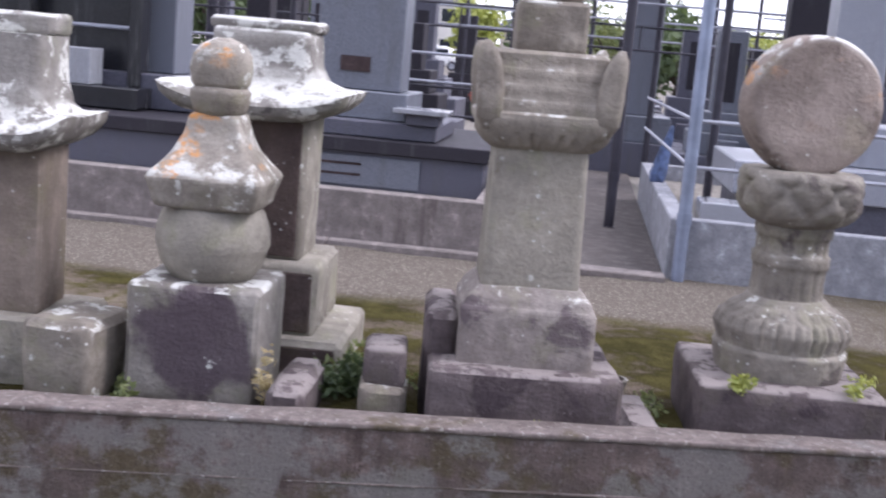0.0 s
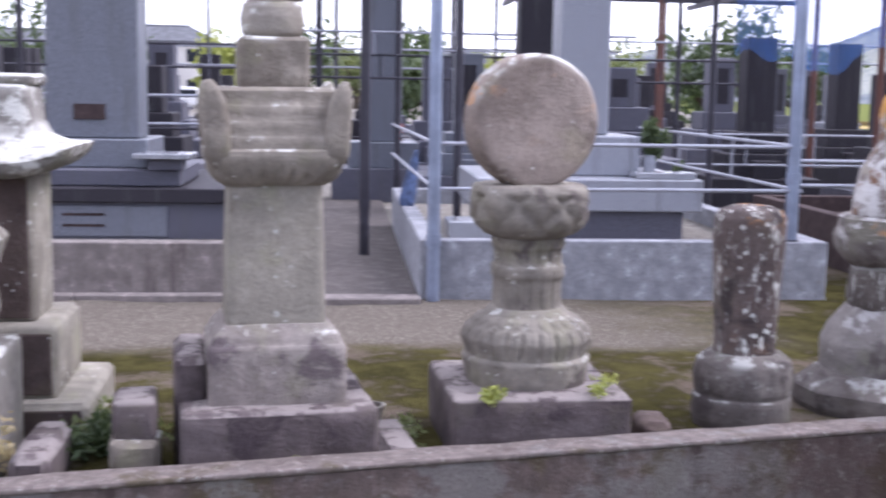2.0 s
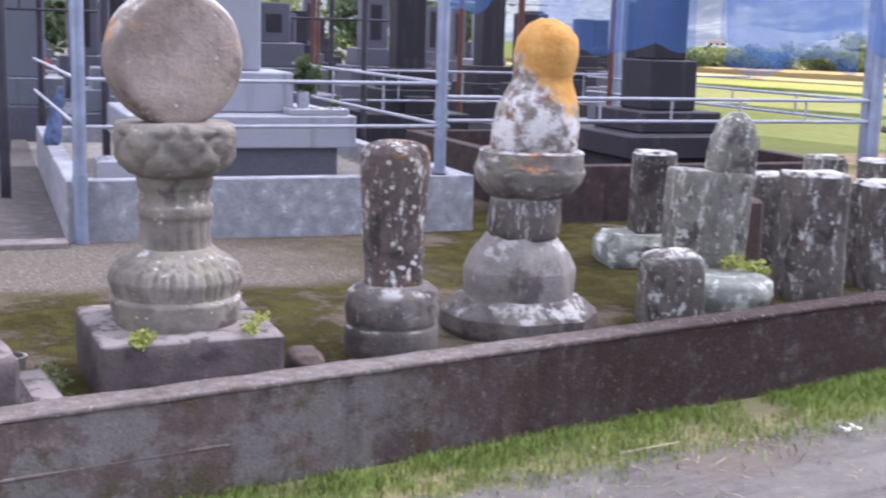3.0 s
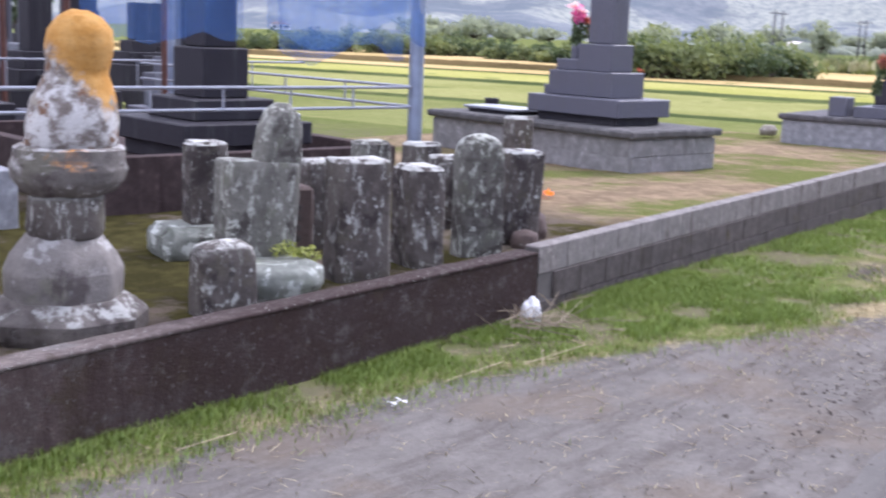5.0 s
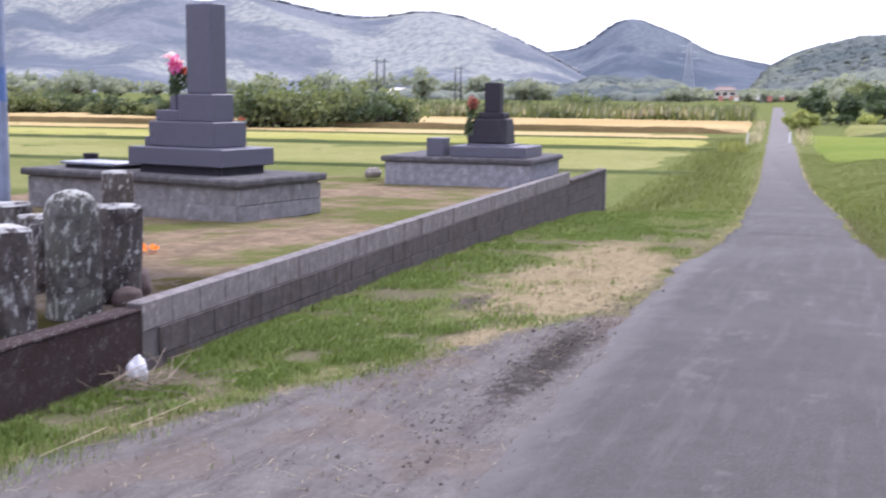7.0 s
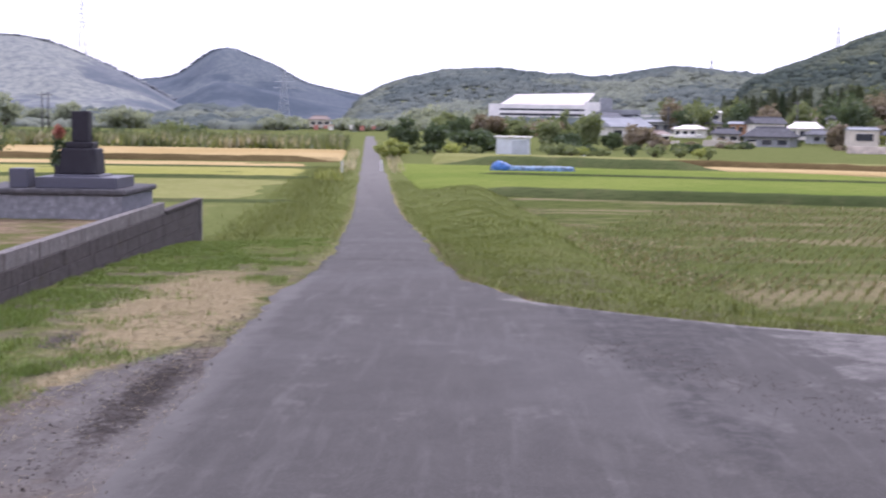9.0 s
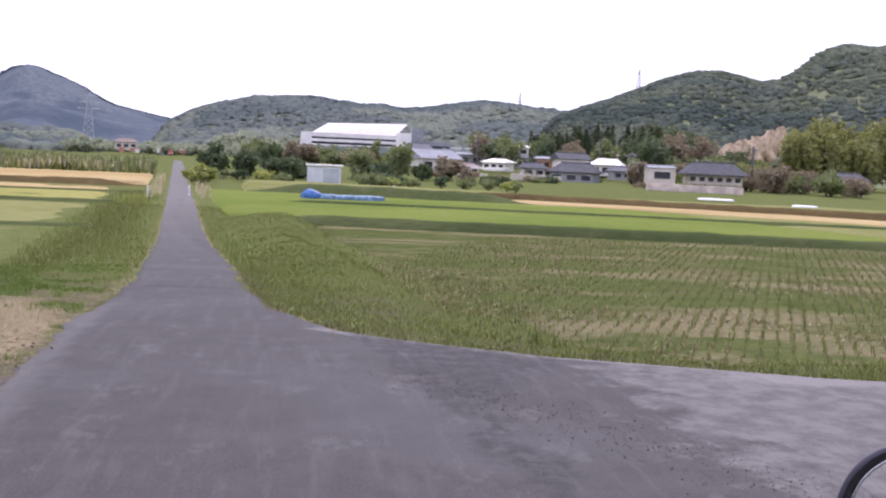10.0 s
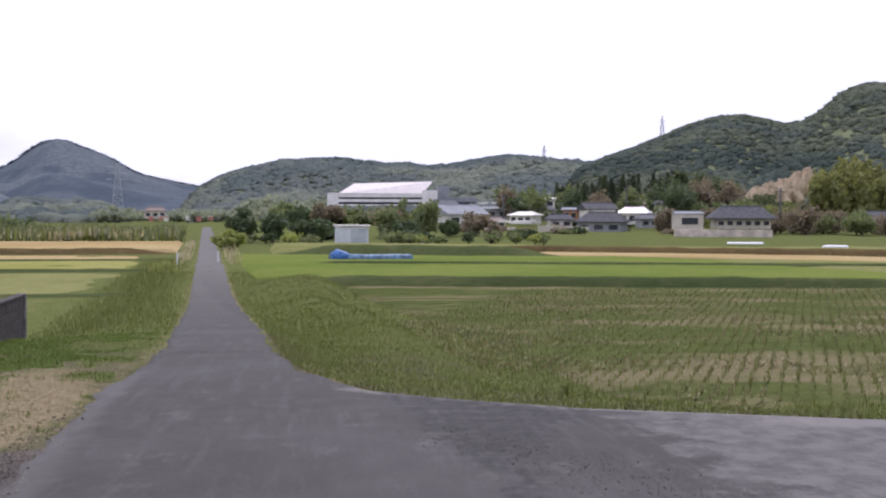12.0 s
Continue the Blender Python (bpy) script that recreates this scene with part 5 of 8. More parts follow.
def plot(m, w, d, h, mat, label, floor_mat, front=True, z0=0.2):
    t = thing("grave_plot_kerb", m, label, "kerb", "grave plots")
    k = 0.14
    if front:
        part("front_kerb", box(0, w, 0, k, z0, h, 0.008), mat, t)
    part("side_kerb", box(0, k, k + 0.002, d - k - 0.002, z0, h, 0.008), mat, t)
    part("side_kerb", box(w - k, w, k + 0.002, d - k - 0.002, z0, h, 0.008), mat, t)
    part("back_kerb", box(0, w, d - k, d, z0, h, 0.008), mat, t)
    part("plot_floor", box(k + 0.002, w - k - 0.002, k + 0.002, d - k - 0.002, z0, h - 0.16), floor_mat, t, "gravel filling")
    return t


plot(at_back(0, 0), 3.0, 4.7, 0.69, PALE_WALL, "pale cast concrete kerb round a grave plot", GRAVEL)
plot(at_back(-9.0, 0.0), 7.75, 5.0, 0.66, DULL_WALL, "dull brown-grey concrete kerb round a grave plot", GRAVEL)
t = thing("kerb_ledge", BACK, "low concrete ledge before the kerb", "ledge")
for i in range(7):
    part("ledge_block", box(-9 + i * 1.1, -9 + (i + 1) * 1.1 - 0.008, -0.12, -0.004, 0.2, 0.31, 0.01), DULL_WALL, t)
single("walkway", box(-1.24, -0.004, -0.05, 8, 0.2, 0.275), WALK_DARK, "dark concrete walkway between grave plots", "walkway", m=BACK, kind="structure")
single("walk_step", box(-1.24, -0.004, -0.25, -0.06, 0.2, 0.31, 0.01), DULL_WALL, "low concrete step before the walkway", "step", m=BACK)
plot(at_back(3.75, 0.25), 2.95, 3.6, 0.72, KERB_DARK, "dark stained concrete kerb round a grave plot", KERB_DARK)


def vase(m, mat, green=True, bloom=None, h=0.34):
    t = thing("flower_vase", m, "stone grave vase holding cut " + ("flowers" if bloom else "greenery"), "vase", "grave vases")
    part("vase_body", loft([(0, 0.05, 0.05, 6), (0.16, 0.05, 0.05, 6), (0.18, 0.042, 0.042, 3)], 20), mat, t, "", True, 40)
    if green or bloom:
        part("greenery", leaf_ball(260, (0.11, 0.11, h * 0.5), 0.045, (0, 0, 0.18 + h * 0.45)), LEAF_DARK, t, "cut green leaves")
    if bloom:
        part("blossom", leaf_ball(180, (0.12, 0.12, 0.13), 0.04, (0, 0, 0.2 + h * 0.85)), bloom, t, "bright blossoms")
    if bloom == PINK:
        part("blossom", leaf_ball(70, (0.08, 0.08, 0.08), 0.04, (0.09, -0.05, 0.12 + h * 0.85)), RED, t, "red blossoms")
        part("blossom", leaf_ball(50, (0.10, 0.10, 0.07), 0.035, (-0.07, 0.0, 0.30 + h * 0.85)), PALE_PETAL, t, "pale pink blossoms")
    return t


def leaf_ball(n, radii, size, centre=(0, 0, 0), lumps=5, seed=None, flat=0.0):
    """Many small leaves strewn through a lumpy cloud."""
    rng = np.random.default_rng(n + int(1000 * radii[0]) if seed is None else seed)
    cores = rng.normal(0, 0.42, (lumps, 3))
    pick = rng.integers(0, lumps, n)
    d = rng.normal(0, 1, (n, 3))
    d /= np.linalg.norm(d, axis=1)[:, None]
    p = (cores[pick] + d * rng.uniform(0.25, 0.62, (n, 1))) * np.array(radii) + np.array(centre)
    a = rng.normal(0, 1, (n, 3))
    a[:, 2] *= 1 - flat
    a /= np.linalg.norm(a, axis=1)[:, None]
    b = np.cross(a, rng.normal(0, 1, (n, 3)))
    b /= np.linalg.norm(b, axis=1)[:, None]
    s = size * rng.uniform(0.6, 1.3, (n, 1))
    quads = np.stack([p - a * s, p + b * s * 0.5, p + a * s, p - b * s * 0.5], 1).reshape(-1, 3)
    me = bpy.data.meshes.new("leaves")
    me.from_pydata(quads.tolist(), [], [(4 * i, 4 * i + 1, 4 * i + 2, 4 * i + 3) for i in range(n)])
    return me


LEAF_DARK = foliage("dark_leaves", (0.045, 0.065, 0.034), (0.085, 0.112, 0.055))
LEAF_MID = foliage("mid_green_leaves", (0.10, 0.125, 0.055), (0.18, 0.20, 0.09))
LEAF_BRIGHT = foliage("yellow_green_leaves", (0.17, 0.20, 0.055), (0.30, 0.31, 0.10))
LEAF_BROWN = foliage("brownish_brush", (0.14, 0.115, 0.085), (0.22, 0.18, 0.13))
PLUME = foliage("pale_grass_plumes", (0.30, 0.26, 0.16), (0.50, 0.45, 0.32))
PINK = foliage("pink_petals", (0.50, 0.06, 0.24), (0.66, 0.30, 0.52))
PALE_PETAL = foliage("pale_petals", (0.60, 0.42, 0.52), (0.72, 0.62, 0.66))
RED = foliage("red_petals", (0.28, 0.035, 0.03), (0.40, 0.14, 0.08))
DULL_RED = foliage("faded_red_petals", (0.20, 0.055, 0.045), (0.33, 0.17, 0.11))
ORANGE = foliage("orange_petals", (0.75, 0.20, 0.02), (0.80, 0.32, 0.05))
BARK = plain("bark", (0.09, 0.07, 0.055), 0.95, 0, 0.3, 6)


def family_grave(m, mat, foot, w=1.0, h=1.5, label="", bloom=None, vases=True, seed=0, base=0.4):
    """A stepped granite grave: foot slab, two steps, upright stone, altar block and vases."""
    t = thing("family_grave", m, label, "grave", "family graves")
    part("foot_slab", box(-w * 0.62, w * 0.62, -w * 0.55, w * 0.6, 0, base, 0.012), foot, t)
    part("middle_step", box(-w * 0.42, w * 0.42, -w * 0.36, w * 0.42, base, base + 0.27 * w, 0.012), mat, t)
    part("upper_step", box(-w * 0.3, w * 0.3, -w * 0.26, w * 0.30, base + 0.27 * w, base + 0.52 * w, 0.012), mat, t)
    z = base + 0.52 * w
    up = block(w * 0.36, w * 0.34, h - z, z, amp=0.0, bevel=0.006, cuts=2)
    part("upright_stone", up, mat, t)
    part("altar_block", box(-w * 0.16, w * 0.16, -w * 0.54, -w * 0.365, base, base + 0.20 * w, 0.01), mat, t)
    part("carved_panel", box(-w * 0.085, w * 0.085, -w * 0.172 - 0.002, -w * 0.17, z + 0.12, h - 0.14, 0.0), GRANITE_DARK, t, "carved characters, unreadable")
    return t


# plot with the big granite grave and its cabinet-like foot
t = thing("granite_monument", at_back(-2.9, 1.5, 0.50), "large blue-grey granite grave on a dark-edged foot", "grave")
part("foot", box(-2.2, 1.45, 0.0, 2.2, -0.05, 0.30, 0.006), GRANITE_BLUE, t)
part("dark_edge", box(-2.3, 1.52, -0.06, 2.3, 0.302, 0.42, 0.008), GRANITE_DARK, t, "dark polished edging slab")
part("front_panel", box(0.0, 0.92, -0.012, -0.002, 0.02, 0.27, 0.003), GRANITE, t, "pale front panel")
# flat dark strips: the shade inside the slots is put into the colour
for z in (0.10, 0.19):
    part("slot", box(0.08, 0.42, -0.018, -0.0135, z, z + 0.022), KERB_DARK, t, "dark strip for a shaded slot")
part("lower_step", box(-0.55, 1.02, 0.10, 1.5, 0.424, 0.56, 0.01), GRANITE_BLUE, t)
part("table_block", box(0.76, 1.04, 0.04, 0.34, 0.562, 0.655, 0.006), GRANITE_BLUE, t)
part("offering_table", box(0.66, 1.12, -0.06, 0.40, 0.657, 0.70, 0.006), POLISHED, t, "mirror-polished pale offering table")
part("middle_step", box(-0.35, 0.72, 0.30, 1.3, 0.562, 0.80, 0.01), GRANITE, t)
slab = part("upright_slab", box(-0.12, 0.64, 0.42, 0.9, 0.802, 2.7, 0.012), GRANITE, t, "tall upright slab")
# a flat plate, its dark colour standing for the recess's shade
part("niche", box(0.10, 0.36, 0.405, 0.4185, 0.96, 1.09), KERB_DARK, slab, "dark plate for a shaded niche")
t = thing("granite_monument", at_back(-4.6, 2.4, 0.50), "grey granite grave beside the large one", "grave")
part("foot", box(-0.8, 0.5, 0.0, 1.2, 0.43, 0.75, 0.01), GRANITE_BLUE, t)
part("upright_slab", box(-0.45, 0.05, 0.3, 0.8, 0.752, 2.6, 0.012), GRANITE, t)

t = thing("granite_monument", at_back(-7.2, 2.5, 0.50), "black polished granite family tomb, its face like a dark mirror", "grave")
part("foot", box(0.0, 2.55, -0.5, 1.2, 0.43, 0.62, 0.01), GRANITE_BLACK, t)
part("polished_face", box(0.25, 2.35, 0.1, 0.6, 0.622, 2.4, 0.012), GRANITE_BLACK, t)
for x in (0.15, 1.25, 2.32):
    part("corner_post", box(x, x + 0.12, -0.15, 0.08, 0.622, 2.6, 0.008), GRANITE_BLACK, t)
for z in (1.15, 1.55):
    part("cross_rail", tube((0.2, -0.05, z), (2.4, -0.05, z), 0.02, 8), ALU, t, "silver rail", True, 40)
part("offering_table", box(1.5, 2.1, -0.48, -0.17, 0.622, 0.95, 0.008), POLISHED, t, "polished pale offering table")

# pale granite grave in the pale plot
t = thing("granite_monument", at_back(1.5, 1.3, 0.53), "pale grey granite grave on stepped foot", "grave")
part("foot", box(-0.85, 0.78, 0.0, 1.5, 0, 0.25, 0.01), GRANITE_BLUE, t)
part("broad_step", box(-0.95, 0.92, -0.08, 1.6, 0.252, 0.52, 0.012), GRANITE_PALE, t)
part("middle_step", box(-0.42, 0.46, 0.25, 1.15, 0.522, 0.86, 0.012), GRANITE_PALE, t)
part("upright_stone", box(-0.21, 0.22, 0.45, 0.88, 0.862, 2.4, 0.012), GRANITE_PALE, t)
part("offering_table", box(0.36, 0.86, -0.06, 0.22, 0.522, 0.575, 0.006), POLISHED, t, "low mirror-polished table")
vase(at_back(2.05, 1.6, 1.052), GRANITE_PALE)
vase(at_back(0.85, 1.6, 1.052), GRANITE_PALE)
single("offering_stand", box(-0.28, 0.28, -0.2, 0.2, 0, 0.22, 0.01), POLISHED, "low polished stone stand in a grave plot", "stand", m=at_back(0.55, 0.9, 0.53))
for u, v, w, h, mat, lab in ((0.02, 8.3, 0.50, 2.9, GRANITE, "tall grey granite grave slab behind the plots"), (1.70, 5.7, 0.42, 2.9, GRANITE_DARK, "tall dark granite grave slab behind the plots")):
    t = thing("granite_monument", at_back(u, v, 0.24), lab, "grave")
    part("foot", box(-w * 1.4, w * 1.4, -0.5, 0.5, 0, 0.45, 0.01), GRANITE_BLUE, t)
    part("step", box(-w * 0.95, w * 0.95, -0.36, 0.36, 0.452, 0.8, 0.01), mat, t)
    part("upright_slab", box(-w / 2, w / 2, -0.2, 0.2, 0.802, h, 0.012), mat, t)
single("cable_reel", tube((0, -0.05, 0.21), (0, 0.05, 0.21), 0.2, 24), DARK_STEEL, "dark hose reel on the gravel in a grave plot", "reel", m=at_back(0.95, 2.6, 0.53, 20))

# dark granite grave in the dark plot
t = thing("granite_monument", at_back(4.1, 1.15, 0.56), "dark polished granite grave on broad foot", "grave")
part("foot", box(0.72, 1.93, -0.33, 0.86, 0, 0.15, 0.01), GRANITE_DARK, t)
part("broad_step", box(0.65, 2.0, -0.40, 0.94, 0.152, 0.355, 0.012), GRANITE_DARK, t)
part("low_step", box(0.92, 1.76, -0.12, 0.78, 0.357, 0.55, 0.012), GRANITE_DARK, t)
part("middle_step", box(1.10, 1.58, 0.05, 0.62, 0.552, 1.01, 0.012), GRANITE_DARK, t)
part("upright_stone", box(1.17, 1.51, 0.14, 0.52, 1.012, 2.7, 0.012), GRANITE_DARK, t)
part("offering_table", box(1.70, 1.92, -0.32, -0.16, 0.357, 0.43, 0.006), POLISHED, t, "small polished pale table")


def pole(u, v, z0, z1, r=0.045, mat=None, label="galvanised steel pole of the sunshade frame"):
    t = thing("steel_pole", at_back(u, v), label, "pole", "frame poles")
    part("tube", tube((0, 0, z0), (0, 0, z1), r, 16), mat or GALV, t, "", True, 40)
    part("collar", tube((0, 0, z0 + 0.42), (0, 0, z0 + 0.50), r + 0.008, 16), mat or GALV, t, "", True, 40)
    part("base_plate", tube((0, 0, z0), (0, 0, z0 + 0.012), r + 0.012, 16), DARK_STEEL, t)
    return t


def rail(p, q, zs, step, label, mat=None, r=0.014):
    t = thing("rail_fence", BACK, label, "railing", "railings")
    p, q = Vector(p), Vector(q)
    for z in zs:
        part("rail", tube((*p, z), (*q, z), r, 8), mat or ALU, t, "", True, 40)
    n = max(1, round((q - p).length / step))
    for i in range(1, n):
        c = p.lerp(q, i / n)
        part("baluster", tube((*c, zs[0]), (*c, zs[-1]), r * 0.75, 8), mat or ALU, t, "", True, 40)
    return t


pole(0.09, -0.07, 0.24, 3.6)
pole(2.74, 0.07, 0.69, 3.6)
pole(6.72, 0.0, 0.26, 3.6, 0.062)
pole(9.6, 3.6, -0.2, 3.6, 0.05)
pole(7.0, 5.2, 0.26, 3.6, 0.06)
pole(6.5, 4.4, 0.26, 3.6, 0.035, RED_STEEL, "thin rust-red steel post of the sunshade frame")
pole(-1.15, 3.2, 0.27, 3.6, 0.04, DARK_STEEL, "dark steel post of the sunshade frame beside the walkway")
pole(-0.35, 2.3, 0.27, 3.6, 0.045, DARK_STEEL, "dark steel post of the sunshade frame beside the walkway")
pole(0.55, 3.0, 0.5, 3.6, 0.04, DARK_STEEL, "dark steel post of the sunshade frame in a grave plot")
pole(3.3, 1.6, 0.26, 3.6, 0.04, DARK_STEEL, "dark steel post of the sunshade frame between plots")
rail((0.14, -0.05), (2.70, 0.05), (1.06, 1.38), 5, "two silver rails between poles before a grave plot")
rail((0.09, -0.02), (0.0, 4.7), (1.06, 1.38), 5, "two silver rails along the side of a grave plot")
rail((2.80, 0.06), (2.72, 4.7), (1.06, 1.38), 1.5, "silver rails with short balusters beside a grave plot")
rail((2.79, 0.07), (6.66, 0.0), (1.10, 1.28), 0.62, "two silver rails with short balusters before the dark plot")
rail((6.72, 0.06), (6.5, 5.0), (1.10, 1.28), 0.9, "silver rails running back from the corner pole")
rail((3.3, 5.2), (9.0, 5.2), (0.95, 1.3), 0.8, "silver rails behind the dark plot")

# posts and beams of the sunshade frame further back
for i, (u, v, h, r, mat) in enumerate([(u0 + du, v0 + dv, 3.8, rr, mm) for u0, rr, mm in ((-9.2, 0.05, DARK_STEEL), (-6.3, 0.075, DARK_STEEL), (-3.9, 0.035, DARK_STEEL), (-1.35, 0.045, DARK_STEEL), (-0.3, 0.04, DARK_STEEL), (1.9, 0.04, DARK_STEEL), (3.5, 0.035, DARK_STEEL), (5.4, 0.04, RED_STEEL)) for v0, du, dv in ((4.6, 0, 0), (7.6, 0.5, 0.2), (11.5, -0.6, 0.4), (16.5, 0.7, 0))]):
    single("frame_post", tube((0, 0, 0.2), (0, 0, h), r, 10), mat, "dark steel post of the sunshade frame", "post", m=at_back(u, v), group="frame posts", smooth=True, angle=40)
for v in (4.6, 7.6, 11.5, 16.5):
    single("frame_beam", box(-12, 9, -0.04, 0.04, 3.62, 3.72), DARK_STEEL, "dark steel beam of the sunshade frame", "beam", m=at_back(0, v), group="frame beams")
for u in (-9.2, -6.3, -3.9, -1.35, 0.09, 2.8, 6.72):
    single("frame_beam", box(-0.03, 0.03, 0, 17, 3.50, 3.6), DARK_STEEL, "dark steel beam of the sunshade frame", "beam", m=at_back(u, 0), group="frame beams")
for k, (u0, u1, v, z) in enumerate(((-9, -1.4, 4.6, 1.35), (-9, -1.4, 4.6, 1.0), (-1.3, 3.4, 7.7, 2.2), (-1.3, 5.0, 7.7, 1.9), (2, 9, 11.5, 2.3), (-8, -1, 7.7, 2.0), (-4, 4, 11.6, 2.1), (1.9, 5.3, 16.6, 2.6))):
    rail((u0, v), (u1, v), (z, z + 0.3), 1.3, "thin dark rails between frame posts", DARK_STEEL if k % 2 else ALU, 0.016)

# rows of further graves
rng = random.Random(5)
mats = [GRANITE, GRANITE_BLUE, GRANITE_BLUE, GRANITE_DARK, GRANITE_DARK]
for row, v in enumerate((6.3, 9.6, 13.2, 18.0, 24.0, 31.0)):
    u = -13.0 + rng.uniform(0, 1)
    while u < 9.0 + row * 1.5:
        if not (-1.75 < u < -0.45 and row < 6):
            m1, m2 = rng.choice(mats), rng.choice([GRANITE_DARK, GRANITE_BLUE, GRANITE_BLUE])
            w, h = rng.uniform(0.85, 1.2), rng.uniform(1.7, 2.35)
            family_grave(at_back(u, v + rng.uniform(-0.4, 0.4), 0.24, rng.uniform(-3, 3)), m1, m2, w, h, "%s granite grave on stepped foot among the rows" % {GRANITE: "grey", GRANITE_BLUE: "blue-grey", GRANITE_PALE: "pale", GRANITE_DARK: "dark"}[m1], base=rng.uniform(0.35, 0.75))
            if row < 4 and rng.random() < 0.6:
                vase(at_back(u + 0.34 * w, v - 0.75 * w - 0.45, 0.24), m1, True, rng.choice([None, None, RED]), h=rng.uniform(0.35, 0.7))
        u += rng.uniform(1.5, 2.3)

# blue sunshade net hung in the frame
def net_material():
    k = Nodes("blue_shade_net", 0.75, 0.2)
    v = k.obj
    n = k.noise(v, 2.0, 5, 0.6)
    k.put(k.b.inputs["Alpha"], k.math("ADD", 0.06, k.math("MULTIPLY", k.noise(k.scaled(v, (1, 1, 0.12)), 4.0, 5, 0.65), 0.62)))
    return k.done(k.mix(n, (0.04, 0.105, 0.38), (0.13, 0.30, 0.66)))


NET = net_material()


def net(u0, u1, v, z_low, z_high, sag, seed):
    verts, faces, nx, nzz = [], [], 30, 12
    for i in range(nx + 1):
        f = i / nx
        u = u0 + (u1 - u0) * f
        low = z_low + sag * math.sin(f * math.pi * 2.3 + seed) + 0.10 * noise.noise(Vector((f * 6, seed, 0)))
        for j in range(nzz + 1):
            g = j / nzz
            verts.append((u, v + 0.10 * noise.noise(Vector((u * 1.7, g * 2, seed))), low + (z_high - low) * g))
    n = nzz + 1
    faces = [(i * n + j, (i + 1) * n + j, (i + 1) * n + j + 1, i * n + j + 1) for i in range(nx) for j in range(nzz)]
    t = thing("shade_net", BACK, "translucent blue sunshade net hung from the steel frame", "net", "shade nets")
    part("net_panel", from_lists("net_panel", verts, faces, NET, True), NET, t)
    part("top_rope", tube((u0, v, z_high), (u1, v, z_high), 0.012, 8), ALU, t, "thin rope along its top", True)
    for i in range(5):
        f = u0 + (u1 - u0) * (i + 0.5) / 5
        part("tie", tube((f, v, z_high), (f, v, z_high + 0.08), 0.006, 6), ALU, t)
    return t


net(2.30, 3.45, 0.24, 2.0, 3.55, 0.06, 0.4)
net(3.60, 5.05, 0.24, 1.68, 3.55, 0.03, 1.7)
net(5.10, 6.74, -0.075, 1.70, 3.55, 0.12, 2.6)
net(8.0, 10.0, 4.3, 1.45, 3.5, 0.12, 3.0)
single("bunched_net", loft([(0.0, 0.10, 0.08, 2.4), (0.08, 0.12, 0.09, 2.4), (0.25, 0.10, 0.06, 2.2, 0.04), (0.45, 0.07, 0.04, 2, 0.10), (0.60, 0.02, 0.02, 2, 0.14)], 24, lambda a, z: 1 + 0.12 * math.sin(5 * a + 8 * z), 0.012, 7), plain("blue_sheet", (0.10, 0.14, 0.26), 0.6, 0, 0.4, 12), "bundle of blue sheet tied on the kerb", "sheet", m=at_back(0.05, 2.6, 0.69) @ Matrix.Diagonal((0.6, 0.5, 0.85, 1)), smooth=True)

# ---- block plinth with grey granite grave ----
P = pose(12.25, 6.52, -0.02, 0, 0, -11.5)
t = thing("plinth", P, "grey concrete grave plinth with dark overhanging cap", "plinth")
part("plinth_wall", box(0.03, 1.50, 0.03, 3.42, 0.1, 0.705), PLINTH_WALL, t)
joints = mesh_of(box(0, 0.382, 0, 0.022, 0, 0.182, 0.005), "facing_block")
for r in range(3):
    for i in range(9):
        b = part("facing_block", joints, PLINTH_WALL, t)
        b.matrix_basis = pose(0.028, 3.45 - i * 0.384, 0.118 + r * 0.19, 0, 0, -90)
    for i in range(4):
        b = part("facing_block", joints, PLINTH_WALL, t)
        b.matrix_basis = pose(0.01 + i * 0.382, 0.008, 0.118 + r * 0.19)
part("cap", block(1.64, 3.56, 0.090, 0.705, 0.765, 1.72, amp=0.006, bevel=0.012, cuts=9), concrete("dark_cap_concrete", (0.105, 0.10, 0.10), (0.055, 0.05, 0.05), run=0.3), t, "dark weathered cap slab")
t = thing("granite_monument", P @ pose(0, 0, 0.790), "blue-grey granite grave of four tiers on plinth", "grave")
part("lowest_tier", box(0.33, 1.10, 0.52, 1.80, 0.0, 0.10, 0.006), GRANITE_DARK, t)
part("broad_tier", box(0.25, 1.18, 0.43, 1.92, 0.102, 0.31, 0.010), GRANITE_BLUE, t)
part("second_tier", box(0.42, 1.01, 0.71, 1.74, 0.312, 0.61, 0.010), GRANITE_BLUE, t)
part("third_tier", box(0.50, 0.89, 0.80, 1.34, 0.612, 0.935, 0.010), GRANITE_BLUE, t)
part("upright_stone", block(0.27, 0.40, 1.05, 0.937, 0.695, 1.05, amp=0.0, bevel=0.008, cuts=2), GRANITE_BLUE, t)
part("side_step", box(0.48, 0.95, 1.742, 1.87, 0.312, 0.42, 0.008), GRANITE_BLUE, t)
part("side_step", box(0.50, 0.89, 1.342, 1.70, 0.612, 0.74, 0.008), GRANITE_BLUE, t)
t = thing("offering_table", P @ pose(0.5, 2.62, 0.792), "low granite offering table with pale top on the plinth", "table")
part("table_foot", box(-0.22, 0.22, -0.42, 0.42, 0, 0.05, 0.006), GRANITE_DARK, t)
part("table_top", box(-0.26, 0.26, -0.48, 0.48, 0.052, 0.085, 0.006), GRANITE_PALE, t, "pale polished top")
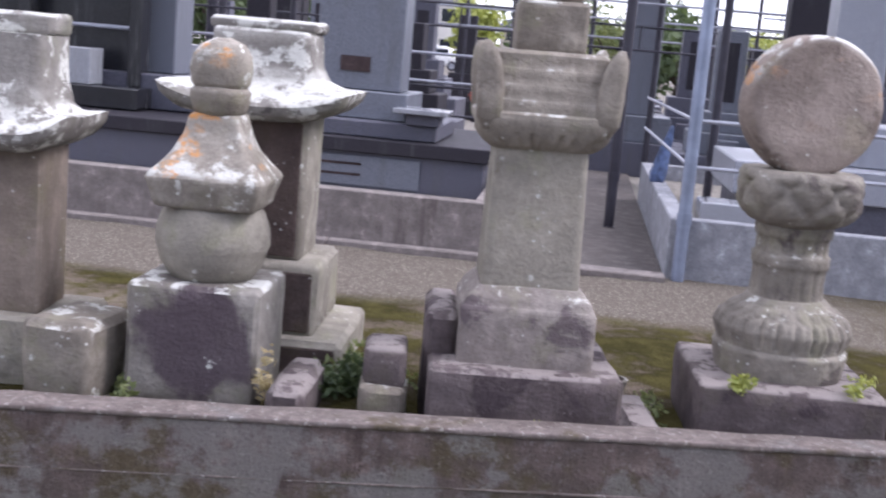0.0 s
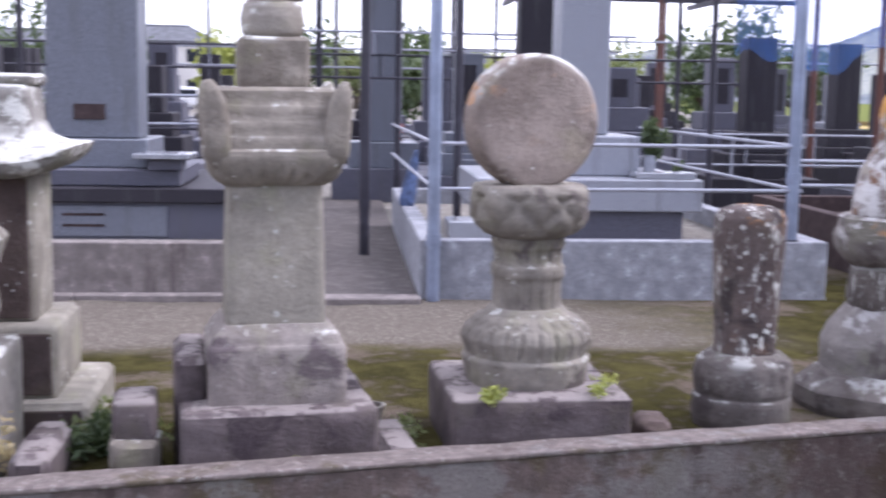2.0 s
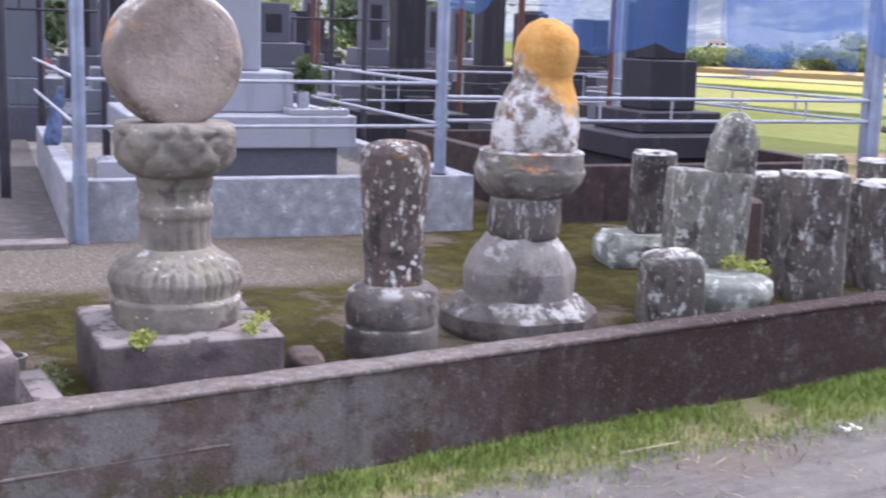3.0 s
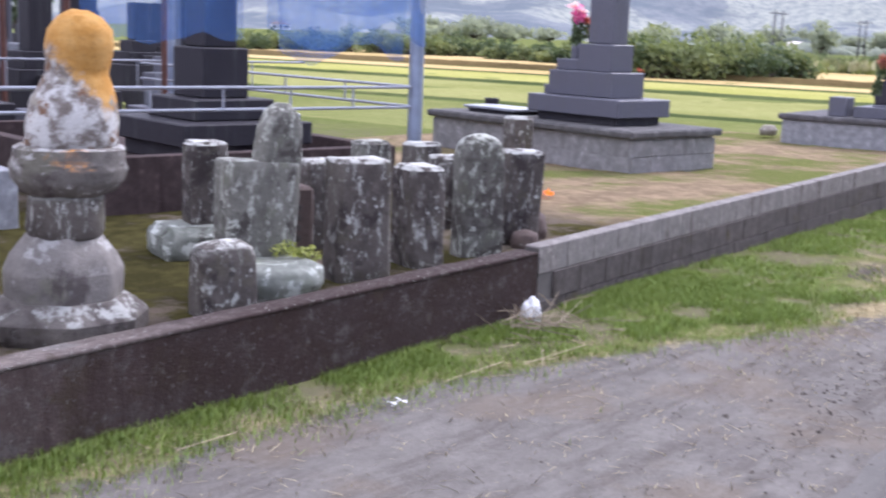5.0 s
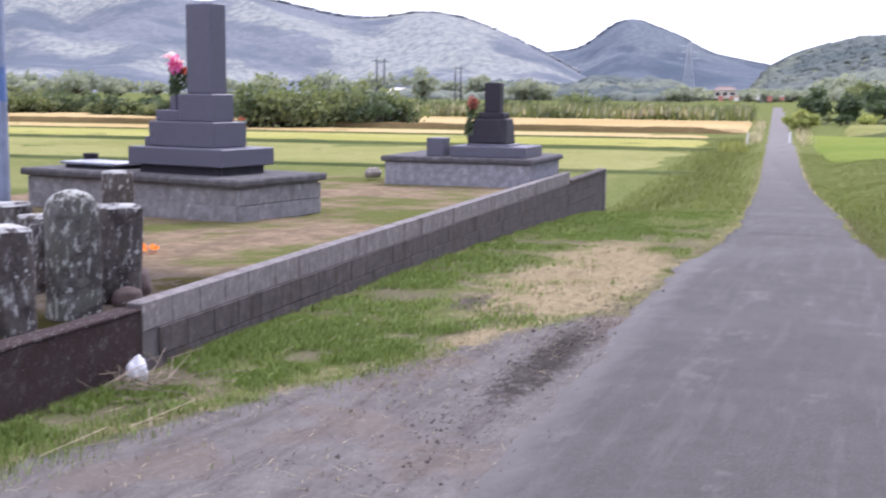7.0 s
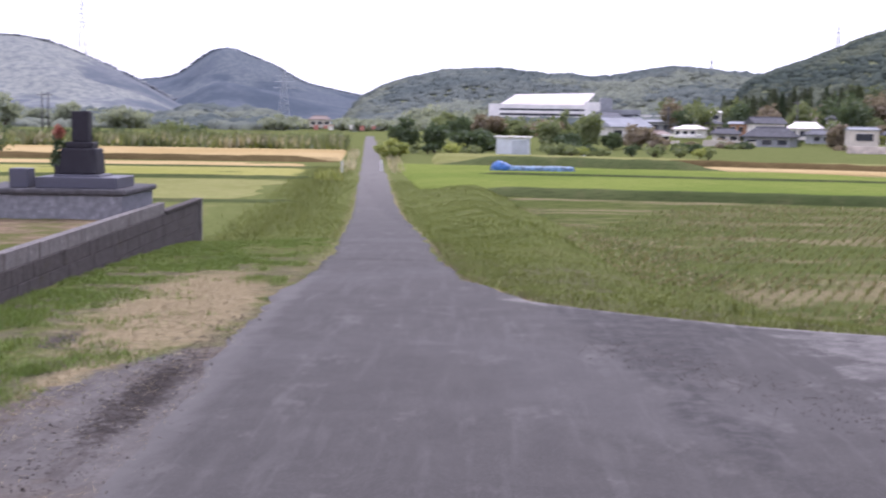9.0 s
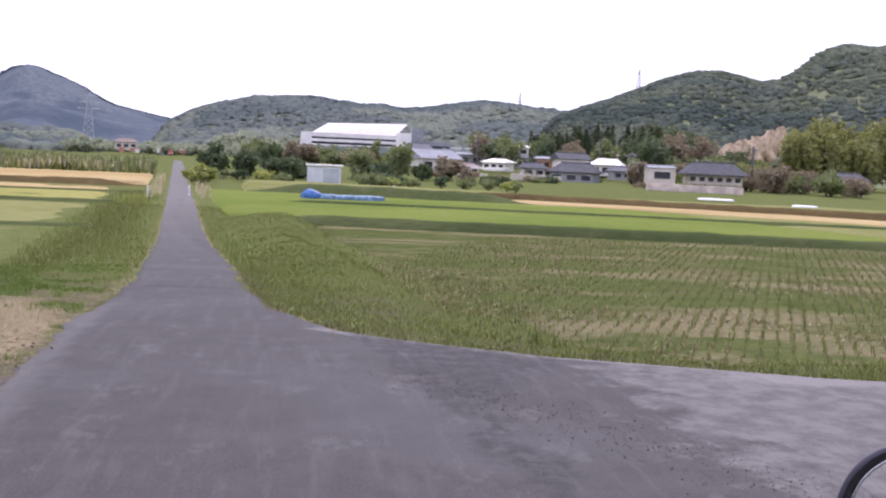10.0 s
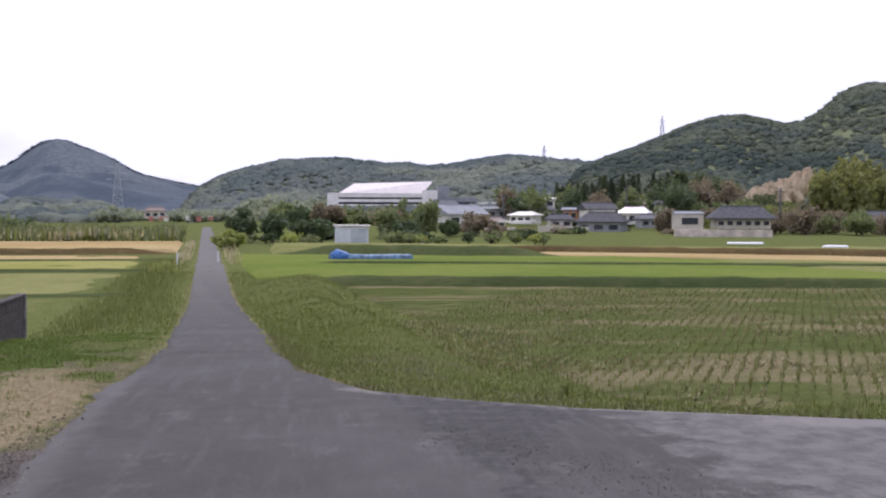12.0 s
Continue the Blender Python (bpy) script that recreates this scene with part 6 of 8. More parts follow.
for y in (2.28, 3.22):
    single("stone_cup", loft([(0, 0.085, 0.085, 2), (0.10, 0.09, 0.09, 2), (0.12, 0.10, 0.10, 2), (0.15, 0.10, 0.10, 2), (0.152, 0.07, 0.07, 2), (0.1, 0.06, 0.06, 2)], 20), GRANITE_DARK, "round dark stone cup on the plinth", "cup", m=P @ pose(0.86, y, 0.793), group="stone cups", smooth=True, angle=40)
vase(P @ pose(0.69, 1.55, 0.790 + 0.74), GRANITE_BLUE, True, PINK, 0.40)
single("red_blossom", leaf_ball(26, (0.035, 0.035, 0.02), 0.02, (0, 0, 0.03)), RED, "small red blossom lying on the granite tier", "flower", m=P @ pose(0.95, 0.76, 0.790 + 0.61))
single("orange_blossoms", leaf_ball(60, (0.13, 0.09, 0.02), 0.035), ORANGE, "fallen orange blossoms on the soil", "flowers", m=pose(9.75, 6.05, 0.335))

# ---- low grave at the end of the block wall ----
F = pose(18.30, 4.88, 0, 0, 0, 1.0)
t = thing("plinth", F, "low grey rendered grave plinth with dark kerb", "plinth")
part("plinth_wall", box(0.02, 1.86, 0.02, 2.40, -0.6, 0.65, 0.01), concrete("rendered_plinth", (0.25, 0.25, 0.27), (0.17, 0.165, 0.175), run=0.25), t)
part("kerb", block(1.94, 2.50, 0.085, 0.652, 0.94, 1.21, amp=0.006, bevel=0.012, cuts=8), concrete("dark_kerb", (0.10, 0.095, 0.10), (0.06, 0.055, 0.055), run=0.3), t, "dark weathered kerb")
t = thing("granite_monument", F @ pose(0.78, 0.74, 0.735) @ Matrix.Scale(0.94, 4), "small dark granite grave on flat slabs", "grave")
part("flat_slab", box(-0.62, 0.5, -0.62, 0.68, 0, 0.18, 0.012), GRANITE_BLUE, t)
part("low_tier", box(-0.42, 0.3, -0.3, 0.45, 0.152, 0.21, 0.01), GRANITE_BLUE, t)
part("pedestal", block(0.52, 0.62, 0.42, 0.212, 0, 0.1, amp=0.003, bevel=0.012, cuts=2, top=0.9), GRANITE_DARK, t)
part("collar", block(0.36, 0.44, 0.10, 0.634, 0, 0.1, amp=0.002, cuts=2), GRANITE_DARK, t)
part("upright_stone", block(0.26, 0.27, 0.50, 0.736, 0, 0.1, amp=0.001, bevel=0.008, cuts=2), GRANITE_DARK, t)
single("incense_box", box(-0.17, 0.17, -0.14, 0.14, 0, 0.29, 0.012), GRANITE_BLUE, "square granite incense box on the low grave", "incense box", m=F @ pose(0.35, 1.62, 0.737))
vase(F @ pose(0.62, 1.16, 0.735 + 0.17), GRANITE_DARK, True, DULL_RED, 0.55)
single("loose_stone", loft([(0, 0.14, 0.11, 2.6), (0.08, 0.17, 0.13, 2.6), (0.16, 0.10, 0.08, 2.2)], 20, None, 0.015, 8), GREY_STONE, "loose pale stone beside the low grave", "stone", m=pose(18.9, 7.75, 0.34), smooth=True, group="loose stones")

# ---- fields ----
ROAD_TURN = math.degrees(math.atan(0.0865))
LANE = pose(18, 0.9, 0, 0, 0, ROAD_TURN)  # along the lane: x ahead, y to its left

def stubble_material():
    """Mown paddy: green regrowth, streaky patches of dry straw."""
    k = Nodes("stubble_field", 1.0, 0.0)
    v = k.geo.outputs["Position"]
    mid, fine = k.noise(v, 1.1, 6, 0.65), k.noise(v, 14, 5, 0.7)
    near = k.ramp(k.sep(v)[0], 34, 20)
    tan = k.ramp(k.math("ADD", k.noise(k.scaled(v, (0.34, 0.10, 1)), 1.0, 8, 0.72), k.math("MULTIPLY", near, 0.09)), 0.50, 0.62)
    col = k.mix(k.ramp(mid, 0.3, 0.7), (0.070, 0.088, 0.028), (0.112, 0.128, 0.042))
    col = k.mix(k.math("MULTIPLY", tan, k.ramp(fine, 0.34, 0.60)), col, (0.255, 0.205, 0.125))
    col = k.mix(k.math("MULTIPLY", k.ramp(k.noise(v, 2.4, 6, 0.7), 0.58, 0.68), 0.5), col, (0.055, 0.055, 0.028))
    k.bump(fine, 0.4, 0.03)
    return k.done(col)


STUBBLE = stubble_material()
GREEN = paddy("green_paddy", (0.148, 0.196, 0.044), (0.190, 0.230, 0.056), (0.235, 0.250, 0.080), rows=(1, 0.2))
GREEN_DULL = paddy("dull_green_paddy", (0.195, 0.205, 0.07), (0.255, 0.255, 0.10), (0.32, 0.295, 0.14), rows=(1, 0.2))
GREEN_NEAR = paddy("rough_green_paddy", (0.145, 0.16, 0.055), (0.185, 0.195, 0.075), (0.23, 0.22, 0.10), rows=(1, 0.2))
YELLOWING = paddy("yellowing_paddy", (0.28, 0.28, 0.08), (0.34, 0.325, 0.11), (0.40, 0.365, 0.15), rows=(1, 0.2))
RIPE = paddy("ripe_tan_field", (0.42, 0.31, 0.14), (0.50, 0.38, 0.19), (0.36, 0.27, 0.12), rows=(1, 0.3))
BERM = paddy("grassy_bank", (0.07, 0.09, 0.035), (0.105, 0.125, 0.05), (0.15, 0.14, 0.07))
BERM_DRY = paddy("dry_bank", (0.10, 0.075, 0.035), (0.15, 0.11, 0.05), (0.20, 0.15, 0.07))


def field(corners, z, mat, label, n=(24, 24)):
    """A field with a slightly uneven top; corners go round."""
    a, b, c, d = [Vector((*q, 0)) for q in corners]
    verts = []
    for i in range(n[0] + 1):
        for j in range(n[1] + 1):
            p = a.lerp(b, i / n[0]).lerp(d.lerp(c, i / n[0]), j / n[1])
            rim = i in (0, n[0]) or j in (0, n[1])
            verts.append((p.x, p.y, z + 0.04 * nz(p.x, p.y, 0.3) - (0.06 if rim else 0)))
    k = n[1] + 1
    faces = [(i * k + j, (i + 1) * k + j, (i + 1) * k + j + 1, i * k + j + 1) for i in range(n[0]) for j in range(n[1])]
    # sloping rim down to the land below
    rim_ids = [i * k for i in range(n[0])] + [n[0] * k + j for j in range(n[1])] + [i * k + n[1] for i in range(n[0], 0, -1)] + [j for j in range(n[1], 0, -1)]
    mid = (a + b + c + d) / 4
    low = len(verts)
    for q in rim_ids:
        out = (Vector(verts[q]) - mid).to_2d().normalized() * 1.1
        verts.append((verts[q][0] + out.x, verts[q][1] + out.y, verts[q][2] - 0.75))
    m = len(rim_ids)
    faces += [(rim_ids[i], low + i, low + (i + 1) % m, rim_ids[(i + 1) % m]) for i in range(m)]
    return tagged(new("field", from_lists("field", verts, faces, mat, True)), label, "field", "fields", "structure")


def lane(s, d):
    p = LANE @ Vector((s, d, 0))
    return (p.x, p.y)


def berm(p, q, width, h, z, mat=None, label="grassy bank between paddies"):
    p, q = Vector((*p, 0)), Vector((*q, 0))
    side = (q - p).normalized().cross(Vector((0, 0, 1)))
    n = max(8, int((q - p).length / 1.2))
    prof = ((-1.0, -0.15), (-0.55, 0.7), (-0.2, 1.0), (0.25, 0.95), (0.6, 0.6), (1.0, -0.15))
    verts, faces = [], []
    for i in range(n + 1):
        c = p.lerp(q, i / n)
        for o, k in prof:
            w = c + side * (o * width / 2 * (1 + 0.15 * noise.noise(c * 0.25)))
            end = smooth01(min(i, n - i) * (q - p).length / n, -0.3, 1.6 * width)
            verts.append((w.x, w.y, z + h * k * end * (1 + 0.20 * noise.noise(Vector((c.x * 0.9, c.y * 0.9, o)))) - 0.03))
    k = len(prof)
    faces = [(i * k + j, i * k + j + 1, (i + 1) * k + j + 1, (i + 1) * k + j) for i in range(n) for j in range(k - 1)]
    return tagged(new("field_bank", from_lists("field_bank", verts, faces, mat or BERM, True)), label, "bank", "field banks", "structure")


ZR, ZL = FIELD_Z - 0.12, FIELD_Z + 0.0
field(((17.2, -7.2), (60, -1.4), (54, -45), (13.5, -60)), ZR, STUBBLE, "mown paddy with rows of stubble", (40, 40))
berm((62.0, 0.6), (53, -52), 1.5, 0.42, ZR)
field(((62.5, 2.2), (96, 5.6), (89, -26), (57, -34)), ZR + 0.35, GREEN, "bright green paddy")
field(((57, -34), (89, -26), (80, -60), (51, -62)), ZR + 0.35, GREEN_DULL, "green paddy")
berm((78, -0.5), (70, -45), 0.9, 0.16, ZR + 0.35)
berm((98, 2.2), (91, -19), 3.0, 0.75, ZR + 0.3)
field(((91.5, -19), (104, -16), (72, -60), (60, -62)), ZR + 0.42, RIPE, "strip of ripe tan rice")
berm((100, -14), (80, -62), 1.6, 0.5, ZR + 0.4, BERM_DRY)
field(((99.5, 2.4), (126, 3.5), (118, -22), (100, -16)), ZR + 0.5, GREEN_DULL, "rough green plot by the shed")
field(((104, -16), (156, -32), (140, -90), (82, -64)), ZR - 0.06, GREEN_DULL, "rough green slope before the houses")
for (s0, s1, mat, label) in ((12, 33, GREEN_NEAR, "dull green paddy beside the lane"), (34, 54, GREEN_DULL, "green paddy beside the lane"), (55, 71, YELLOWING, "yellowish green paddy"), (72, 82, RIPE, "ripe tan rice strip"), (88, 118, RIPE, "ripe tan rice field")):
    field((lane(s0, 3.0 if s0 > 20 else 7.5), lane(s1, 3.0), lane(s1 * 1.02, 130), lane(s0, 130)), ZL + (0.3 if s0 > 80 else 0.0), mat, label, (14, 40))
for s, w, h, mat in ((33.5, 0.8, 0.14, None), (54.5, 1.0, 0.20, None), (71.5, 0.6, 0.12, None), (85, 2.6, 0.50, BERM_DRY)):
    berm(lane(s, 2.6), lane(s, 128), w, h, ZL, mat)


# ---- plants ----
def tree(x, y, z, h, w, mat, label, leaves=1500, size=0.3, name="tree", seed=1, trunk=0.3, lumps=9, cat="tree", group="trees"):
    t = thing(name, pose(x, y, z), label, cat, group)
    rng = random.Random(seed)
    bm = tube((0, 0, -0.3), (0.05 * w, 0, h * max(trunk, 0.25)), 0.05 * w, 8, None, 0.035 * w)
    for i in range(5):
        a = i * 1.3 + rng.random()
        tube((0.05 * w, 0, h * trunk * 0.8), (0.28 * w * math.cos(a), 0.28 * w * math.sin(a), h * (trunk + 0.3)), 0.025 * w, 6, bm, 0.01 * w)
    part("trunk", bm, BARK, t, "", True)
    me = leaf_ball(leaves, (w * 0.42, w * 0.42, h * (1 - trunk) * 0.47), size, (0, 0, h * (trunk + (1 - trunk) * 0.43)), lumps + 6, seed)
    part("crown", me, mat, t)
    return t


def cedar(x, y, z, h, w, mat, seed):
    t = thing("cedar", pose(x, y, z), "dark upright cedar in a row", "tree", "cedars")
    part("trunk", tube((0, 0, 0), (0, 0, h * 0.9), 0.25, 6, None, 0.05), BARK, t)
    rng = np.random.default_rng(seed)
    n = 420
    f = rng.uniform(0.05, 1, n) ** 0.8
    r = w * 0.5 * (1.02 - f) * rng.uniform(0.5, 1.1, n)
    a = rng.uniform(0, 6.283, n)
    p = np.stack([r * np.cos(a), r * np.sin(a), f * h], 1)
    d = np.stack([np.cos(a), np.sin(a), -0.5 + 0 * a], 1) * (0.16 * w)
    s = np.stack([-np.sin(a), np.cos(a), 0 * a], 1) * (0.10 * w)
    q = np.stack([p - d * 0.3, p + s, p + d, p - s], 1).reshape(-1, 3)
    me = bpy.data.meshes.new("crown")
    me.from_pydata(q.tolist(), [], [(4 * i, 4 * i + 1, 4 * i + 2, 4 * i + 3) for i in range(n)])
    part("crown", me, mat, t)
    return t


def polar(az, d):
    return d * math.cos(radians(az)) + 0.4, d * math.sin(radians(az)) - 0.35


rng = random.Random(11)
LEAF_BAMBOO = foliage("bamboo_leaves", (0.12, 0.13, 0.045), (0.21, 0.21, 0.075))
# dark round trees and garden shrubs by the shed
for az, d, h, w, mat in ((3.4, 138, 3.5, 3.8, LEAF_DARK), (1.9, 140, 3.3, 4.2, LEAF_DARK), (0.2, 134, 2.8, 4.6, LEAF_DARK), (-0.6, 146, 2.6, 3.8, LEAF_DARK),
                         (3.9, 112, 1.5, 2.2, LEAF_BRIGHT), (-3.4, 150, 3.7, 3.8, LEAF_MID), (-4.3, 142, 2.6, 3.2, LEAF_DARK), (-5.3, 150, 4.2, 3.8, LEAF_MID), (-6.4, 156, 2.2, 3.0, LEAF_DARK), (-7.6, 160, 3.2, 4.0, LEAF_BROWN), (-8.5, 158, 1.6, 3.0, LEAF_BROWN), (-9.6, 150, 1.2, 3.0, LEAF_DARK)):
    tree(*polar(az, d), ZR + 0.35, h, w, mat, {LEAF_DARK: "dense dark round tree by the paddies", LEAF_MID: "leafy green garden tree by the paddies", LEAF_BROWN: "thin brownish garden tree by the houses", LEAF_BRIGHT: "bright yellow-green bush at the lane"}[mat], 1100, 0.33, seed=int(az * 10 + 500), trunk=0.12)
for i in range(26):
    az = rng.uniform(-11, 3.5)
    if -3.2 < az < -0.6:
        az -= 3.0
    tree(*polar(az, rng.uniform(122, 135)), ZR + 0.42, rng.uniform(0.7, 1.5), rng.uniform(1.5, 3.0), rng.choice([LEAF_MID, LEAF_DARK, LEAF_BRIGHT, LEAF_MID]), "low garden shrub by the paddies", 260, 0.2, "shrub", i + 900, 0.05, 5, "shrub", "garden shrubs")
for i in range(30):
    az = 1.8 - 9.0 * (i + rng.random()) / 30
    mat = rng.choice([LEAF_MID, LEAF_DARK, LEAF_BROWN, LEAF_MID])
    tree(*polar(az, rng.uniform(235, 330)), -1.0, rng.uniform(3.0, 5.0), rng.uniform(4.0, 7.0), mat, "brownish tree below the big building" if mat == LEAF_BROWN else "leafy tree below the big building", 560, 0.5, seed=i + 1700, trunk=0.12)
# trees close to the house on the retaining wall
for az, d, h, w, mat, lab in ((-22.6, 176, 3.6, 4.6, LEAF_BROWN, "brownish thin tree beside the tiled house"), (-23.6, 182, 3.0, 4.5, LEAF_BROWN, "brownish thin tree beside the tiled house"), (-20.2, 196, 4.2, 5.0, LEAF_MID, "yellow-green tree behind the tiled house"), (-18.9, 192, 3.6, 4.2, LEAF_BAMBOO, "olive tree behind the tiled house"), (-21.6, 200, 4.6, 5.0, LEAF_BAMBOO, "olive tree behind the tiled house"), (-16.4, 186, 3.2, 4.0, LEAF_BROWN, "brownish tree between the houses"), (-25.0, 176, 2.6, 5.0, LEAF_MID, "leafy tree at the hill's foot")):
    tree(*polar(az, d), FIELD_Z + 0.7, h, w, mat, lab, 900, 0.35, seed=int(-az * 10), trunk=0.12)
# trees round the houses on the right, bamboo, cedars
for i in range(44):
    az = -12 - 14.5 * rng.random()
    d = rng.uniform(235, 300)
    mat = rng.choice([LEAF_DARK, LEAF_MID, LEAF_MID, LEAF_BROWN])
    if -21.5 < az < -16.0:
        d = rng.uniform(215, 270)
    tree(*polar(az, d), FIELD_Z + 0.8, rng.uniform(3.0, 5.0) + (1.5 if az < -23 else -0.5 if az < -19.6 else 0), rng.uniform(4, 7), mat, "leafy tree among the village houses" if mat != LEAF_BROWN else "brownish bare-looking tree among the houses", 700, 0.55, seed=i + 40, trunk=0.12)
for i in range(34):
    az = -23.0 - 4.2 * rng.random()
    d = rng.uniform(225, 262)
    tree(*polar(az, d), FIELD_Z + 1 + (d - 225) * 0.10, rng.uniform(7.5, 11.5), rng.uniform(4, 5.5), LEAF_BAMBOO, "tall yellow-green bamboo clump", 800, 0.5, "bamboo", i + 140, 0.2, 8, "bamboo", "bamboo grove")
LEAF_CEDAR = foliage("cedar_needles", (0.070, 0.088, 0.048), (0.120, 0.138, 0.070))
for a0, a1, d0, z, h, n in ((-11.3, -13.3, 330, 1.6, 9.0, 16), (-13.3, -15.2, 342, 3.0, 10.0, 16), (-15.5, -17.1, 302, 2.4, 9.4, 12)):
    for i in range(n):
        az = a0 + (a1 - a0) * (i + 0.9 * rng.random()) / n
        cedar(*polar(az, d0 + 26 * rng.random()), z, h * rng.uniform(0.68, 1.05), rng.uniform(3.0, 4.6), LEAF_CEDAR if rng.random() < 0.7 else LEAF_DARK, i + int(-10 * a0))
for i in range(40):
    az = rng.uniform(-22.6, -16.6) if i < 26 else rng.uniform(-16.6, -9)
    d = rng.uniform(250, 300)
    mat = rng.choice([LEAF_DARK, LEAF_CEDAR, LEAF_BROWN, LEAF_MID, LEAF_BROWN])
    tree(*polar(az, d), -0.8 + (d - 240) * (0.13 if i < 26 and az > -19.6 else 0.05), rng.uniform(4.0, 7.5) * (0.6 if az < -19.6 else 1.0), rng.uniform(4.5, 7.5), mat, "brownish half-bare tree on the lower slope" if mat == LEAF_BROWN else "leafy tree on the lower slope", 620, 0.5, seed=i + 1500, trunk=0.12)
for i in range(16):
    az = -21.2 - 5.4 * (i + rng.random()) / 16
    tree(*polar(az, rng.uniform(176, 198)), FIELD_Z + 0.4, rng.uniform(2.0, 3.8), rng.uniform(3.0, 4.8), rng.choice([LEAF_BROWN, LEAF_BROWN, LEAF_MID]), "thin brownish tree at the hill's foot", 420, 0.3, seed=i + 1600, trunk=0.15)
# leaf colour paled by the haze that is mixed into it
LEAF_FAR = foliage("hazed_leaves", (0.17, 0.19, 0.155), (0.25, 0.265, 0.20), 0.9, 0.4)
# wood edge at the foot of the hills
for i in range(150):
    az = rng.choice([rng.uniform(-0.2, 2.5), rng.uniform(-27, -10), rng.uniform(13, 40), rng.uniform(-9, 0), rng.uniform(3, 12)])
    low = 3 < az < 12
    d = rng.uniform(380, 520) + (260 if -9.9 < az < 0 else 0)
    tree(*polar(az, d), -1, rng.uniform(4.5, 8.5) * (0.5 if low else 1), rng.uniform(9, 15), LEAF_FAR, "broad-leaved tree at the wood's edge", 420, 1.1, seed=i + 300, trunk=0.1)
# hedges and tall grass on the left
for az0, az1, d0, d1, h, n in ((22.0, 29.2, 112, 106, 3.4, 26), (36.0, 40.5, 150, 150, 3.0, 14), (29.4, 36, 128, 140, 2.4, 18), (12.6, 14.6, 150, 152, 2.8, 7), (40.5, 52, 150, 150, 3.0, 22), (15.0, 22.0, 150, 152, 1.9, 24)):
    for i in range(n):
        f = (i + rng.random()) / n
        az, d = az0 + (az1 - az0) * f, d0 + (d1 - d0) * f + rng.uniform(-2, 4)
        tree(*polar(az, d), FIELD_Z, h * rng.uniform(0.75, 1.2), h * rng.uniform(1.1, 1.7), rng.choice([LEAF_MID, LEAF_DARK, LEAF_DARK, LEAF_MID]), "bushy green shrub in the hedge across the fields", 420, 0.28, "bush", i + int(az0 * 10), 0.03, 6, "bush", "field hedge")


def blades(points, h, w, mat, label, seed, lean=0.35, name="tall_grass", cat="grass", per=1, h_vary=0.5):
    """Grass: a bent pointed blade of two faces at each point."""
    g = np.random.default_rng(seed)
    p = np.repeat(np.array(points), per, 0)
    n = len(p)
    p[:, :2] += g.normal(0, w * 2, (n, 2)) if per > 1 else 0
    a = g.uniform(0, 6.283, n)
    side = np.stack([np.cos(a), np.sin(a), 0 * a], 1) * w
    fall = np.stack([-np.sin(a), np.cos(a), 0 * a], 1) * (g.normal(0, lean, n) * h)[:, None]
    up = np.zeros((n, 3))
    up[:, 2] = h * g.uniform(1 - h_vary, 1 + h_vary, n)
    q = np.stack([p - side, p + side, p + side * 0.6 + up * 0.6 + fall * 0.35, p - side * 0.6 + up * 0.6 + fall * 0.35, p + up + fall], 1).reshape(-1, 3)
    faces = []
    for i in range(n):
        b = 5 * i
        faces += [(b, b + 1, b + 2, b + 3), (b + 3, b + 2, b + 4)]
    me = bpy.data.meshes.new(name)
    me.from_pydata(q.tolist(), [], faces)
    me.materials.append(mat)
    me.polygons.foreach_set("use_smooth", [True] * len(me.polygons))
    up = g.normal(0, 0.28, (n, 1, 3)) + np.array([0, 0, 1.0])
    up = np.repeat(up / np.linalg.norm(up, axis=2)[:, :, None], 5, 1).reshape(-1, 3)
    me.normals_split_custom_set_from_vertices(up.tolist())
    return tagged(new(name, me), label, cat, kind="stuff")


g = np.random.default_rng(3)


def belt(n, s0, s1, d0, d1, z, keep=0.0):
    """Points for a ragged belt of growth: thinner towards its rims, in clumps."""
    out = []
    while len(out) < n:
        a, b = g.uniform(s0, s1), g.uniform(d0, d1)
        edge = min((a - s0) / (s1 - s0), (s1 - a) / (s1 - s0)) * 4 + 0.8 * nz(a, b, 0.35)
        if g.random() < min(1.0, edge + 0.3) and nz(a, b, 0.22, 3.0) > keep - 0.5 * g.random():
            out.append((*lane(a, b), z + 0.5 * nz(a, b, 0.3, 7.0) + g.uniform(-0.5, 0.05)))
    return out


blades(belt(12000, 119, 130, 2.6, 62, FIELD_Z, 0.1), 1.7, 0.07, LEAF_MID, "belt of tall green field grass", 1)
blades(belt(6000, 118, 130, 2.6, 62, FIELD_Z, 0.2), 1.5, 0.07, LEAF_BRIGHT, "yellow-green stems in the tall field grass", 3)
blades(belt(3200, 118, 128, 3.0, 62, FIELD_Z + 0.9, 0.3), 0.75, 0.09, PLUME, "pale seed plumes over the tall grass", 2)
blades([(*lane(53 + g.normal(0, 0.7), 2.6 + g.normal(0, 0.35)), FIELD_Z) for _ in range(420)], 0.5, 0.03, LEAF_BRIGHT, "tuft of tall grass beside the lane", 4)
blades(belt(700, 62, 120, -2.3, -1.2, FIELD_Z + 0.1), 0.4, 0.03, PLUME, "dry grass edging the lane", 5)
blades(belt(700, 62, 120, 1.2, 2.3, FIELD_Z + 0.05), 0.4, 0.03, PLUME, "dry grass edging the lane", 6)


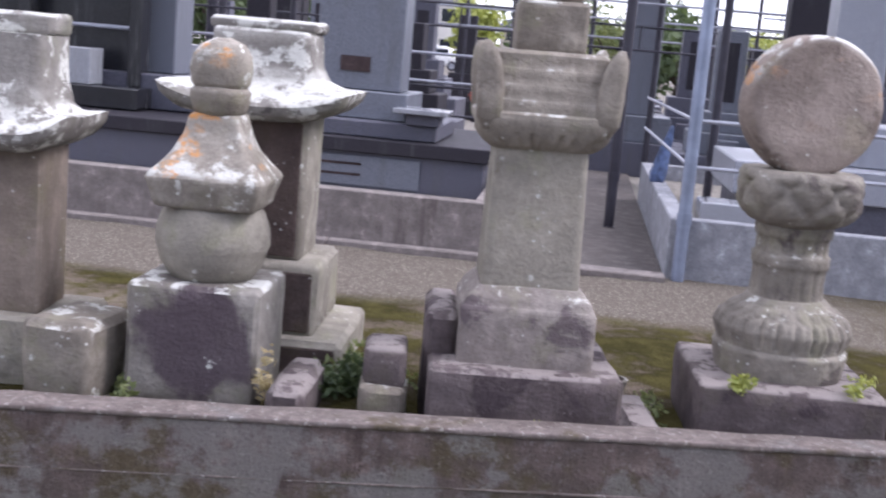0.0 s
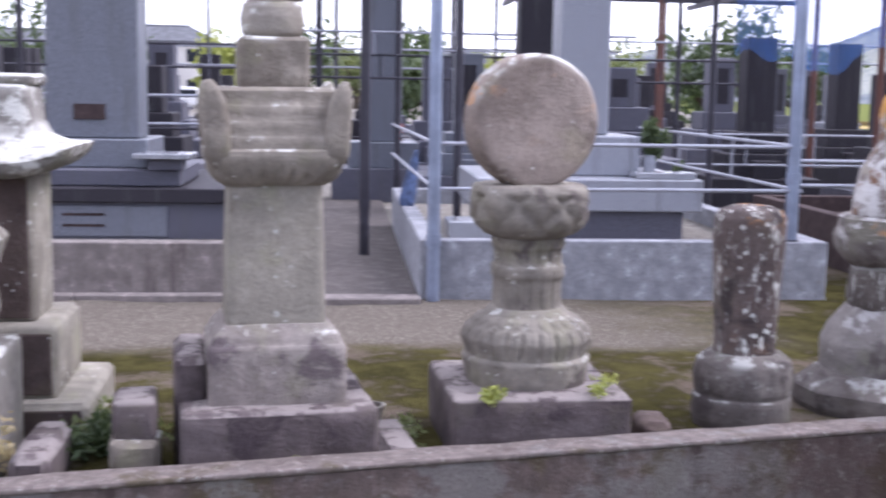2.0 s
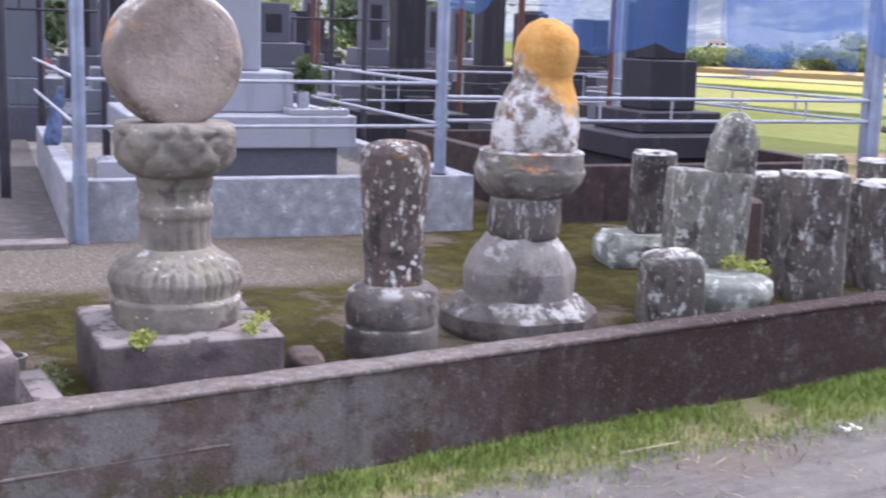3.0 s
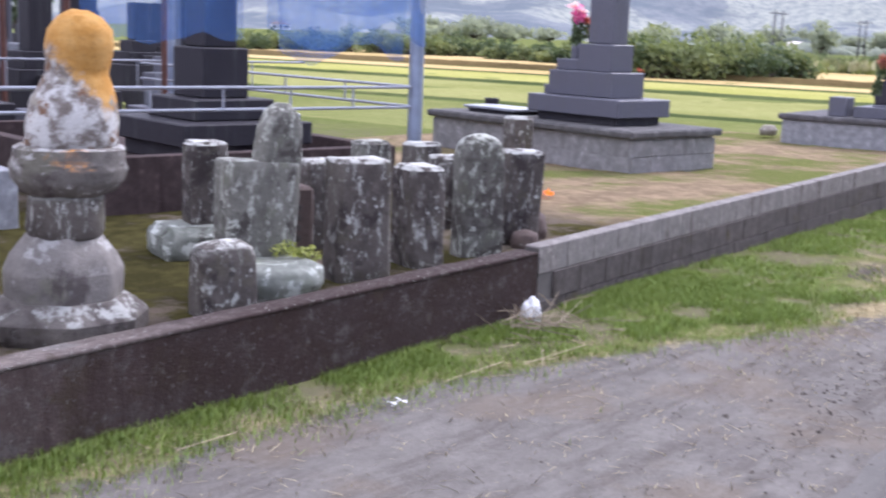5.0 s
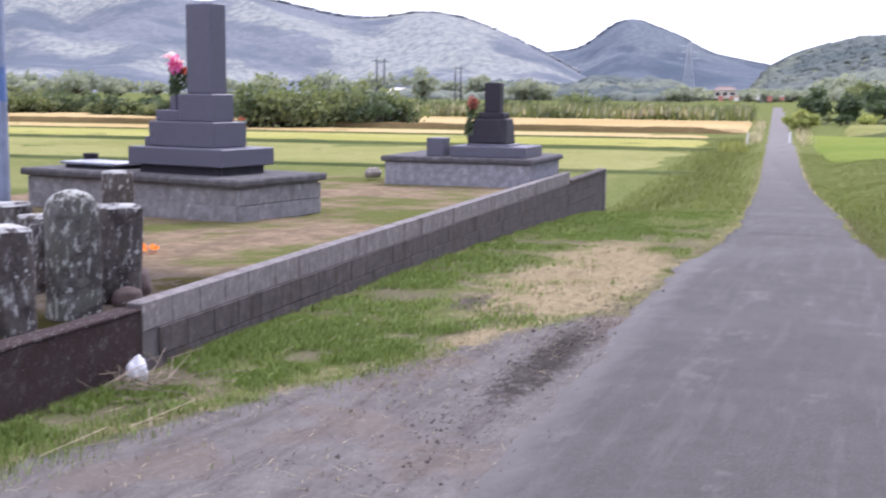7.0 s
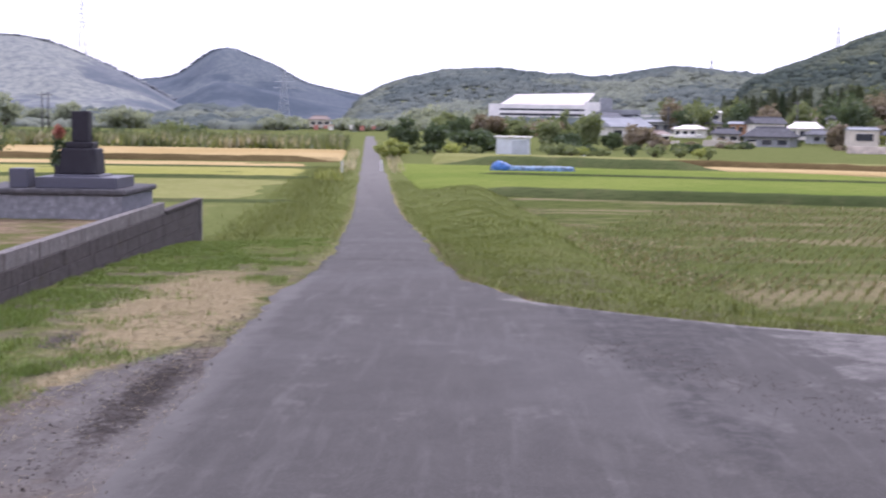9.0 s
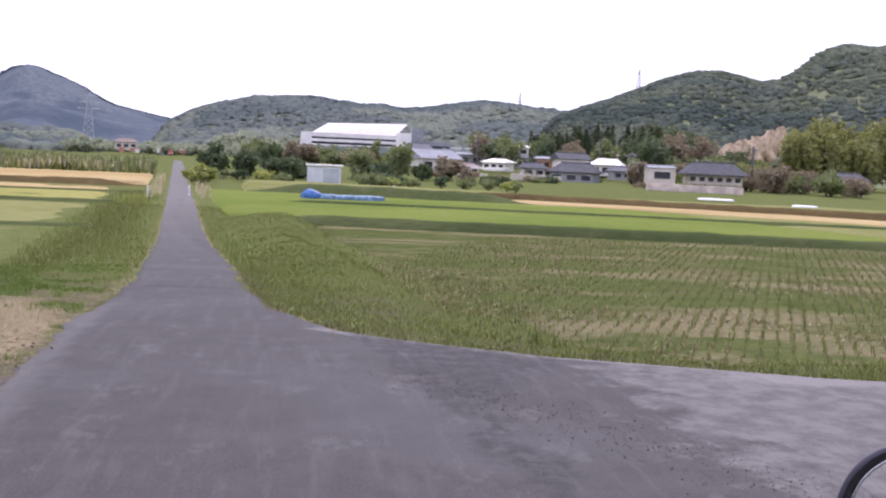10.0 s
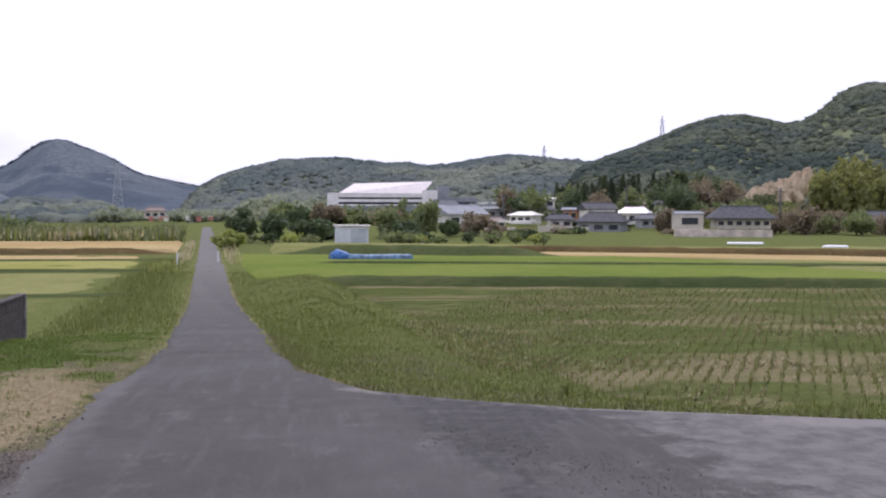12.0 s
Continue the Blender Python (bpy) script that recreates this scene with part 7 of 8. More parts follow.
# ---- hills ----
def crown_shape():
    bm = bmesh.new()
    bmesh.ops.create_icosphere(bm, subdivisions=1, radius=1.0)
    bmesh.ops.delete(bm, geom=[f for f in bm.faces if f.calc_center_median().z < -0.45], context="FACES")
    bm.verts.index_update()
    v = np.array([q.co[:] for q in bm.verts])
    f = np.array([[q.index for q in p.verts] for p in bm.faces])
    bm.free()
    return v, f


def hill(name, az0, az1, peaks, R, mat, label, spread_r=0.26, spur=0.18, crown=9.0, seed=0.0, n=(260, 46), open_share=0.25, grass=None, first=0.58):
    """A wooded hill as a mound in rings round the place: peaks of (azimuth, elevation, width) in degrees; crown: the width of a tree."""

    def rise(az, r):
        el = sum(e * math.exp(-(((az - c) / w) ** 2)) for c, e, w in peaks)
        el *= smooth01(az, az0, az0 + 1.5) * (1 - smooth01(az, az1 - 1.5, az1))
        x, y = polar(az, r)
        k = math.exp(-(((r - R) / (R * spread_r)) ** 2))
        fold = 0.9 - 2.6 * abs(noise.noise(Vector((x * 0.0042 + seed, y * 0.0042, 7.1))))
        s = 1 + spur * (noise.noise(Vector((x * 0.006 + seed, y * 0.006, 1.3))) + 0.6 * noise.noise(Vector((x * 0.016 + seed, y * 0.016, 4.3))) + (0.7 * fold if R > 1000 else 0.0)) * (1 - k) * 2.2
        z = (math.tan(radians(el)) * R + 1.8) * k * s - 3.5 + (1.4 - 0.40 * crown) * min(1.0, el)
        return x, y, z, el

    verts = []
    for i in range(n[0] + 1):
        for j in range(n[1] + 1):
            verts.append(rise(az0 + (az1 - az0) * i / n[0], R * (0.52 + 0.62 * j / n[1]))[:3])
    k = n[1] + 1
    faces = [(i * k + j, (i + 1) * k + j, (i + 1) * k + j + 1, i * k + j + 1) for i in range(n[0]) for j in range(n[1])]
    hazy = R > 1000
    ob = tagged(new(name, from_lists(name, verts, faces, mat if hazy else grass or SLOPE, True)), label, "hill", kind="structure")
    a0, a1 = max(az0, -31), min(az1, 62)
    if a0 >= a1:
        return ob
    q = np.random.default_rng(int(seed * 10) + 5)
    shape, tris = crown_shape()
    count = int(radians(a1 - a0) * R * R * (0.08 / 0.34 if hazy else 1.0) / (crown * crown))
    at = []
    for _ in range(count):
        az, r = q.uniform(a0, a1), R * q.uniform(0.955 if hazy else first, 1.03)
        x, y, z, el = rise(az, r)
        wide = 0.012
        bare = noise.noise(Vector((x * wide + seed, y * wide, 8.0))) + 0.4 * noise.noise(Vector((x * 0.04, y * 0.04, 2.0)))
        if z > -2.0 and bare < 0.62 - open_share:
            e = 0.8 * crown
            sx = (rise(az, r + e)[2] - rise(az, r - e)[2]) / (2 * e)
            sy = (rise(az + math.degrees(e / r), r)[2] - rise(az - math.degrees(e / r), r)[2]) / (2 * e)
            c, s = math.cos(radians(az)), math.sin(radians(az))
            at.append((x, y, z, crown * 0.5 * q.uniform(0.6, 1.3), sy * s - sx * c, -sx * s - sy * c, 1.0))
    at = np.array(at)
    lie = at[:, 4:7] / np.linalg.norm(at[:, 4:7], axis=1)[:, None]
    size = at[:, 3][:, None, None]
    pts = shape[None] * size * q.uniform(0.8, 1.2, (len(at), 1, 3)) * np.array([1, 1, 0.30 if hazy else 0.50]) * (1 + q.normal(0, 0.20, (len(at), len(shape), 1)))
    pts = pts + at[:, None, :3] + np.array([0, 0, 0.15]) * size
    idx = (tris[None] + (np.arange(len(at)) * len(shape))[:, None, None]).reshape(-1, 3)
    me = from_lists("tree_cover", pts.reshape(-1, 3).tolist(), idx.tolist(), mat, True)
    # far crowns blur into the lie of the slope
    blur = 0.85 if hazy else 0.5 if R > 800 else 0.35
    nor = (1 - blur) * shape[None] / np.linalg.norm(shape, axis=1)[None, :, None] + blur * lie[:, None, :]
    nor = (nor / np.linalg.norm(nor, axis=2)[:, :, None]).reshape(-1, 3)
    me.normals_split_custom_set_from_vertices(nor.tolist())
    cover = tagged(new("tree_cover", me), "", kind="stuff")
    cover.parent = ob
    return ob


# distance haze put into these colours: paler tones, bluest in the far woods
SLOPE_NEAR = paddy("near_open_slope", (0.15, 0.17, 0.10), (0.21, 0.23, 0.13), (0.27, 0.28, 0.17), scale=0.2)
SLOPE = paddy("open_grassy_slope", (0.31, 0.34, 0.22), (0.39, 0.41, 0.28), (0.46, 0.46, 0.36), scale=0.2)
WOOD_FAR = forest("hazed_far_wood", (0.205, 0.219, 0.232), (0.215, 0.229, 0.240), (0.330, 0.342, 0.300), 0.7, 0.9)
WOOD_BLUE = forest("hazed_blue_wood", (0.142, 0.162, 0.184), (0.150, 0.170, 0.190), (0.178, 0.200, 0.208), 0.7, 0.9)
WOOD_MID = forest("hazed_mid_wood", (0.150, 0.172, 0.160), (0.185, 0.207, 0.178), (0.265, 0.285, 0.205), 1.0, 0.6)
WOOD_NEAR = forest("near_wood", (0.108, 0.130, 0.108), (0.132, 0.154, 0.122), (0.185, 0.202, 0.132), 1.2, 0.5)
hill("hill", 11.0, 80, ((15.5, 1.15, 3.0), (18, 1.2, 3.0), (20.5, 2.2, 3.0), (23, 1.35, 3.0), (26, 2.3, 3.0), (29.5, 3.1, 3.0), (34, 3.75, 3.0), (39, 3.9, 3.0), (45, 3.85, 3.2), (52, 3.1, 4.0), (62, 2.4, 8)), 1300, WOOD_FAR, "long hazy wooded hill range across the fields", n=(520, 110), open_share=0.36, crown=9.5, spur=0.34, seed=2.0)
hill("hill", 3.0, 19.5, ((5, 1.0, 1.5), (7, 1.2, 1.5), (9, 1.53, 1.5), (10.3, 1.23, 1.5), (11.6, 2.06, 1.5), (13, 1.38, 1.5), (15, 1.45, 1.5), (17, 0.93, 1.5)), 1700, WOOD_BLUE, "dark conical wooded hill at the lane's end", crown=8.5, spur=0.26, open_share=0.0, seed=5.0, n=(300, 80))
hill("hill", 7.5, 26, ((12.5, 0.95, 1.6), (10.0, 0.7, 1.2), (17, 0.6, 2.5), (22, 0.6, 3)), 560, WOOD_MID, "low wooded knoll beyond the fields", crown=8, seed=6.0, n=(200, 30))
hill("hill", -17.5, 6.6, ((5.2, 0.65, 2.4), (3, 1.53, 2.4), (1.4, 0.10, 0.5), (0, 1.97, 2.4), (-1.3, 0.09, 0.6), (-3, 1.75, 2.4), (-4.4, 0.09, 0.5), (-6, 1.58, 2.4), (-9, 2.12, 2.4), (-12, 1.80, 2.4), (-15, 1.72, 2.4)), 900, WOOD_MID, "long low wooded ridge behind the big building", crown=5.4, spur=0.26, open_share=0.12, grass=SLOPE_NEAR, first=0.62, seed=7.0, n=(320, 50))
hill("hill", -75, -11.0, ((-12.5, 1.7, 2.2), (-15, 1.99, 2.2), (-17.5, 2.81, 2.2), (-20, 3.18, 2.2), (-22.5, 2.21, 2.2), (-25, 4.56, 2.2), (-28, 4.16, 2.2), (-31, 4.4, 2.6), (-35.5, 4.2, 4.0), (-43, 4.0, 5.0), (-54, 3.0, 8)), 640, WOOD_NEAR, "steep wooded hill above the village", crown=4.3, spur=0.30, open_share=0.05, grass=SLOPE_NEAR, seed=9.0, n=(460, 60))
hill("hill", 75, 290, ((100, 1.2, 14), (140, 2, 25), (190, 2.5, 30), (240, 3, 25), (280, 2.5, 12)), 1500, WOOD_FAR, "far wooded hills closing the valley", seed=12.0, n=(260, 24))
SCAR = earth("bare_tan_earth", ((0.66, 0.53, 0.38), (0.48, 0.36, 0.24), (0.24, 0.18, 0.11)), 0.25, 0.12)
for az, d, z, wide, tall, sd in ((-20.35, 320, 5.2, 2.6, 3.4, 3), (-20.9, 323, 5.6, 2.8, 4.2, 4), (-21.5, 327, 6.4, 3.0, 4.4, 5), (-22.1, 330, 7.6, 2.6, 5.0, 6), (-22.55, 334, 9.2, 2.2, 4.6, 7)):
    single("earth_scar", loft([(-3, wide * 1.2, 2.4, 2.2), (tall * 0.3, wide, 2.0, 2.2), (tall * 0.7, wide * 0.7, 1.3, 2.2, 0.5), (tall * 0.95, wide * 0.34, 0.7, 2, 0.8), (tall, wide * 0.1, 0.3, 2, 0.9)], 40, lambda a, z: 0.8 + 0.22 * math.sin(3 * a + z) + 0.14 * math.sin(9 * a + 2 * z), 0.8, sd), SCAR, "bare pale tan earth bench of the hillside cutting", "cutting", m=pose(*polar(az, d), z, 0, 0, az - 90), smooth=True, group="cutting benches", kind="structure")


# ---- buildings ----
def facing(az, d, z=FIELD_Z, turn=0.0):
    """A frame far off that faces the place: x to its right as seen, y away."""
    return pose(*polar(az, d), z, 0, 0, az - 90 + turn)


WHITE_WALL = plain("white_render", (0.82, 0.79, 0.75), 0.8, 0, 0.08, 0.3)
CREAM = plain("cream_render", (0.55, 0.50, 0.43), 0.85, 0, 0.12, 0.5)
GREY_RENDER = plain("grey_render", (0.30, 0.31, 0.33), 0.85, 0, 0.12, 0.5)
PINK_ROOF = plain("pinkish_metal_roof", (0.80, 0.72, 0.69), 0.45, 0.1, 0.06, 0.4)
TILE = plain("grey_roof_tile", (0.12, 0.124, 0.138), 0.8, 0, 0.22, 1.5, 0.2)
TILE_BROWN = plain("brown_roof_tile", (0.20, 0.14, 0.11), 0.7, 0, 0.2, 1.5)
WINDOW = plain("dark_window_glass", (0.03, 0.033, 0.045), 0.15, 0, 0.2, 2, 0.6)
RED_PAINT = plain("red_paint", (0.55, 0.09, 0.05), 0.6)
FADED_RED = plain("faded_red_canvas", (0.55, 0.24, 0.20), 0.8)

t = thing("large_institution", facing(-3.22, 600, 0), "large white four-storey building with banded windows and sloped roof", "building")
part("end_tower", box(-27, -21.5, 0, 14, -1, 11.5), WHITE_WALL, t, "white windowless end tower")
part("end_tower", box(19.5, 27, -1, 14, -1, 12.8), WHITE_WALL, t, "white windowless end tower")
part("main_wall", box(-21.5, 19.5, 0.6, 14, -1, 9.6), WINDOW, t, "dark window bands")
for i, z in enumerate((-0.6, 2.0, 4.5, 7.0, 9.3)):
    part("storey_band", box(-21.5, 19.5, -0.2, 1.2, z, z + (1.35 if i < 4 else 1.8), 0.05), WHITE_WALL, t, "white parapet band")
bm = bmesh.new()
vs = [bm.verts.new(p) for p in ((-21.5, -0.3, 11.2), (19.5, -0.3, 11.2), (25, 7, 17.3), (-14, 7, 16.2), (-21.5, 14, 11.2), (19.5, 14, 11.2))]
for f in ((0, 1, 2, 3), (3, 2, 5, 4), (0, 3, 4), (1, 5, 2), (0, 4, 5, 1)):
    bm.faces.new([vs[i] for i in f])
part("roof", bm, PINK_ROOF, t, "long sloped pinkish-white roof")
part("stair_block", box(27.2, 33, 3, 16, -1, 15.0), GREY_RENDER, t, "grey stair block")
wing = part("side_wing", box(33.2, 47, 5, 16, -1, 9.5), GREY_RENDER, t, "long grey side wing")
part("window_band", box(34, 46, 4.85, 4.98, 5.6, 7.2), WINDOW, wing)
wing = part("side_wing", box(47.2, 69, 8, 18, -1, 7.2), WHITE_WALL, t, "long pale side wing")
for i in range(7):
    part("window", box(48.5 + i * 2.9, 50.6 + i * 2.9, 7.85, 7.98, 4.2, 5.6), WINDOW, wing)


def house(m, w, d, h, wall, roof, label, rise=1.6, over=0.6, windows=3, storeys=1, hip=True):
    t = thing("house", m, label, "house", "village houses")
    wl = part("wall", box(-w / 2, w / 2, 0, d, 0, h), wall, t)
    bm = bmesh.new()
    a, b = w / 2 + over, over
    e = w * 0.22 if hip else 0.0
    v = [bm.verts.new(p) for p in ((-a, -b, h), (a, -b, h), (a, d + b, h), (-a, d + b, h), (-a + e + (0 if hip else 0), d / 2, h + rise), (a - e, d / 2, h + rise), (-a, -b, h - 0.15), (a, -b, h - 0.15), (a, d + b, h - 0.15), (-a, d + b, h - 0.15))]
    for f in ((0, 1, 5, 4), (2, 3, 4, 5), (1, 2, 5), (3, 0, 4), (0, 6, 7, 1), (1, 7, 8, 2), (2, 8, 9, 3), (3, 9, 6, 0), (6, 9, 8, 7)):
        bm.faces.new([v[i] for i in f])
    rf = part("roof", bm, roof, t)
    part("ridge", tube((-a + e, d / 2, h + rise), (a - e, d / 2, h + rise), 0.13, 6), roof, rf)
    for s in range(storeys):
        for i in range(windows):
            x = -w / 2 + w * (i + 0.5) / windows
            z = h * (s + 0.32) / storeys
            win = part("window", box(x - w / windows * 0.3, x + w / windows * 0.3, -0.05, -0.01, z, z + h / storeys * 0.42), WINDOW, wl)
            part("frame", box(x - w / windows * 0.33, x + w / windows * 0.33, -0.07, -0.052, z + h / storeys * 0.43, z + h / storeys * 0.46), WHITE_WALL, win)
    return t


WEATHERED = plain("dull_white_render", (0.60, 0.575, 0.54), 0.85, 0, 0.15, 0.6)
TILE_DARK = plain("dark_slate_roof_tile", (0.088, 0.088, 0.097), 0.85, 0, 0.28, 1.5, 0.15)
RUSTY_WALL = plain("orange_brown_cladding", (0.42, 0.22, 0.12), 0.8, 0, 0.2, 0.6)
house(facing(-19.9, 172, -0.27, 8), 7.3, 7, 1.45, CREAM, TILE_DARK, "single-storey house with dark tiled hip roof above a retaining wall", 1.6, 0.75, 6)
house(facing(-17.5, 168, -0.39, 8), 3.6, 5, 2.2, CREAM, GREY_RENDER, "small cream outbuilding with flat roof", 0.22, 0.12, 1, 1, False)
single("retaining_wall", box(-6.3, 6.3, 0, 0.4, -0.6, 1.38, 0.03), plain("tan_retaining_concrete", (0.58, 0.50, 0.44), 0.9, 0, 0.25, 0.8), "pale tan concrete retaining wall below the houses", "retaining wall", m=facing(-19.0, 163, -1.68, 8), kind="structure")
for az, d, z, w, dd, h, rise, turn, wall, roof, st, hip, lab in (
        (-13.33, 185, -1.2, 6.6, 7, 1.75, 1.35, -10, GREY_RENDER, TILE_DARK, 1, True, "low house with a wide dark hip roof"),
        (-11.6, 190, -0.6, 3.4, 6, 1.45, 0.75, 6, WEATHERED, TILE_DARK, 1, True, "small low wing with a dark roof"),
        (-12.0, 232, 0.2, 2.7, 5, 2.3, 0.3, -6, RUSTY_WALL, GREY_RENDER, 1, False, "small orange-brown flat-roofed house"),
        (-13.45, 226, 0.4, 5.2, 7, 2.2, 1.1, 14, WHITE_WALL, TILE_DARK, 1, False, "white gabled house with a grey roof"),
        (-14.87, 221, -0.2, 4.9, 6, 2.1, 0.95, -8, WEATHERED, PINK_ROOF, 1, True, "dull white house with a pinkish roof"),
        (-14.95, 271, 1.6, 4.6, 6, 2.3, 0.8, 8, WHITE_WALL, TILE_BROWN, 1, True, "white house up the wooded slope"),
        (-16.15, 271, 1.6, 2.7, 5, 2.3, 0.8, -14, WHITE_WALL, TILE, 1, True, "small white house up the wooded slope"),
        (-10.57, 302, 0.4, 7.6, 8, 4.9, 0.3, 0, WEATHERED, WHITE_WALL, 2, False, "pale flat-roofed two-storey building"),
        (-7.25, 232, -1.0, 8.6, 8, 2.6, 1.7, 32, WEATHERED, GREY_RENDER, 1, False, "large white gabled house with a grey roof"),
        (-6.35, 300, 0.2, 4.5, 7, 3.6, 1.2, 20, WHITE_WALL, TILE, 2, False, "white two-storey house with a dark gable roof"),
        (-8.9, 290, 0.2, 9.0, 7, 2.6, 0.5, 4, GREY_RENDER, GREY_RENDER, 1, False, "long low grey shed-like house"),
        (-9.7, 246, -0.4, 4.6, 6, 1.8, 0.6, -20, WHITE_WALL, PINK_ROOF, 1, True, "small white house in the crowded village"),
        (-8.6, 214, -0.9, 3.2, 5, 1.3, 0.6, 18, CREAM, TILE_BROWN, 1, True, "small cream outbuilding with brown roof"),
        (-10.9, 262, 0.1, 4.2, 6, 2.4, 0.9, 24, CREAM, TILE, 1, True, "small cream house among village trees"),
        (-12.7, 262, 0.8, 4.4, 6, 2.2, 0.9, -22, WHITE_WALL, TILE_DARK, 1, True, "white village house with dark roof"),
        (-15.7, 205, -0.6, 3.0, 5, 1.5, 0.7, 12, GREY_RENDER, TILE, 1, True, "grey tiled outbuilding behind a garden"),
        (-25.3, 200, -0.6, 6.0, 7, 1.7, 1.1, -12, WEATHERED, TILE_DARK, 1, True, "house at the hill's foot behind thin trees")):
    house(facing(az, d, z, turn), w, dd, h, wall, roof, lab, rise, 0.45, 3 if w > 4 else 2, st, hip)
for az, d, w, z, h in ((-9.3, 205, 5, -0.7, 0.5), (-9.9, 212, 4, -0.6, 0.6)):
    single("car_shelter", box(-w / 2, w / 2, 0, 3, 0.9, 1.0 + h * 0.2, 0.02), WHITE_WALL, "low white car shelter roof before the houses", "shelter", m=facing(az, d, z))
for i in range(16):
    az = rng.uniform(-17.5, -6.5)
    tree(*polar(az, rng.uniform(165, 200)), FIELD_Z + 0.4, rng.uniform(0.6, 1.4), rng.uniform(1.6, 3.4), rng.choice([LEAF_MID, LEAF_DARK, LEAF_BROWN, LEAF_BROWN]), "garden shrub before the village houses", 300, 0.28, "shrub", i + 1200, 0.04, 6, "shrub", "garden shrubs")
for az, d, w, h in ((-10.98, 180, 3.0, 0.95), (-12.16, 178, 4.4, 0.85), (-8.6, 200, 6, 0.5)):
    single("retaining_wall", box(-w / 2, w / 2, 0, 0.4, -0.6, h, 0.03), CREAM, "pale concrete garden wall before the houses", "garden wall", m=facing(az, d, FIELD_Z + 0.6), kind="structure")
t = thing("shed", facing(-1.80, 127, ZR + 0.05), "small pale blue-grey metal shed by the paddies", "shed")
part("wall", box(-1.75, 1.75, 0, 2.6, 0, 2.05, 0.03), plain("pale_shed_metal", (0.62, 0.66, 0.70), 0.5, 0.1, 0.1, 1.0), t)
part("roof", box(-1.95, 1.95, -0.25, 2.8, 2.05, 2.2, 0.03), WHITE_WALL, t)
part("door", box(-0.1, 1.5, -0.03, -0.005, 0.05, 1.8), plain("shed_door_metal", (0.44, 0.48, 0.52), 0.5, 0.1, 0.1, 1.0), t)
t = thing("covered_pile", facing(-2.72, 84, ZR + 0.30, 3), "long low pile under blue sheeting on the paddy", "covered pile")
blue = plain("blue_tarpaulin", (0.045, 0.14, 0.38), 0.5, 0, 0.35, 5)
part("sheet", loft([(0, 2.85, 0.55, 5), (0.18, 2.82, 0.50, 5), (0.30, 2.72, 0.4, 5), (0.35, 2.5, 0.25, 4)], 72, lambda a, z: 1 + 0.02 * math.sin(17 * a) + 0.015 * math.sin(31 * a + 9 * z), 0.07, 3), plain("faded_blue_sheet", (0.12, 0.21, 0.32), 0.6, 0, 0.5, 4), t, "faded blue-grey sheet", True)
part("bundle", loft([(0.02, 0.75, 0.60, 2.5, -2.1), (0.3, 0.75, 0.6, 2.5, -2.1), (0.55, 0.45, 0.4, 2.2, -2.2), (0.68, 0.12, 0.12, 2, -2.3)], 32, None, 0.06, 5), blue, t, "bright blue bundle", True)
for az, d, w in ((-19.98, 138, 4.0), (-23.9, 128, 2.6), (-5.0, 128, 1.4)):
    single("plastic_tunnel", loft([(0, w / 2, 0.45, 6), (0.1, w / 2 - 0.03, 0.42, 6), (0.19, w / 2 - 0.1, 0.28, 5), (0.23, w / 2 - 0.3, 0.1, 4)], 32, None, 0.02, w), WHITE_PAINT, "low white plastic-covered garden tunnel", "garden tunnel", m=facing(az, d, FIELD_Z + 0.05), smooth=True, group="garden tunnels")
# red and white stalls far down the lane
for i in range(9):
    az, d = 4.7 + i * 0.36 + 0.2 * math.sin(i * 5.3), 390 + 60 * math.sin(i * 2.1)
    t = thing("market_stall", facing(az, d, -0.7), "tiny red and white roadside stall far away", "stall", "roadside stalls")
    part("stall_wall", box(-0.6, 0.6, 0, 1.2, 0, 1.1), WHITE_WALL if i % 2 else FADED_RED, t)
    part("awning", box(-0.7, 0.7, -0.3, 1.3, 1.1, 1.3), FADED_RED if i % 3 else WHITE_WALL, t)
for i in range(4):
    az = 22.5 + 7.4 * i + rng.uniform(-1, 1)
    house(facing(az, rng.uniform(420, 560), -0.9, rng.uniform(-30, 30)), rng.uniform(6, 11), 6, rng.uniform(1.8, 2.8), rng.choice([WHITE_WALL, CREAM, WHITE_WALL]), rng.choice([PINK_ROOF, WHITE_WALL, TILE_BROWN]), "pale farmhouse across the fields", 1.0, 0.4, 3)
house(facing(7.2, 420, -0.4), 7, 6, 2.6, CREAM, TILE_BROWN, "far cream house with brown tiled roof", 1.2, 0.4, 3)


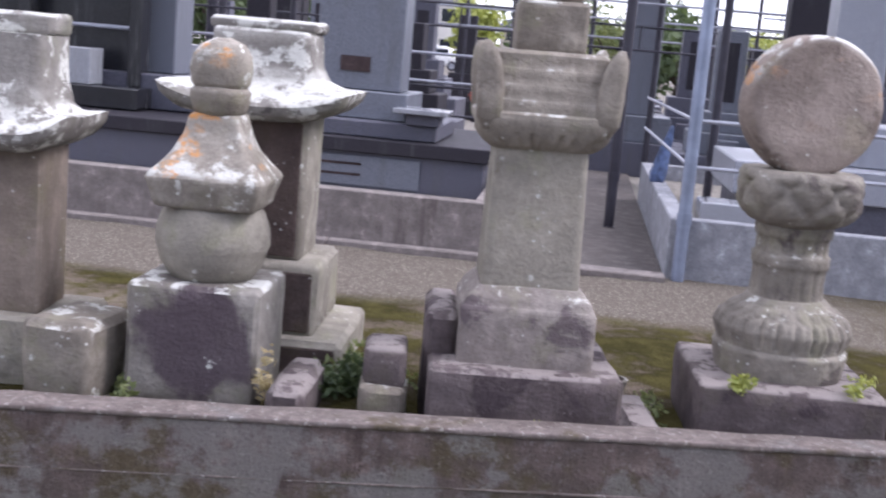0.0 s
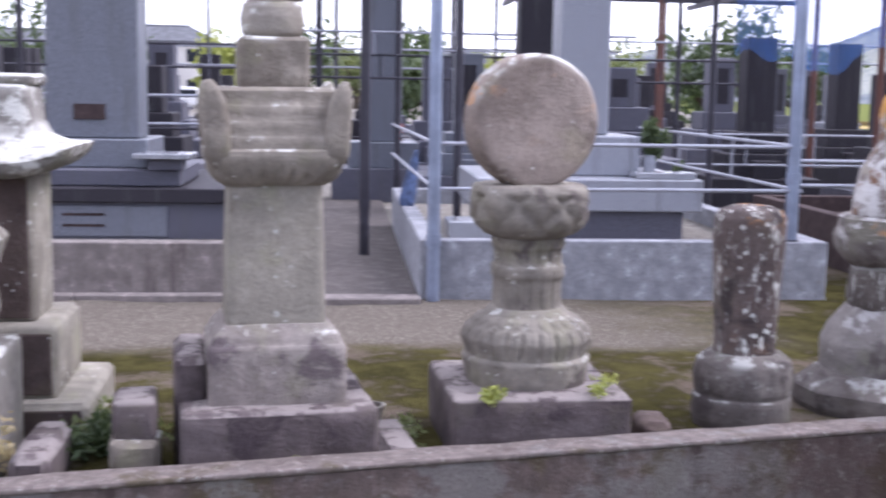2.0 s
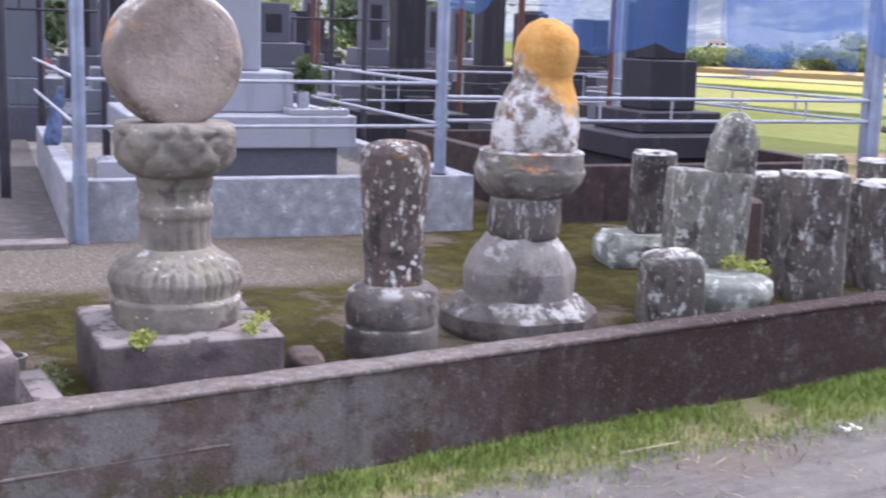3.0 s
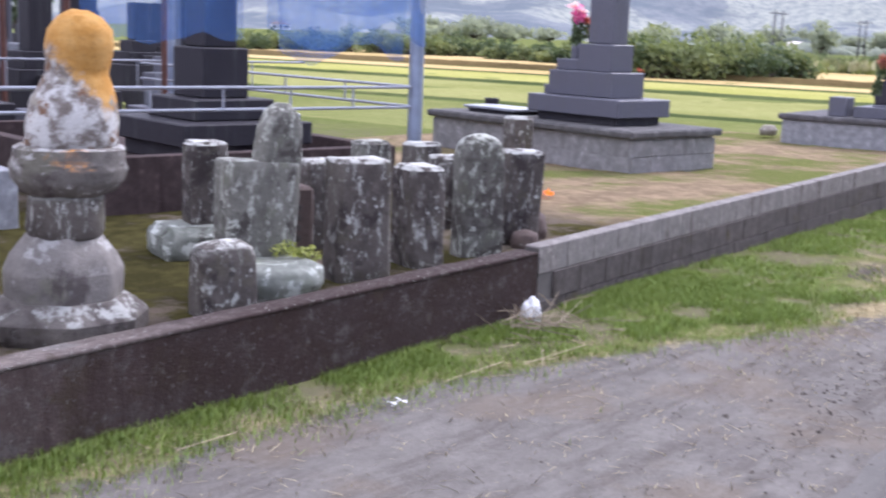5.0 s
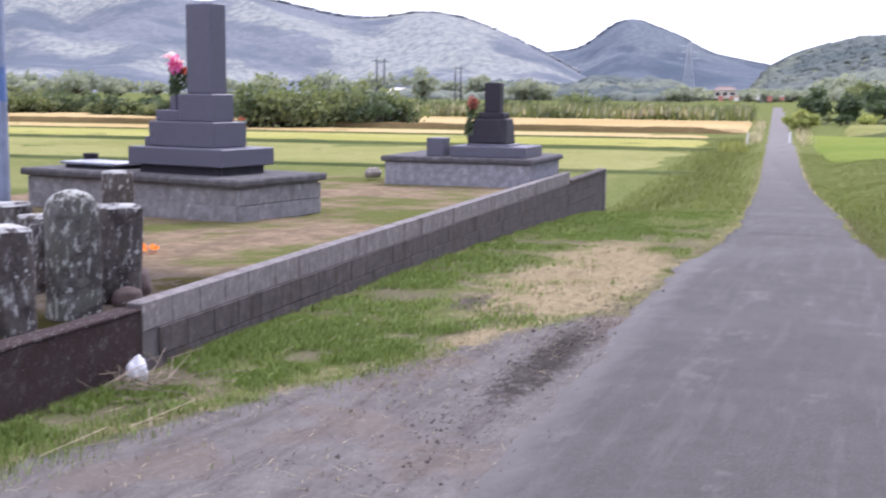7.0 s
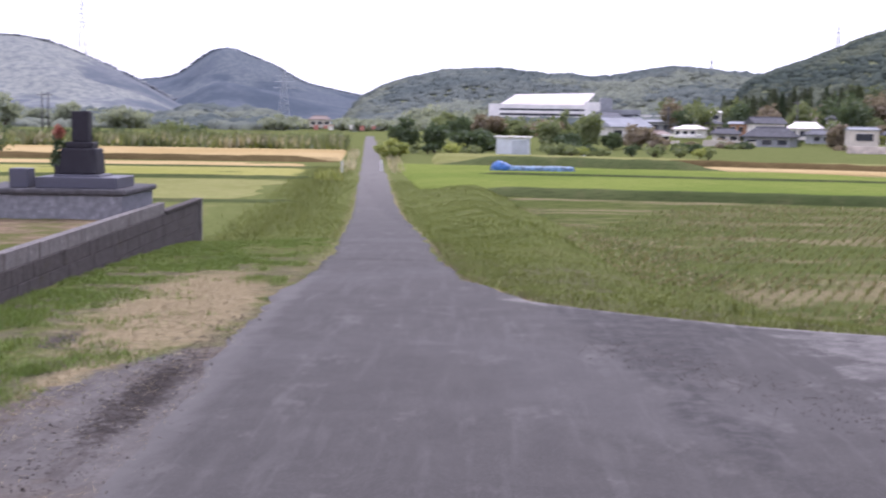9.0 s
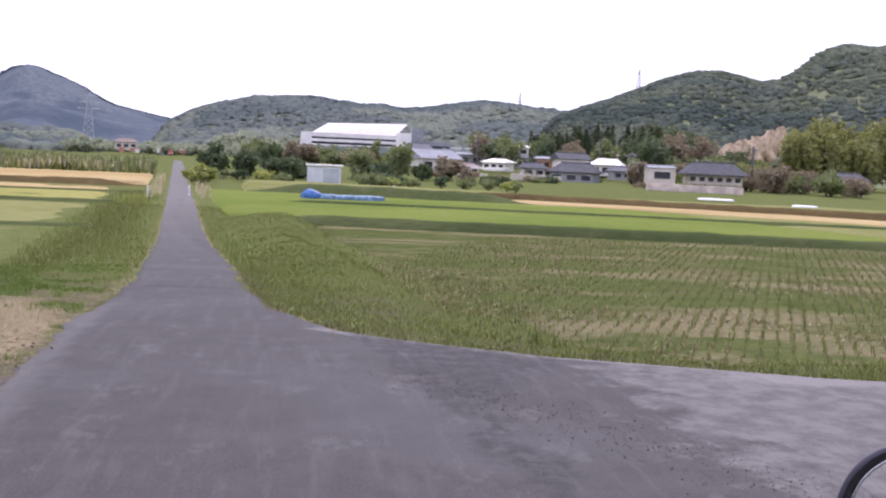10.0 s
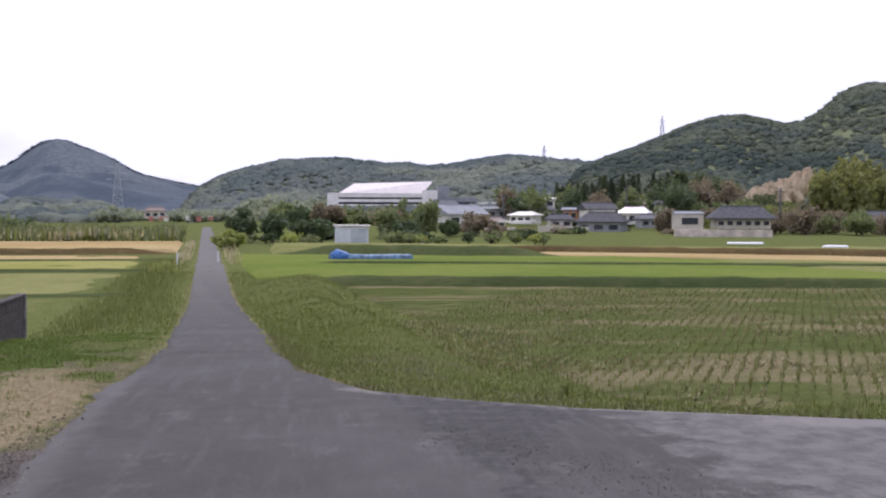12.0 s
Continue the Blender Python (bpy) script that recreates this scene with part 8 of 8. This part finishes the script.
# ---- lattice towers and utility poles ----
def lattice(m, h, w, label, arms=((0.72, 1.5), (0.83, 1.35), (0.94, 1.2)), r=0.14, steel=None):
    steel = steel or PYLON
    t = thing("power_pylon", m, label, "pylon", "pylons")

    def at(f, sx, sy):
        k = w / 2 * (1 - 0.86 * f)
        return Vector((sx * k, sy * k, h * f))

    for sx, sy in ((-1, -1), (1, -1), (1, 1), (-1, 1)):
        part("leg", tube(at(0, sx, sy), at(1, sx, sy), r, 5), steel, t)
    n = 9
    for i in range(n):
        f, f2 = 1 - (1 - i / n) ** 1.0, 1 - (1 - (i + 1) / n) ** 1.0
        for (a, b) in (((-1, -1), (1, -1)), ((1, -1), (1, 1)), ((1, 1), (-1, 1)), ((-1, 1), (-1, -1))):
            bm = tube(at(f, *a), at(f2, *b), r * 0.6, 4)
            tube(at(f, *b), at(f2, *a), r * 0.6, 4, bm)
            tube(at(f2, *a), at(f2, *b), r * 0.6, 4, bm)
            part("bracing", bm, steel, t)
    for f, k in arms:
        part("cross_arm", tube((-w * k * 0.55, 0, h * f), (w * k * 0.55, 0, h * f), r, 5), steel, t)
    return t


PYLON = plain("pale_pylon_steel", (0.42, 0.44, 0.47), 0.5, 0.4)
MAST = plain("dull_mast_steel", (0.16, 0.17, 0.19), 0.6, 0.3)
lattice(facing(8.85, 620, -2), 27.5, 6.5, "pale steel lattice power pylon at the hill's foot")
lattice(facing(17.8, 1250, 38), 76, 12, "tall steel lattice pylon on the ridge", r=0.28)
lattice(facing(-10.77, 880, 33), 17, 4, "small lattice mast on the ridge", ((0.8, 1.2),), 0.16, MAST)
lattice(facing(-16.2, 640, 38), 14, 3.4, "thin lattice mast on the hill", ((0.8, 1.2),), 0.10, MAST)


POLE_GREY = plain("weathered_pole_concrete", (0.10, 0.10, 0.105), 0.85, 0, 0.15, 1.5)


def utility_pole(az, d, h, z=FIELD_Z):
    t = thing("utility_pole", facing(az, d, z), "grey concrete utility pole in the fields", "utility pole", "utility poles")
    part("shaft", tube((0, 0, 0), (0, 0, h), 0.19, 8, None, 0.13), POLE_GREY, t, "", True)
    part("cross_arm", tube((-0.8, 0, h - 0.5), (0.8, 0, h - 0.5), 0.06, 6), DARK_STEEL, t)


for az, d, h in ((23.2, 210, 8.5), (22.85, 215, 8.5), (30.6, 230, 9), (30.3, 226, 9), (19.55, 250, 8.0), (19.3, 246, 8.0), (-14.6, 260, 9), (-21.5, 180, 7), (-8.9, 230, 7)):
    utility_pole(az, d, h)
for az, d, s in ((4.35, 84, 1), (6.2, 80, 1)):
    single("marker_post", tube((0, 0, 0), (0, 0, 0.75), 0.06, 10), WHITE_PAINT, "short white marker post beside the lane", "marker post", m=facing(az, d, FIELD_Z + 0.05), group="marker posts", smooth=True, angle=40)


# ---- parked cars and trees far behind the graves ----
def car(m, paint, label):
    t = thing("car", m, label, "car", "parked cars")
    part("body", box(-2.0, 2.0, -0.8, 0.8, 0.3, 0.85, 0.12, seg=2), paint, t)
    cab = part("cabin", loft([(0.85, 1.5, 0.76, 6), (1.1, 1.35, 0.72, 6), (1.45, 1.1, 0.64, 6), (1.5, 0.9, 0.5, 5)], 32), paint, t, "", True, 40)
    part("side_window", box(-1.0, 1.0, -0.75, -0.70, 0.95, 1.32, 0.03), WINDOW, cab)
    for x in (-1.3, 1.3):
        for y in (-0.78, 0.78):
            wh = part("wheel", tube((x, y - 0.09, 0.31), (x, y + 0.09, 0.31), 0.31, 16), DARK_STEEL, t)
            part("rim", tube((x, y - 0.1, 0.31), (x, y + 0.1, 0.31), 0.18, 12), ALU, wh)


for az, d, p, lab in ((85.9, 78, WHITE_PAINT, "white car parked beyond the graves"), (84.9, 84, WHITE_PAINT, "white van-like car parked beyond the graves"), (86.6, 92, GALV, "silver car parked beyond the graves"), (84.3, 96, WHITE_PAINT, "white car parked further back")):
    car(pose(*polar(az, d), 0.24, 0, 0, rng.uniform(-25, 25)), p, lab)
for i, (az, d, h, w, mat) in enumerate(((84.0, 62, 4.2, 3.4, LEAF_BRIGHT), (94, 90, 6, 6, LEAF_DARK), (100, 70, 5, 5, LEAF_MID), (78, 95, 6, 6, LEAF_MID), (71, 90, 5, 6, LEAF_BRIGHT), (66, 80, 4.5, 6, LEAF_MID), (88.5, 120, 7, 8, LEAF_DARK), (105, 90, 6, 7, LEAF_DARK), (62, 52, 4.5, 5, LEAF_DARK), (68, 58, 5, 5, LEAF_MID), (75, 50, 4.2, 4, LEAF_DARK), (81, 66, 5, 5, LEAF_DARK), (90.5, 58, 4.6, 4.5, LEAF_DARK), (96, 48, 4.5, 4.5, LEAF_DARK), (58, 60, 4.2, 6, LEAF_DARK))):
    tree(*polar(az, d), 0.2, h, w, mat, "leafy tree beyond the graveyard", 1500, 0.22, seed=i + 700, trunk=0.2)
for i, (az, d, w, h, wall) in enumerate(((87.5, 125, 14, 6, WHITE_WALL), (92, 118, 12, 5, GREY_RENDER), (80, 122, 12, 4, CREAM), (98, 105, 10, 5, WHITE_WALL), (73.5, 118, 10, 4, WHITE_WALL))):
    house(facing(az, d, 0.2, rng.uniform(-10, 10)), w, 8, h, wall, TILE, "plain tiled house beyond the graveyard", 1.6, 0.5, 4, 2)

# ---- grass, straw and small things on the verge ----
g = np.random.default_rng(21)
LUSH = foliage("lush_grass", (0.108, 0.168, 0.036), (0.190, 0.238, 0.066), 0.9, 0.28)
GRASS = foliage("verge_grass", (0.128, 0.152, 0.042), (0.178, 0.194, 0.066), 0.9, 0.28)
SPROUT = foliage("rice_regrowth", (0.125, 0.150, 0.048), (0.215, 0.225, 0.095), 0.9, 0.28)
STALK = foliage("cut_rice_stalks", (0.23, 0.195, 0.115), (0.38, 0.325, 0.205), 0.9, 0.28)
BANK_GRASS = foliage("bank_grass_blades", (0.125, 0.155, 0.040), (0.195, 0.215, 0.066), 0.9, 0.28)
HAY = foliage("brown_hay", (0.17, 0.13, 0.085), (0.33, 0.27, 0.18), 0.9, 0.2)
GRASS_DRY = foliage("dry_grass", (0.27, 0.22, 0.13), (0.44, 0.385, 0.25), 0.9, 0.28)


def verge(n, x0, x1, d0, d1, keep):
    """Points on the verge at a distance from the wall."""
    out = []
    while len(out) < n:
        x, d = g.uniform(x0, x1), g.uniform(d0, d1)
        y = wall_y(x) - d
        if g.random() < keep(x, y, d):
            out.append((x, y, land(x, y) + 0.005))
    return out


def lush(x, y, d):
    k = smooth01(1.25 * nz(x, y, 1.3, 4.0) + 0.9 * nz(x, y, 4.2, 1.0) + 0.50 - 0.34 * d, -0.25, 0.85)
    dirt, straw, dark, _ = zones(x, y)
    return k * (1 - 0.97 * dirt) ** 2 * (1 - 0.9 * min(1.0, straw)) * (1 - min(1.0, 1.3 * dark))


blades(verge(60000, -3, 9, 0.03, 1.7, lush), 0.036, 0.0026, LUSH, "short green grass along the foot of the wall", 31, 0.7, "verge_grass")
blades(verge(42000, 9, 24, 0.03, 2.6, lush), 0.036, 0.0042, LUSH, "short green grass along the block wall", 32, 0.7, "verge_grass")
blades(verge(24000, 2, 17, 0.2, 3.0, lambda x, y, d: 0.06 + min(1.0, zones(x, y)[1])), 0.010, 0.0022, GRASS_DRY, "dry cut grass strewn over the verge", 33, 6.0, "dry_grass")
blades([(x, y, land(x, y)) for x, y in ((g.uniform(9.5, 26), 0) for _ in range(26000)) for y in [road_right(x) - abs(g.normal(0.25, 0.9)) - 0.05]], 0.045, 0.0032, BANK_GRASS, "grass along the far edge of the junction", 34, 0.9, "verge_grass")
pts = []
for _ in range(26000):
    y = g.uniform(-22, -2.2)
    x = 10.75 + max(0.0, (-5.6 - y)) * -0.11 + (max(0, y + 5.6) ** 1.3) * 0.55 + abs(g.normal(0, 0.8))
    pts.append((x, y, land(x, y)))
blades(pts, 0.05, 0.0032, BANK_GRASS, "grass along the side track", 35, 0.9, "verge_grass")
blades([(x, y, land(x, y)) for x, y in zip(13.0 + g.normal(0, 0.22, 420), -3.4 + g.normal(0, 0.28, 420))], 0.09, 0.022, SPROUT, "bright leafy weed tuft on the bank", 36, 0.5, "weed_tuft")


pts = []
while len(pts) < 90000:
    x = 9.5 + 62 * g.random() ** 1.7
    side = g.random() < 0.75
    off = g.uniform(0.05, 7.0) if side else g.uniform(0.05, 4.0)
    y = road_right(x) - off if side else road_left(x) + off
    if x > 17 or (side and -14 < y):
        pts.append((x, y, land(x, y)))
near = [p for p in pts if p[0] < 24]
blades(near, 0.05, 0.0035, BANK_GRASS, "short grass on the banks beside the lane", 41, 1.3, "bank_grass")
blades([p for p in pts if p[0] >= 24], 0.08, 0.007, BANK_GRASS, "rough grass on the banks along the lane", 42, 1.3, "bank_grass")


edge = []
for _ in range(15000):
    s_, d_ = g.uniform(12, 72), 3.0 + g.normal(0, 0.7)
    x, y = lane(s_, d_)
    edge.append((x, y, max(land(x, y), ZL - 0.02)))
blades(edge, 0.17, 0.009, GRASS, "ragged grass where the paddies meet the verge", 43, 0.8, "edge_grass")


def stubble_rows():
    """Tufts in straight rows that run slantwise over the field."""
    pts = []
    along, across = Vector((0.922, -0.387)), Vector((0.387, 0.922))
    for j in range(-96, 40):
        for i in range(260):
            q = along * (12.0 + i * 0.21 + 0.03 * g.normal()) + across * (j * 0.31 + 0.02 * g.normal())
            x, y = q
            if 13.2 < x < 55 and -34 < y < road_right(x) - (5.2 if x < 24 else 4.4) and x > 13.4 + max(0, y + 14) * 0.42 and g.random() < 0.9 - 0.014 * max(0, x - 24):
                pts.append((x, y, max(land(x, y), ZR)))
    return pts


rows_pts = stubble_rows()
dry_patch = [p for p in rows_pts if nz(p[0], p[1], 0.35, 6.0) + 0.25 * g.normal() > -0.05]
strewn = [(p[0] + g.normal(0, 0.14), p[1] + g.normal(0, 0.14), p[2]) for p in rows_pts if p[0] < 40 and nz(p[0], p[1], 0.35, 6.0) > 0.12]
blades(strewn, 0.05, 0.022, STALK, "chopped straw lying between the stubble rows", 44, 3.0, "straw_litter", "straw", 2)
tall = [(12.2 + abs(g.normal(0, 0.45)) + max(0, y + 9) * 0.35, y) for y in g.uniform(-20, -5.5, 7000)]
blades([(x, y, land(x, y)) for x, y in tall], 0.15, 0.006, LUSH, "taller grass along the near edge of the paddy", 45, 0.6, "edge_grass")
blades(rows_pts, 0.13, 0.012, SPROUT, "rows of green regrowth on rice stubble", 37, 0.3, "rice_stubble", "stubble", 3)
blades(dry_patch, 0.11, 0.012, STALK, "rows of cut dry rice stubble", 38, 0.35, "rice_stubble", "stubble", 3)

hay = []
for _ in range(5200):
    x = g.uniform(9.8, 24)
    y = road_right(x) - abs(g.normal(0.04, 0.22)) * (2.2 if x < 13 else 1.0)
    if nz(x, y, 1.1, 2.0) > -0.25:
        hay.append((x, y, land(x, y) + 0.012))
blades(hay, 0.014, 0.0035, HAY, "dry hay tangled along the rim of the track", 46, 7.0, "dry_grass")

# weeds among the stones
for i, (x, y, n, r, h, mat, z) in enumerate(((0.13, 4.95, 900, (0.22, 0.22, 0.10), 0.022, LEAF_DARK, 0.30), (0.12, 5.3, 500, (0.2, 0.3, 0.08), 0.02, LEAF_MID, 0.29), (1.66, 4.50, 160, (0.06, 0.05, 0.05), 0.014, LEAF_BRIGHT, 0.55), (2.12, 4.47, 160, (0.06, 0.05, 0.05), 0.014, LEAF_BRIGHT, 0.55), (0.86, 4.42, 90, (0.07, 0.03, 0.03), 0.012, LEAF_BRIGHT, 0.33), (1.40, 4.75, 380, (0.10, 0.30, 0.07), 0.016, LEAF_MID, 0.29), (-0.75, 4.75, 300, (0.10, 0.2, 0.08), 0.018, LEAF_MID, 0.29), (5.24, 4.74, 260, (0.13, 0.1, 0.06), 0.016, LEAF_BRIGHT, 0.52), (-1.0, 5.2, 200, (0.2, 0.15, 0.05), 0.02, LEAF_MID, 0.29), (-0.19, 4.62, 120, (0.05, 0.05, 0.10), 0.016, GRASS_DRY, 0.38))):
    single("weed_clump", leaf_ball(n, r, h, (0, 0, 0), 6, 60 + i), mat, "small clump of weeds among the old stones", "weeds", m=pose(x, y, z), kind="stuff")

# straws and twigs lying on the verge
STRAW = plain("dry_straw", (0.38, 0.32, 0.20), 0.8, 0, 0.25, 20)
bm = bmesh.new()
for i in range(26):
    x, d = g.uniform(3.2, 9), g.uniform(0.2, 0.8)
    y = wall_y(x) - d
    a, l = g.normal(0.1, 0.7), abs(g.normal(0.10, 0.09)) + 0.03
    z = land(x, y) + 0.022
    tube((x, y, z), (x + l * math.cos(a), y + l * math.sin(a), z + g.uniform(0, 0.02)), 0.0025, 4, bm)
single("straw_litter", bm, STRAW, "dry straws lying about on the verge", "straw", kind="stuff")
for x, y, l, a in ((5.1, 3.55, 0.85, -4), (5.7, 3.45, 0.95, -6), (5.75, 3.35, 0.5, 35), (3.5, 3.72, 0.5, -10)):
    z = land(x, y) + 0.03
    single("straw_stalk", tube((0, 0, 0), (l * 0.6, 0, 0.02), 0.003, 6), STRAW, "long dry straw stalk on the grass", "straw", m=pose(x, y, z, 0, 0, a), group="straw stalks")
bm = bmesh.new()
for i in range(70):
    a = g.normal(0.2, 0.9)
    o = Vector((g.normal(0, 0.18), g.normal(0, 0.10), abs(g.normal(0.03, 0.03))))
    tube(o, o + Vector((math.cos(a), math.sin(a), 0.18 * g.normal())) * g.uniform(0.12, 0.42), 0.0026, 4, bm)
single("twig_heap", bm, plain("dry_twig", (0.26, 0.21, 0.15), 0.9, 0, 0.3, 20), "small heap of dry twigs below the wall", "twigs", m=pose(6.45, 3.86, land(6.45, 3.86) + 0.03), kind="stuff")

# crumpled white plastic bag against the wall
bm = bmesh.new()
bmesh.ops.create_icosphere(bm, subdivisions=4, radius=0.085)
for v in bm.verts:
    n1, n2 = noise.noise(v.co * 16), noise.noise(v.co * 40 + Vector((3, 1, 2)))
    v.co *= 1 + 0.35 * n1 + 0.18 * n2
    v.co.x *= 0.62
    v.co.z = v.co.z * 1.45 + 0.10
single("plastic_bag", bm, plain("white_plastic_film", (0.80, 0.80, 0.82), 0.35, 0, 0.04, 10), "crumpled white plastic bag lying below the wall", "bag", m=pose(6.62, 4.02, land(6.62, 4.02), 0, 14, 20) @ Matrix.Scale(0.74, 4), smooth=True)
bm = bmesh.new()
for i in range(8):
    p = Vector((g.uniform(-0.09, 0.09), g.uniform(-0.05, 0.05), 0.012))
    q = p + Vector((g.normal(0, 0.05), g.normal(0, 0.04), g.uniform(0, 0.02)))
    r = q + Vector((g.normal(0, 0.05), g.normal(0, 0.04), 0.01))
    bm.faces.new([bm.verts.new(c) for c in (p, q, r)])
single("torn_paper", bm, WHITE_PAINT, "torn scrap of white paper on the dirt", "paper", m=pose(4.66, 3.48, land(4.66, 3.48) + 0.03) @ Matrix.Scale(0.55, 4))

# gravel and clods at the road's edge
CLOD = earth("dark_clod", ((0.11, 0.095, 0.082), (0.065, 0.055, 0.048), (0.06, 0.05, 0.03)), 0.1)
verts, faces = [], []


def pebble(x, y, z, r):
    b = len(verts)
    for k in range(6):
        d = ((1, 0, 0), (-1, 0, 0), (0, 1, 0), (0, -1, 0), (0, 0, 1), (0, 0, -0.4))[k]
        s = r * g.uniform(0.6, 1.2)
        verts.append((x + d[0] * s, y + d[1] * s, z + d[2] * s * 0.8))
    for f in ((0, 2, 4), (2, 1, 4), (1, 3, 4), (3, 0, 4), (2, 0, 5), (1, 2, 5), (3, 1, 5), (0, 3, 5)):
        faces.append(tuple(b + q for q in f))


for _ in range(1700):
    x = g.normal(8.3, 1.5)
    y = g.normal(1.88, 0.13)
    pebble(x, y, max(land(x, y), road_z(x)) + 0.008, abs(g.normal(0.001, 0.005)) + 0.002)
for _ in range(700):
    x, y = g.uniform(2.5, 8), g.uniform(0.8, 2.6)
    pebble(x, y, max(land(x, y), 0.0) + 0.008, abs(g.normal(0.0005, 0.003)) + 0.0015)
for _ in range(1800):
    f = g.uniform(0, 1)
    x, y = 6.4 + 4.0 * f + g.normal(0, 0.25), -3.6 + 2.2 * f + g.normal(0, 0.25)
    pebble(x, y, road_z(x) + 0.018, abs(g.normal(0.001, 0.003)) + 0.002)
tagged(new("gravel_grit", from_lists("gravel_grit", verts, faces, CLOD)), "dark grit and clods at the edge of the asphalt", "gravel", kind="stuff")

# ---- bicycle at the edge of the side track ----
bike = thing("bicycle", pose(5.25, -3.10, 0.012, 0, 0, -112), "dark city bicycle standing on the side track", "bicycle")
RUBBER = plain("black_rubber", (0.02, 0.02, 0.02), 0.8)
CHROME = plain("worn_chrome", (0.55, 0.55, 0.56), 0.25, 0.9, 0.1)
FRAME_PAINT = plain("maroon_frame_paint", (0.06, 0.03, 0.035), 0.35, 0.2)


def ring(r, thick, depth, n=56, m=10):
    bm = bmesh.new()
    loops = []
    for i in range(n):
        a = 2 * math.pi * i / n
        loops.append([bm.verts.new(((r + thick * math.cos(b)) * math.cos(a), depth * math.sin(b), (r + thick * math.cos(b)) * math.sin(a))) for b in (2 * math.pi * j / m for j in range(m))])
    for i in range(n):
        for j in range(m):
            bm.faces.new((loops[i][j], loops[(i + 1) % n][j], loops[(i + 1) % n][(j + 1) % m], loops[i][(j + 1) % m]))
    return bm


for x in (0.0, 1.08):
    w = thing("wheel", pose(x, 0, 0.335), "", "")
    w.parent = bike
    for key in ("label", "category"):
        if key in w:
            del w[key]
    part("tyre", ring(0.315, 0.02, 0.02), RUBBER, w, "black tyre", True)
    part("rim", ring(0.287, 0.009, 0.013), CHROME, w, "chrome rim", True)
    part("hub", tube((0, -0.05, 0), (0, 0.05, 0), 0.022, 12), CHROME, w, "", True, 40)
    for i in range(28):
        a = 2 * math.pi * i / 28
        part("spoke", tube((0.02 * math.cos(a + 1.2), 0.03 * (-1) ** i, 0.02 * math.sin(a + 1.2)), (0.285 * math.cos(a), 0, 0.285 * math.sin(a)), 0.0012, 4), CHROME, w)


def arc_guard(x, a0, a1, r=0.347):
    bm = bmesh.new()
    prev = None
    for i in range(25):
        a = radians(a0 + (a1 - a0) * i / 24)
        row = [bm.verts.new((x + (r - k) * math.cos(a), y, 0.335 + (r - k) * math.sin(a))) for y, k in ((-0.028, 0.018), (-0.02, 0.004), (0, 0), (0.02, 0.004), (0.028, 0.018))]
        if prev:
            for j in range(4):
                bm.faces.new((prev[j], prev[j + 1], row[j + 1], row[j]))
        prev = row
    return bm


part("mudguard", arc_guard(0.0, 60, 185), DARK_STEEL, bike, "dark mudguard", True)
part("mudguard", arc_guard(1.08, 20, 150), DARK_STEEL, bike, "dark mudguard", True)
for name, p, q, r in (("seat_tube", (0.45, 0, 0.30), (0.36, 0, 0.82), 0.016), ("down_tube", (0.45, 0, 0.30), (0.90, 0, 0.72), 0.018), ("head_tube", (0.88, 0, 0.66), (0.85, 0, 0.86), 0.018), ("cross_tube", (0.42, 0, 0.48), (0.88, 0, 0.78), 0.014), ("chain_stay", (0.0, 0.05, 0.335), (0.45, 0.03, 0.30), 0.010), ("chain_stay", (0.0, -0.05, 0.335), (0.45, -0.03, 0.30), 0.010), ("seat_stay", (0.0, 0.05, 0.335), (0.38, 0.02, 0.72), 0.008), ("seat_stay", (0.0, -0.05, 0.335), (0.38, -0.02, 0.72), 0.008), ("fork", (1.08, 0.05, 0.335), (0.89, 0.03, 0.66), 0.011), ("fork", (1.08, -0.05, 0.335), (0.89, -0.03, 0.66), 0.011), ("handlebar", (0.80, -0.26, 1.0), (0.80, 0.26, 1.0), 0.011), ("stem", (0.85, 0, 0.86), (0.82, 0, 1.0), 0.013), ("rack_stay", (-0.02, 0.06, 0.335), (-0.10, 0.06, 0.74), 0.006), ("rack_stay", (-0.02, -0.06, 0.335), (-0.10, -0.06, 0.74), 0.006), ("rack", (-0.13, 0.06, 0.745), (0.33, 0.06, 0.745), 0.006), ("rack", (-0.13, -0.06, 0.745), (0.33, -0.06, 0.745), 0.006), ("crank", (0.45, 0.07, 0.30), (0.45, 0.07, 0.14), 0.010), ("kickstand", (0.05, 0.07, 0.32), (-0.04, 0.16, 0.0), 0.008)):
    part(name, tube(p, q, r, 10), FRAME_PAINT if r > 0.0105 else CHROME, bike, "", True, 40)
part("saddle", loft([(0.84, 0.05, 0.03, 2), (0.86, 0.14, 0.09, 2.2), (0.90, 0.14, 0.085, 2.2), (0.92, 0.10, 0.05, 2)], 24), RUBBER, bike, "black saddle", True).matrix_basis = pose(0.34, 0, 0)
part("reflector", box(-0.125, -0.105, -0.028, 0.028, 0.70, 0.735, 0.006), RED_PAINT, bike, "red rear reflector")
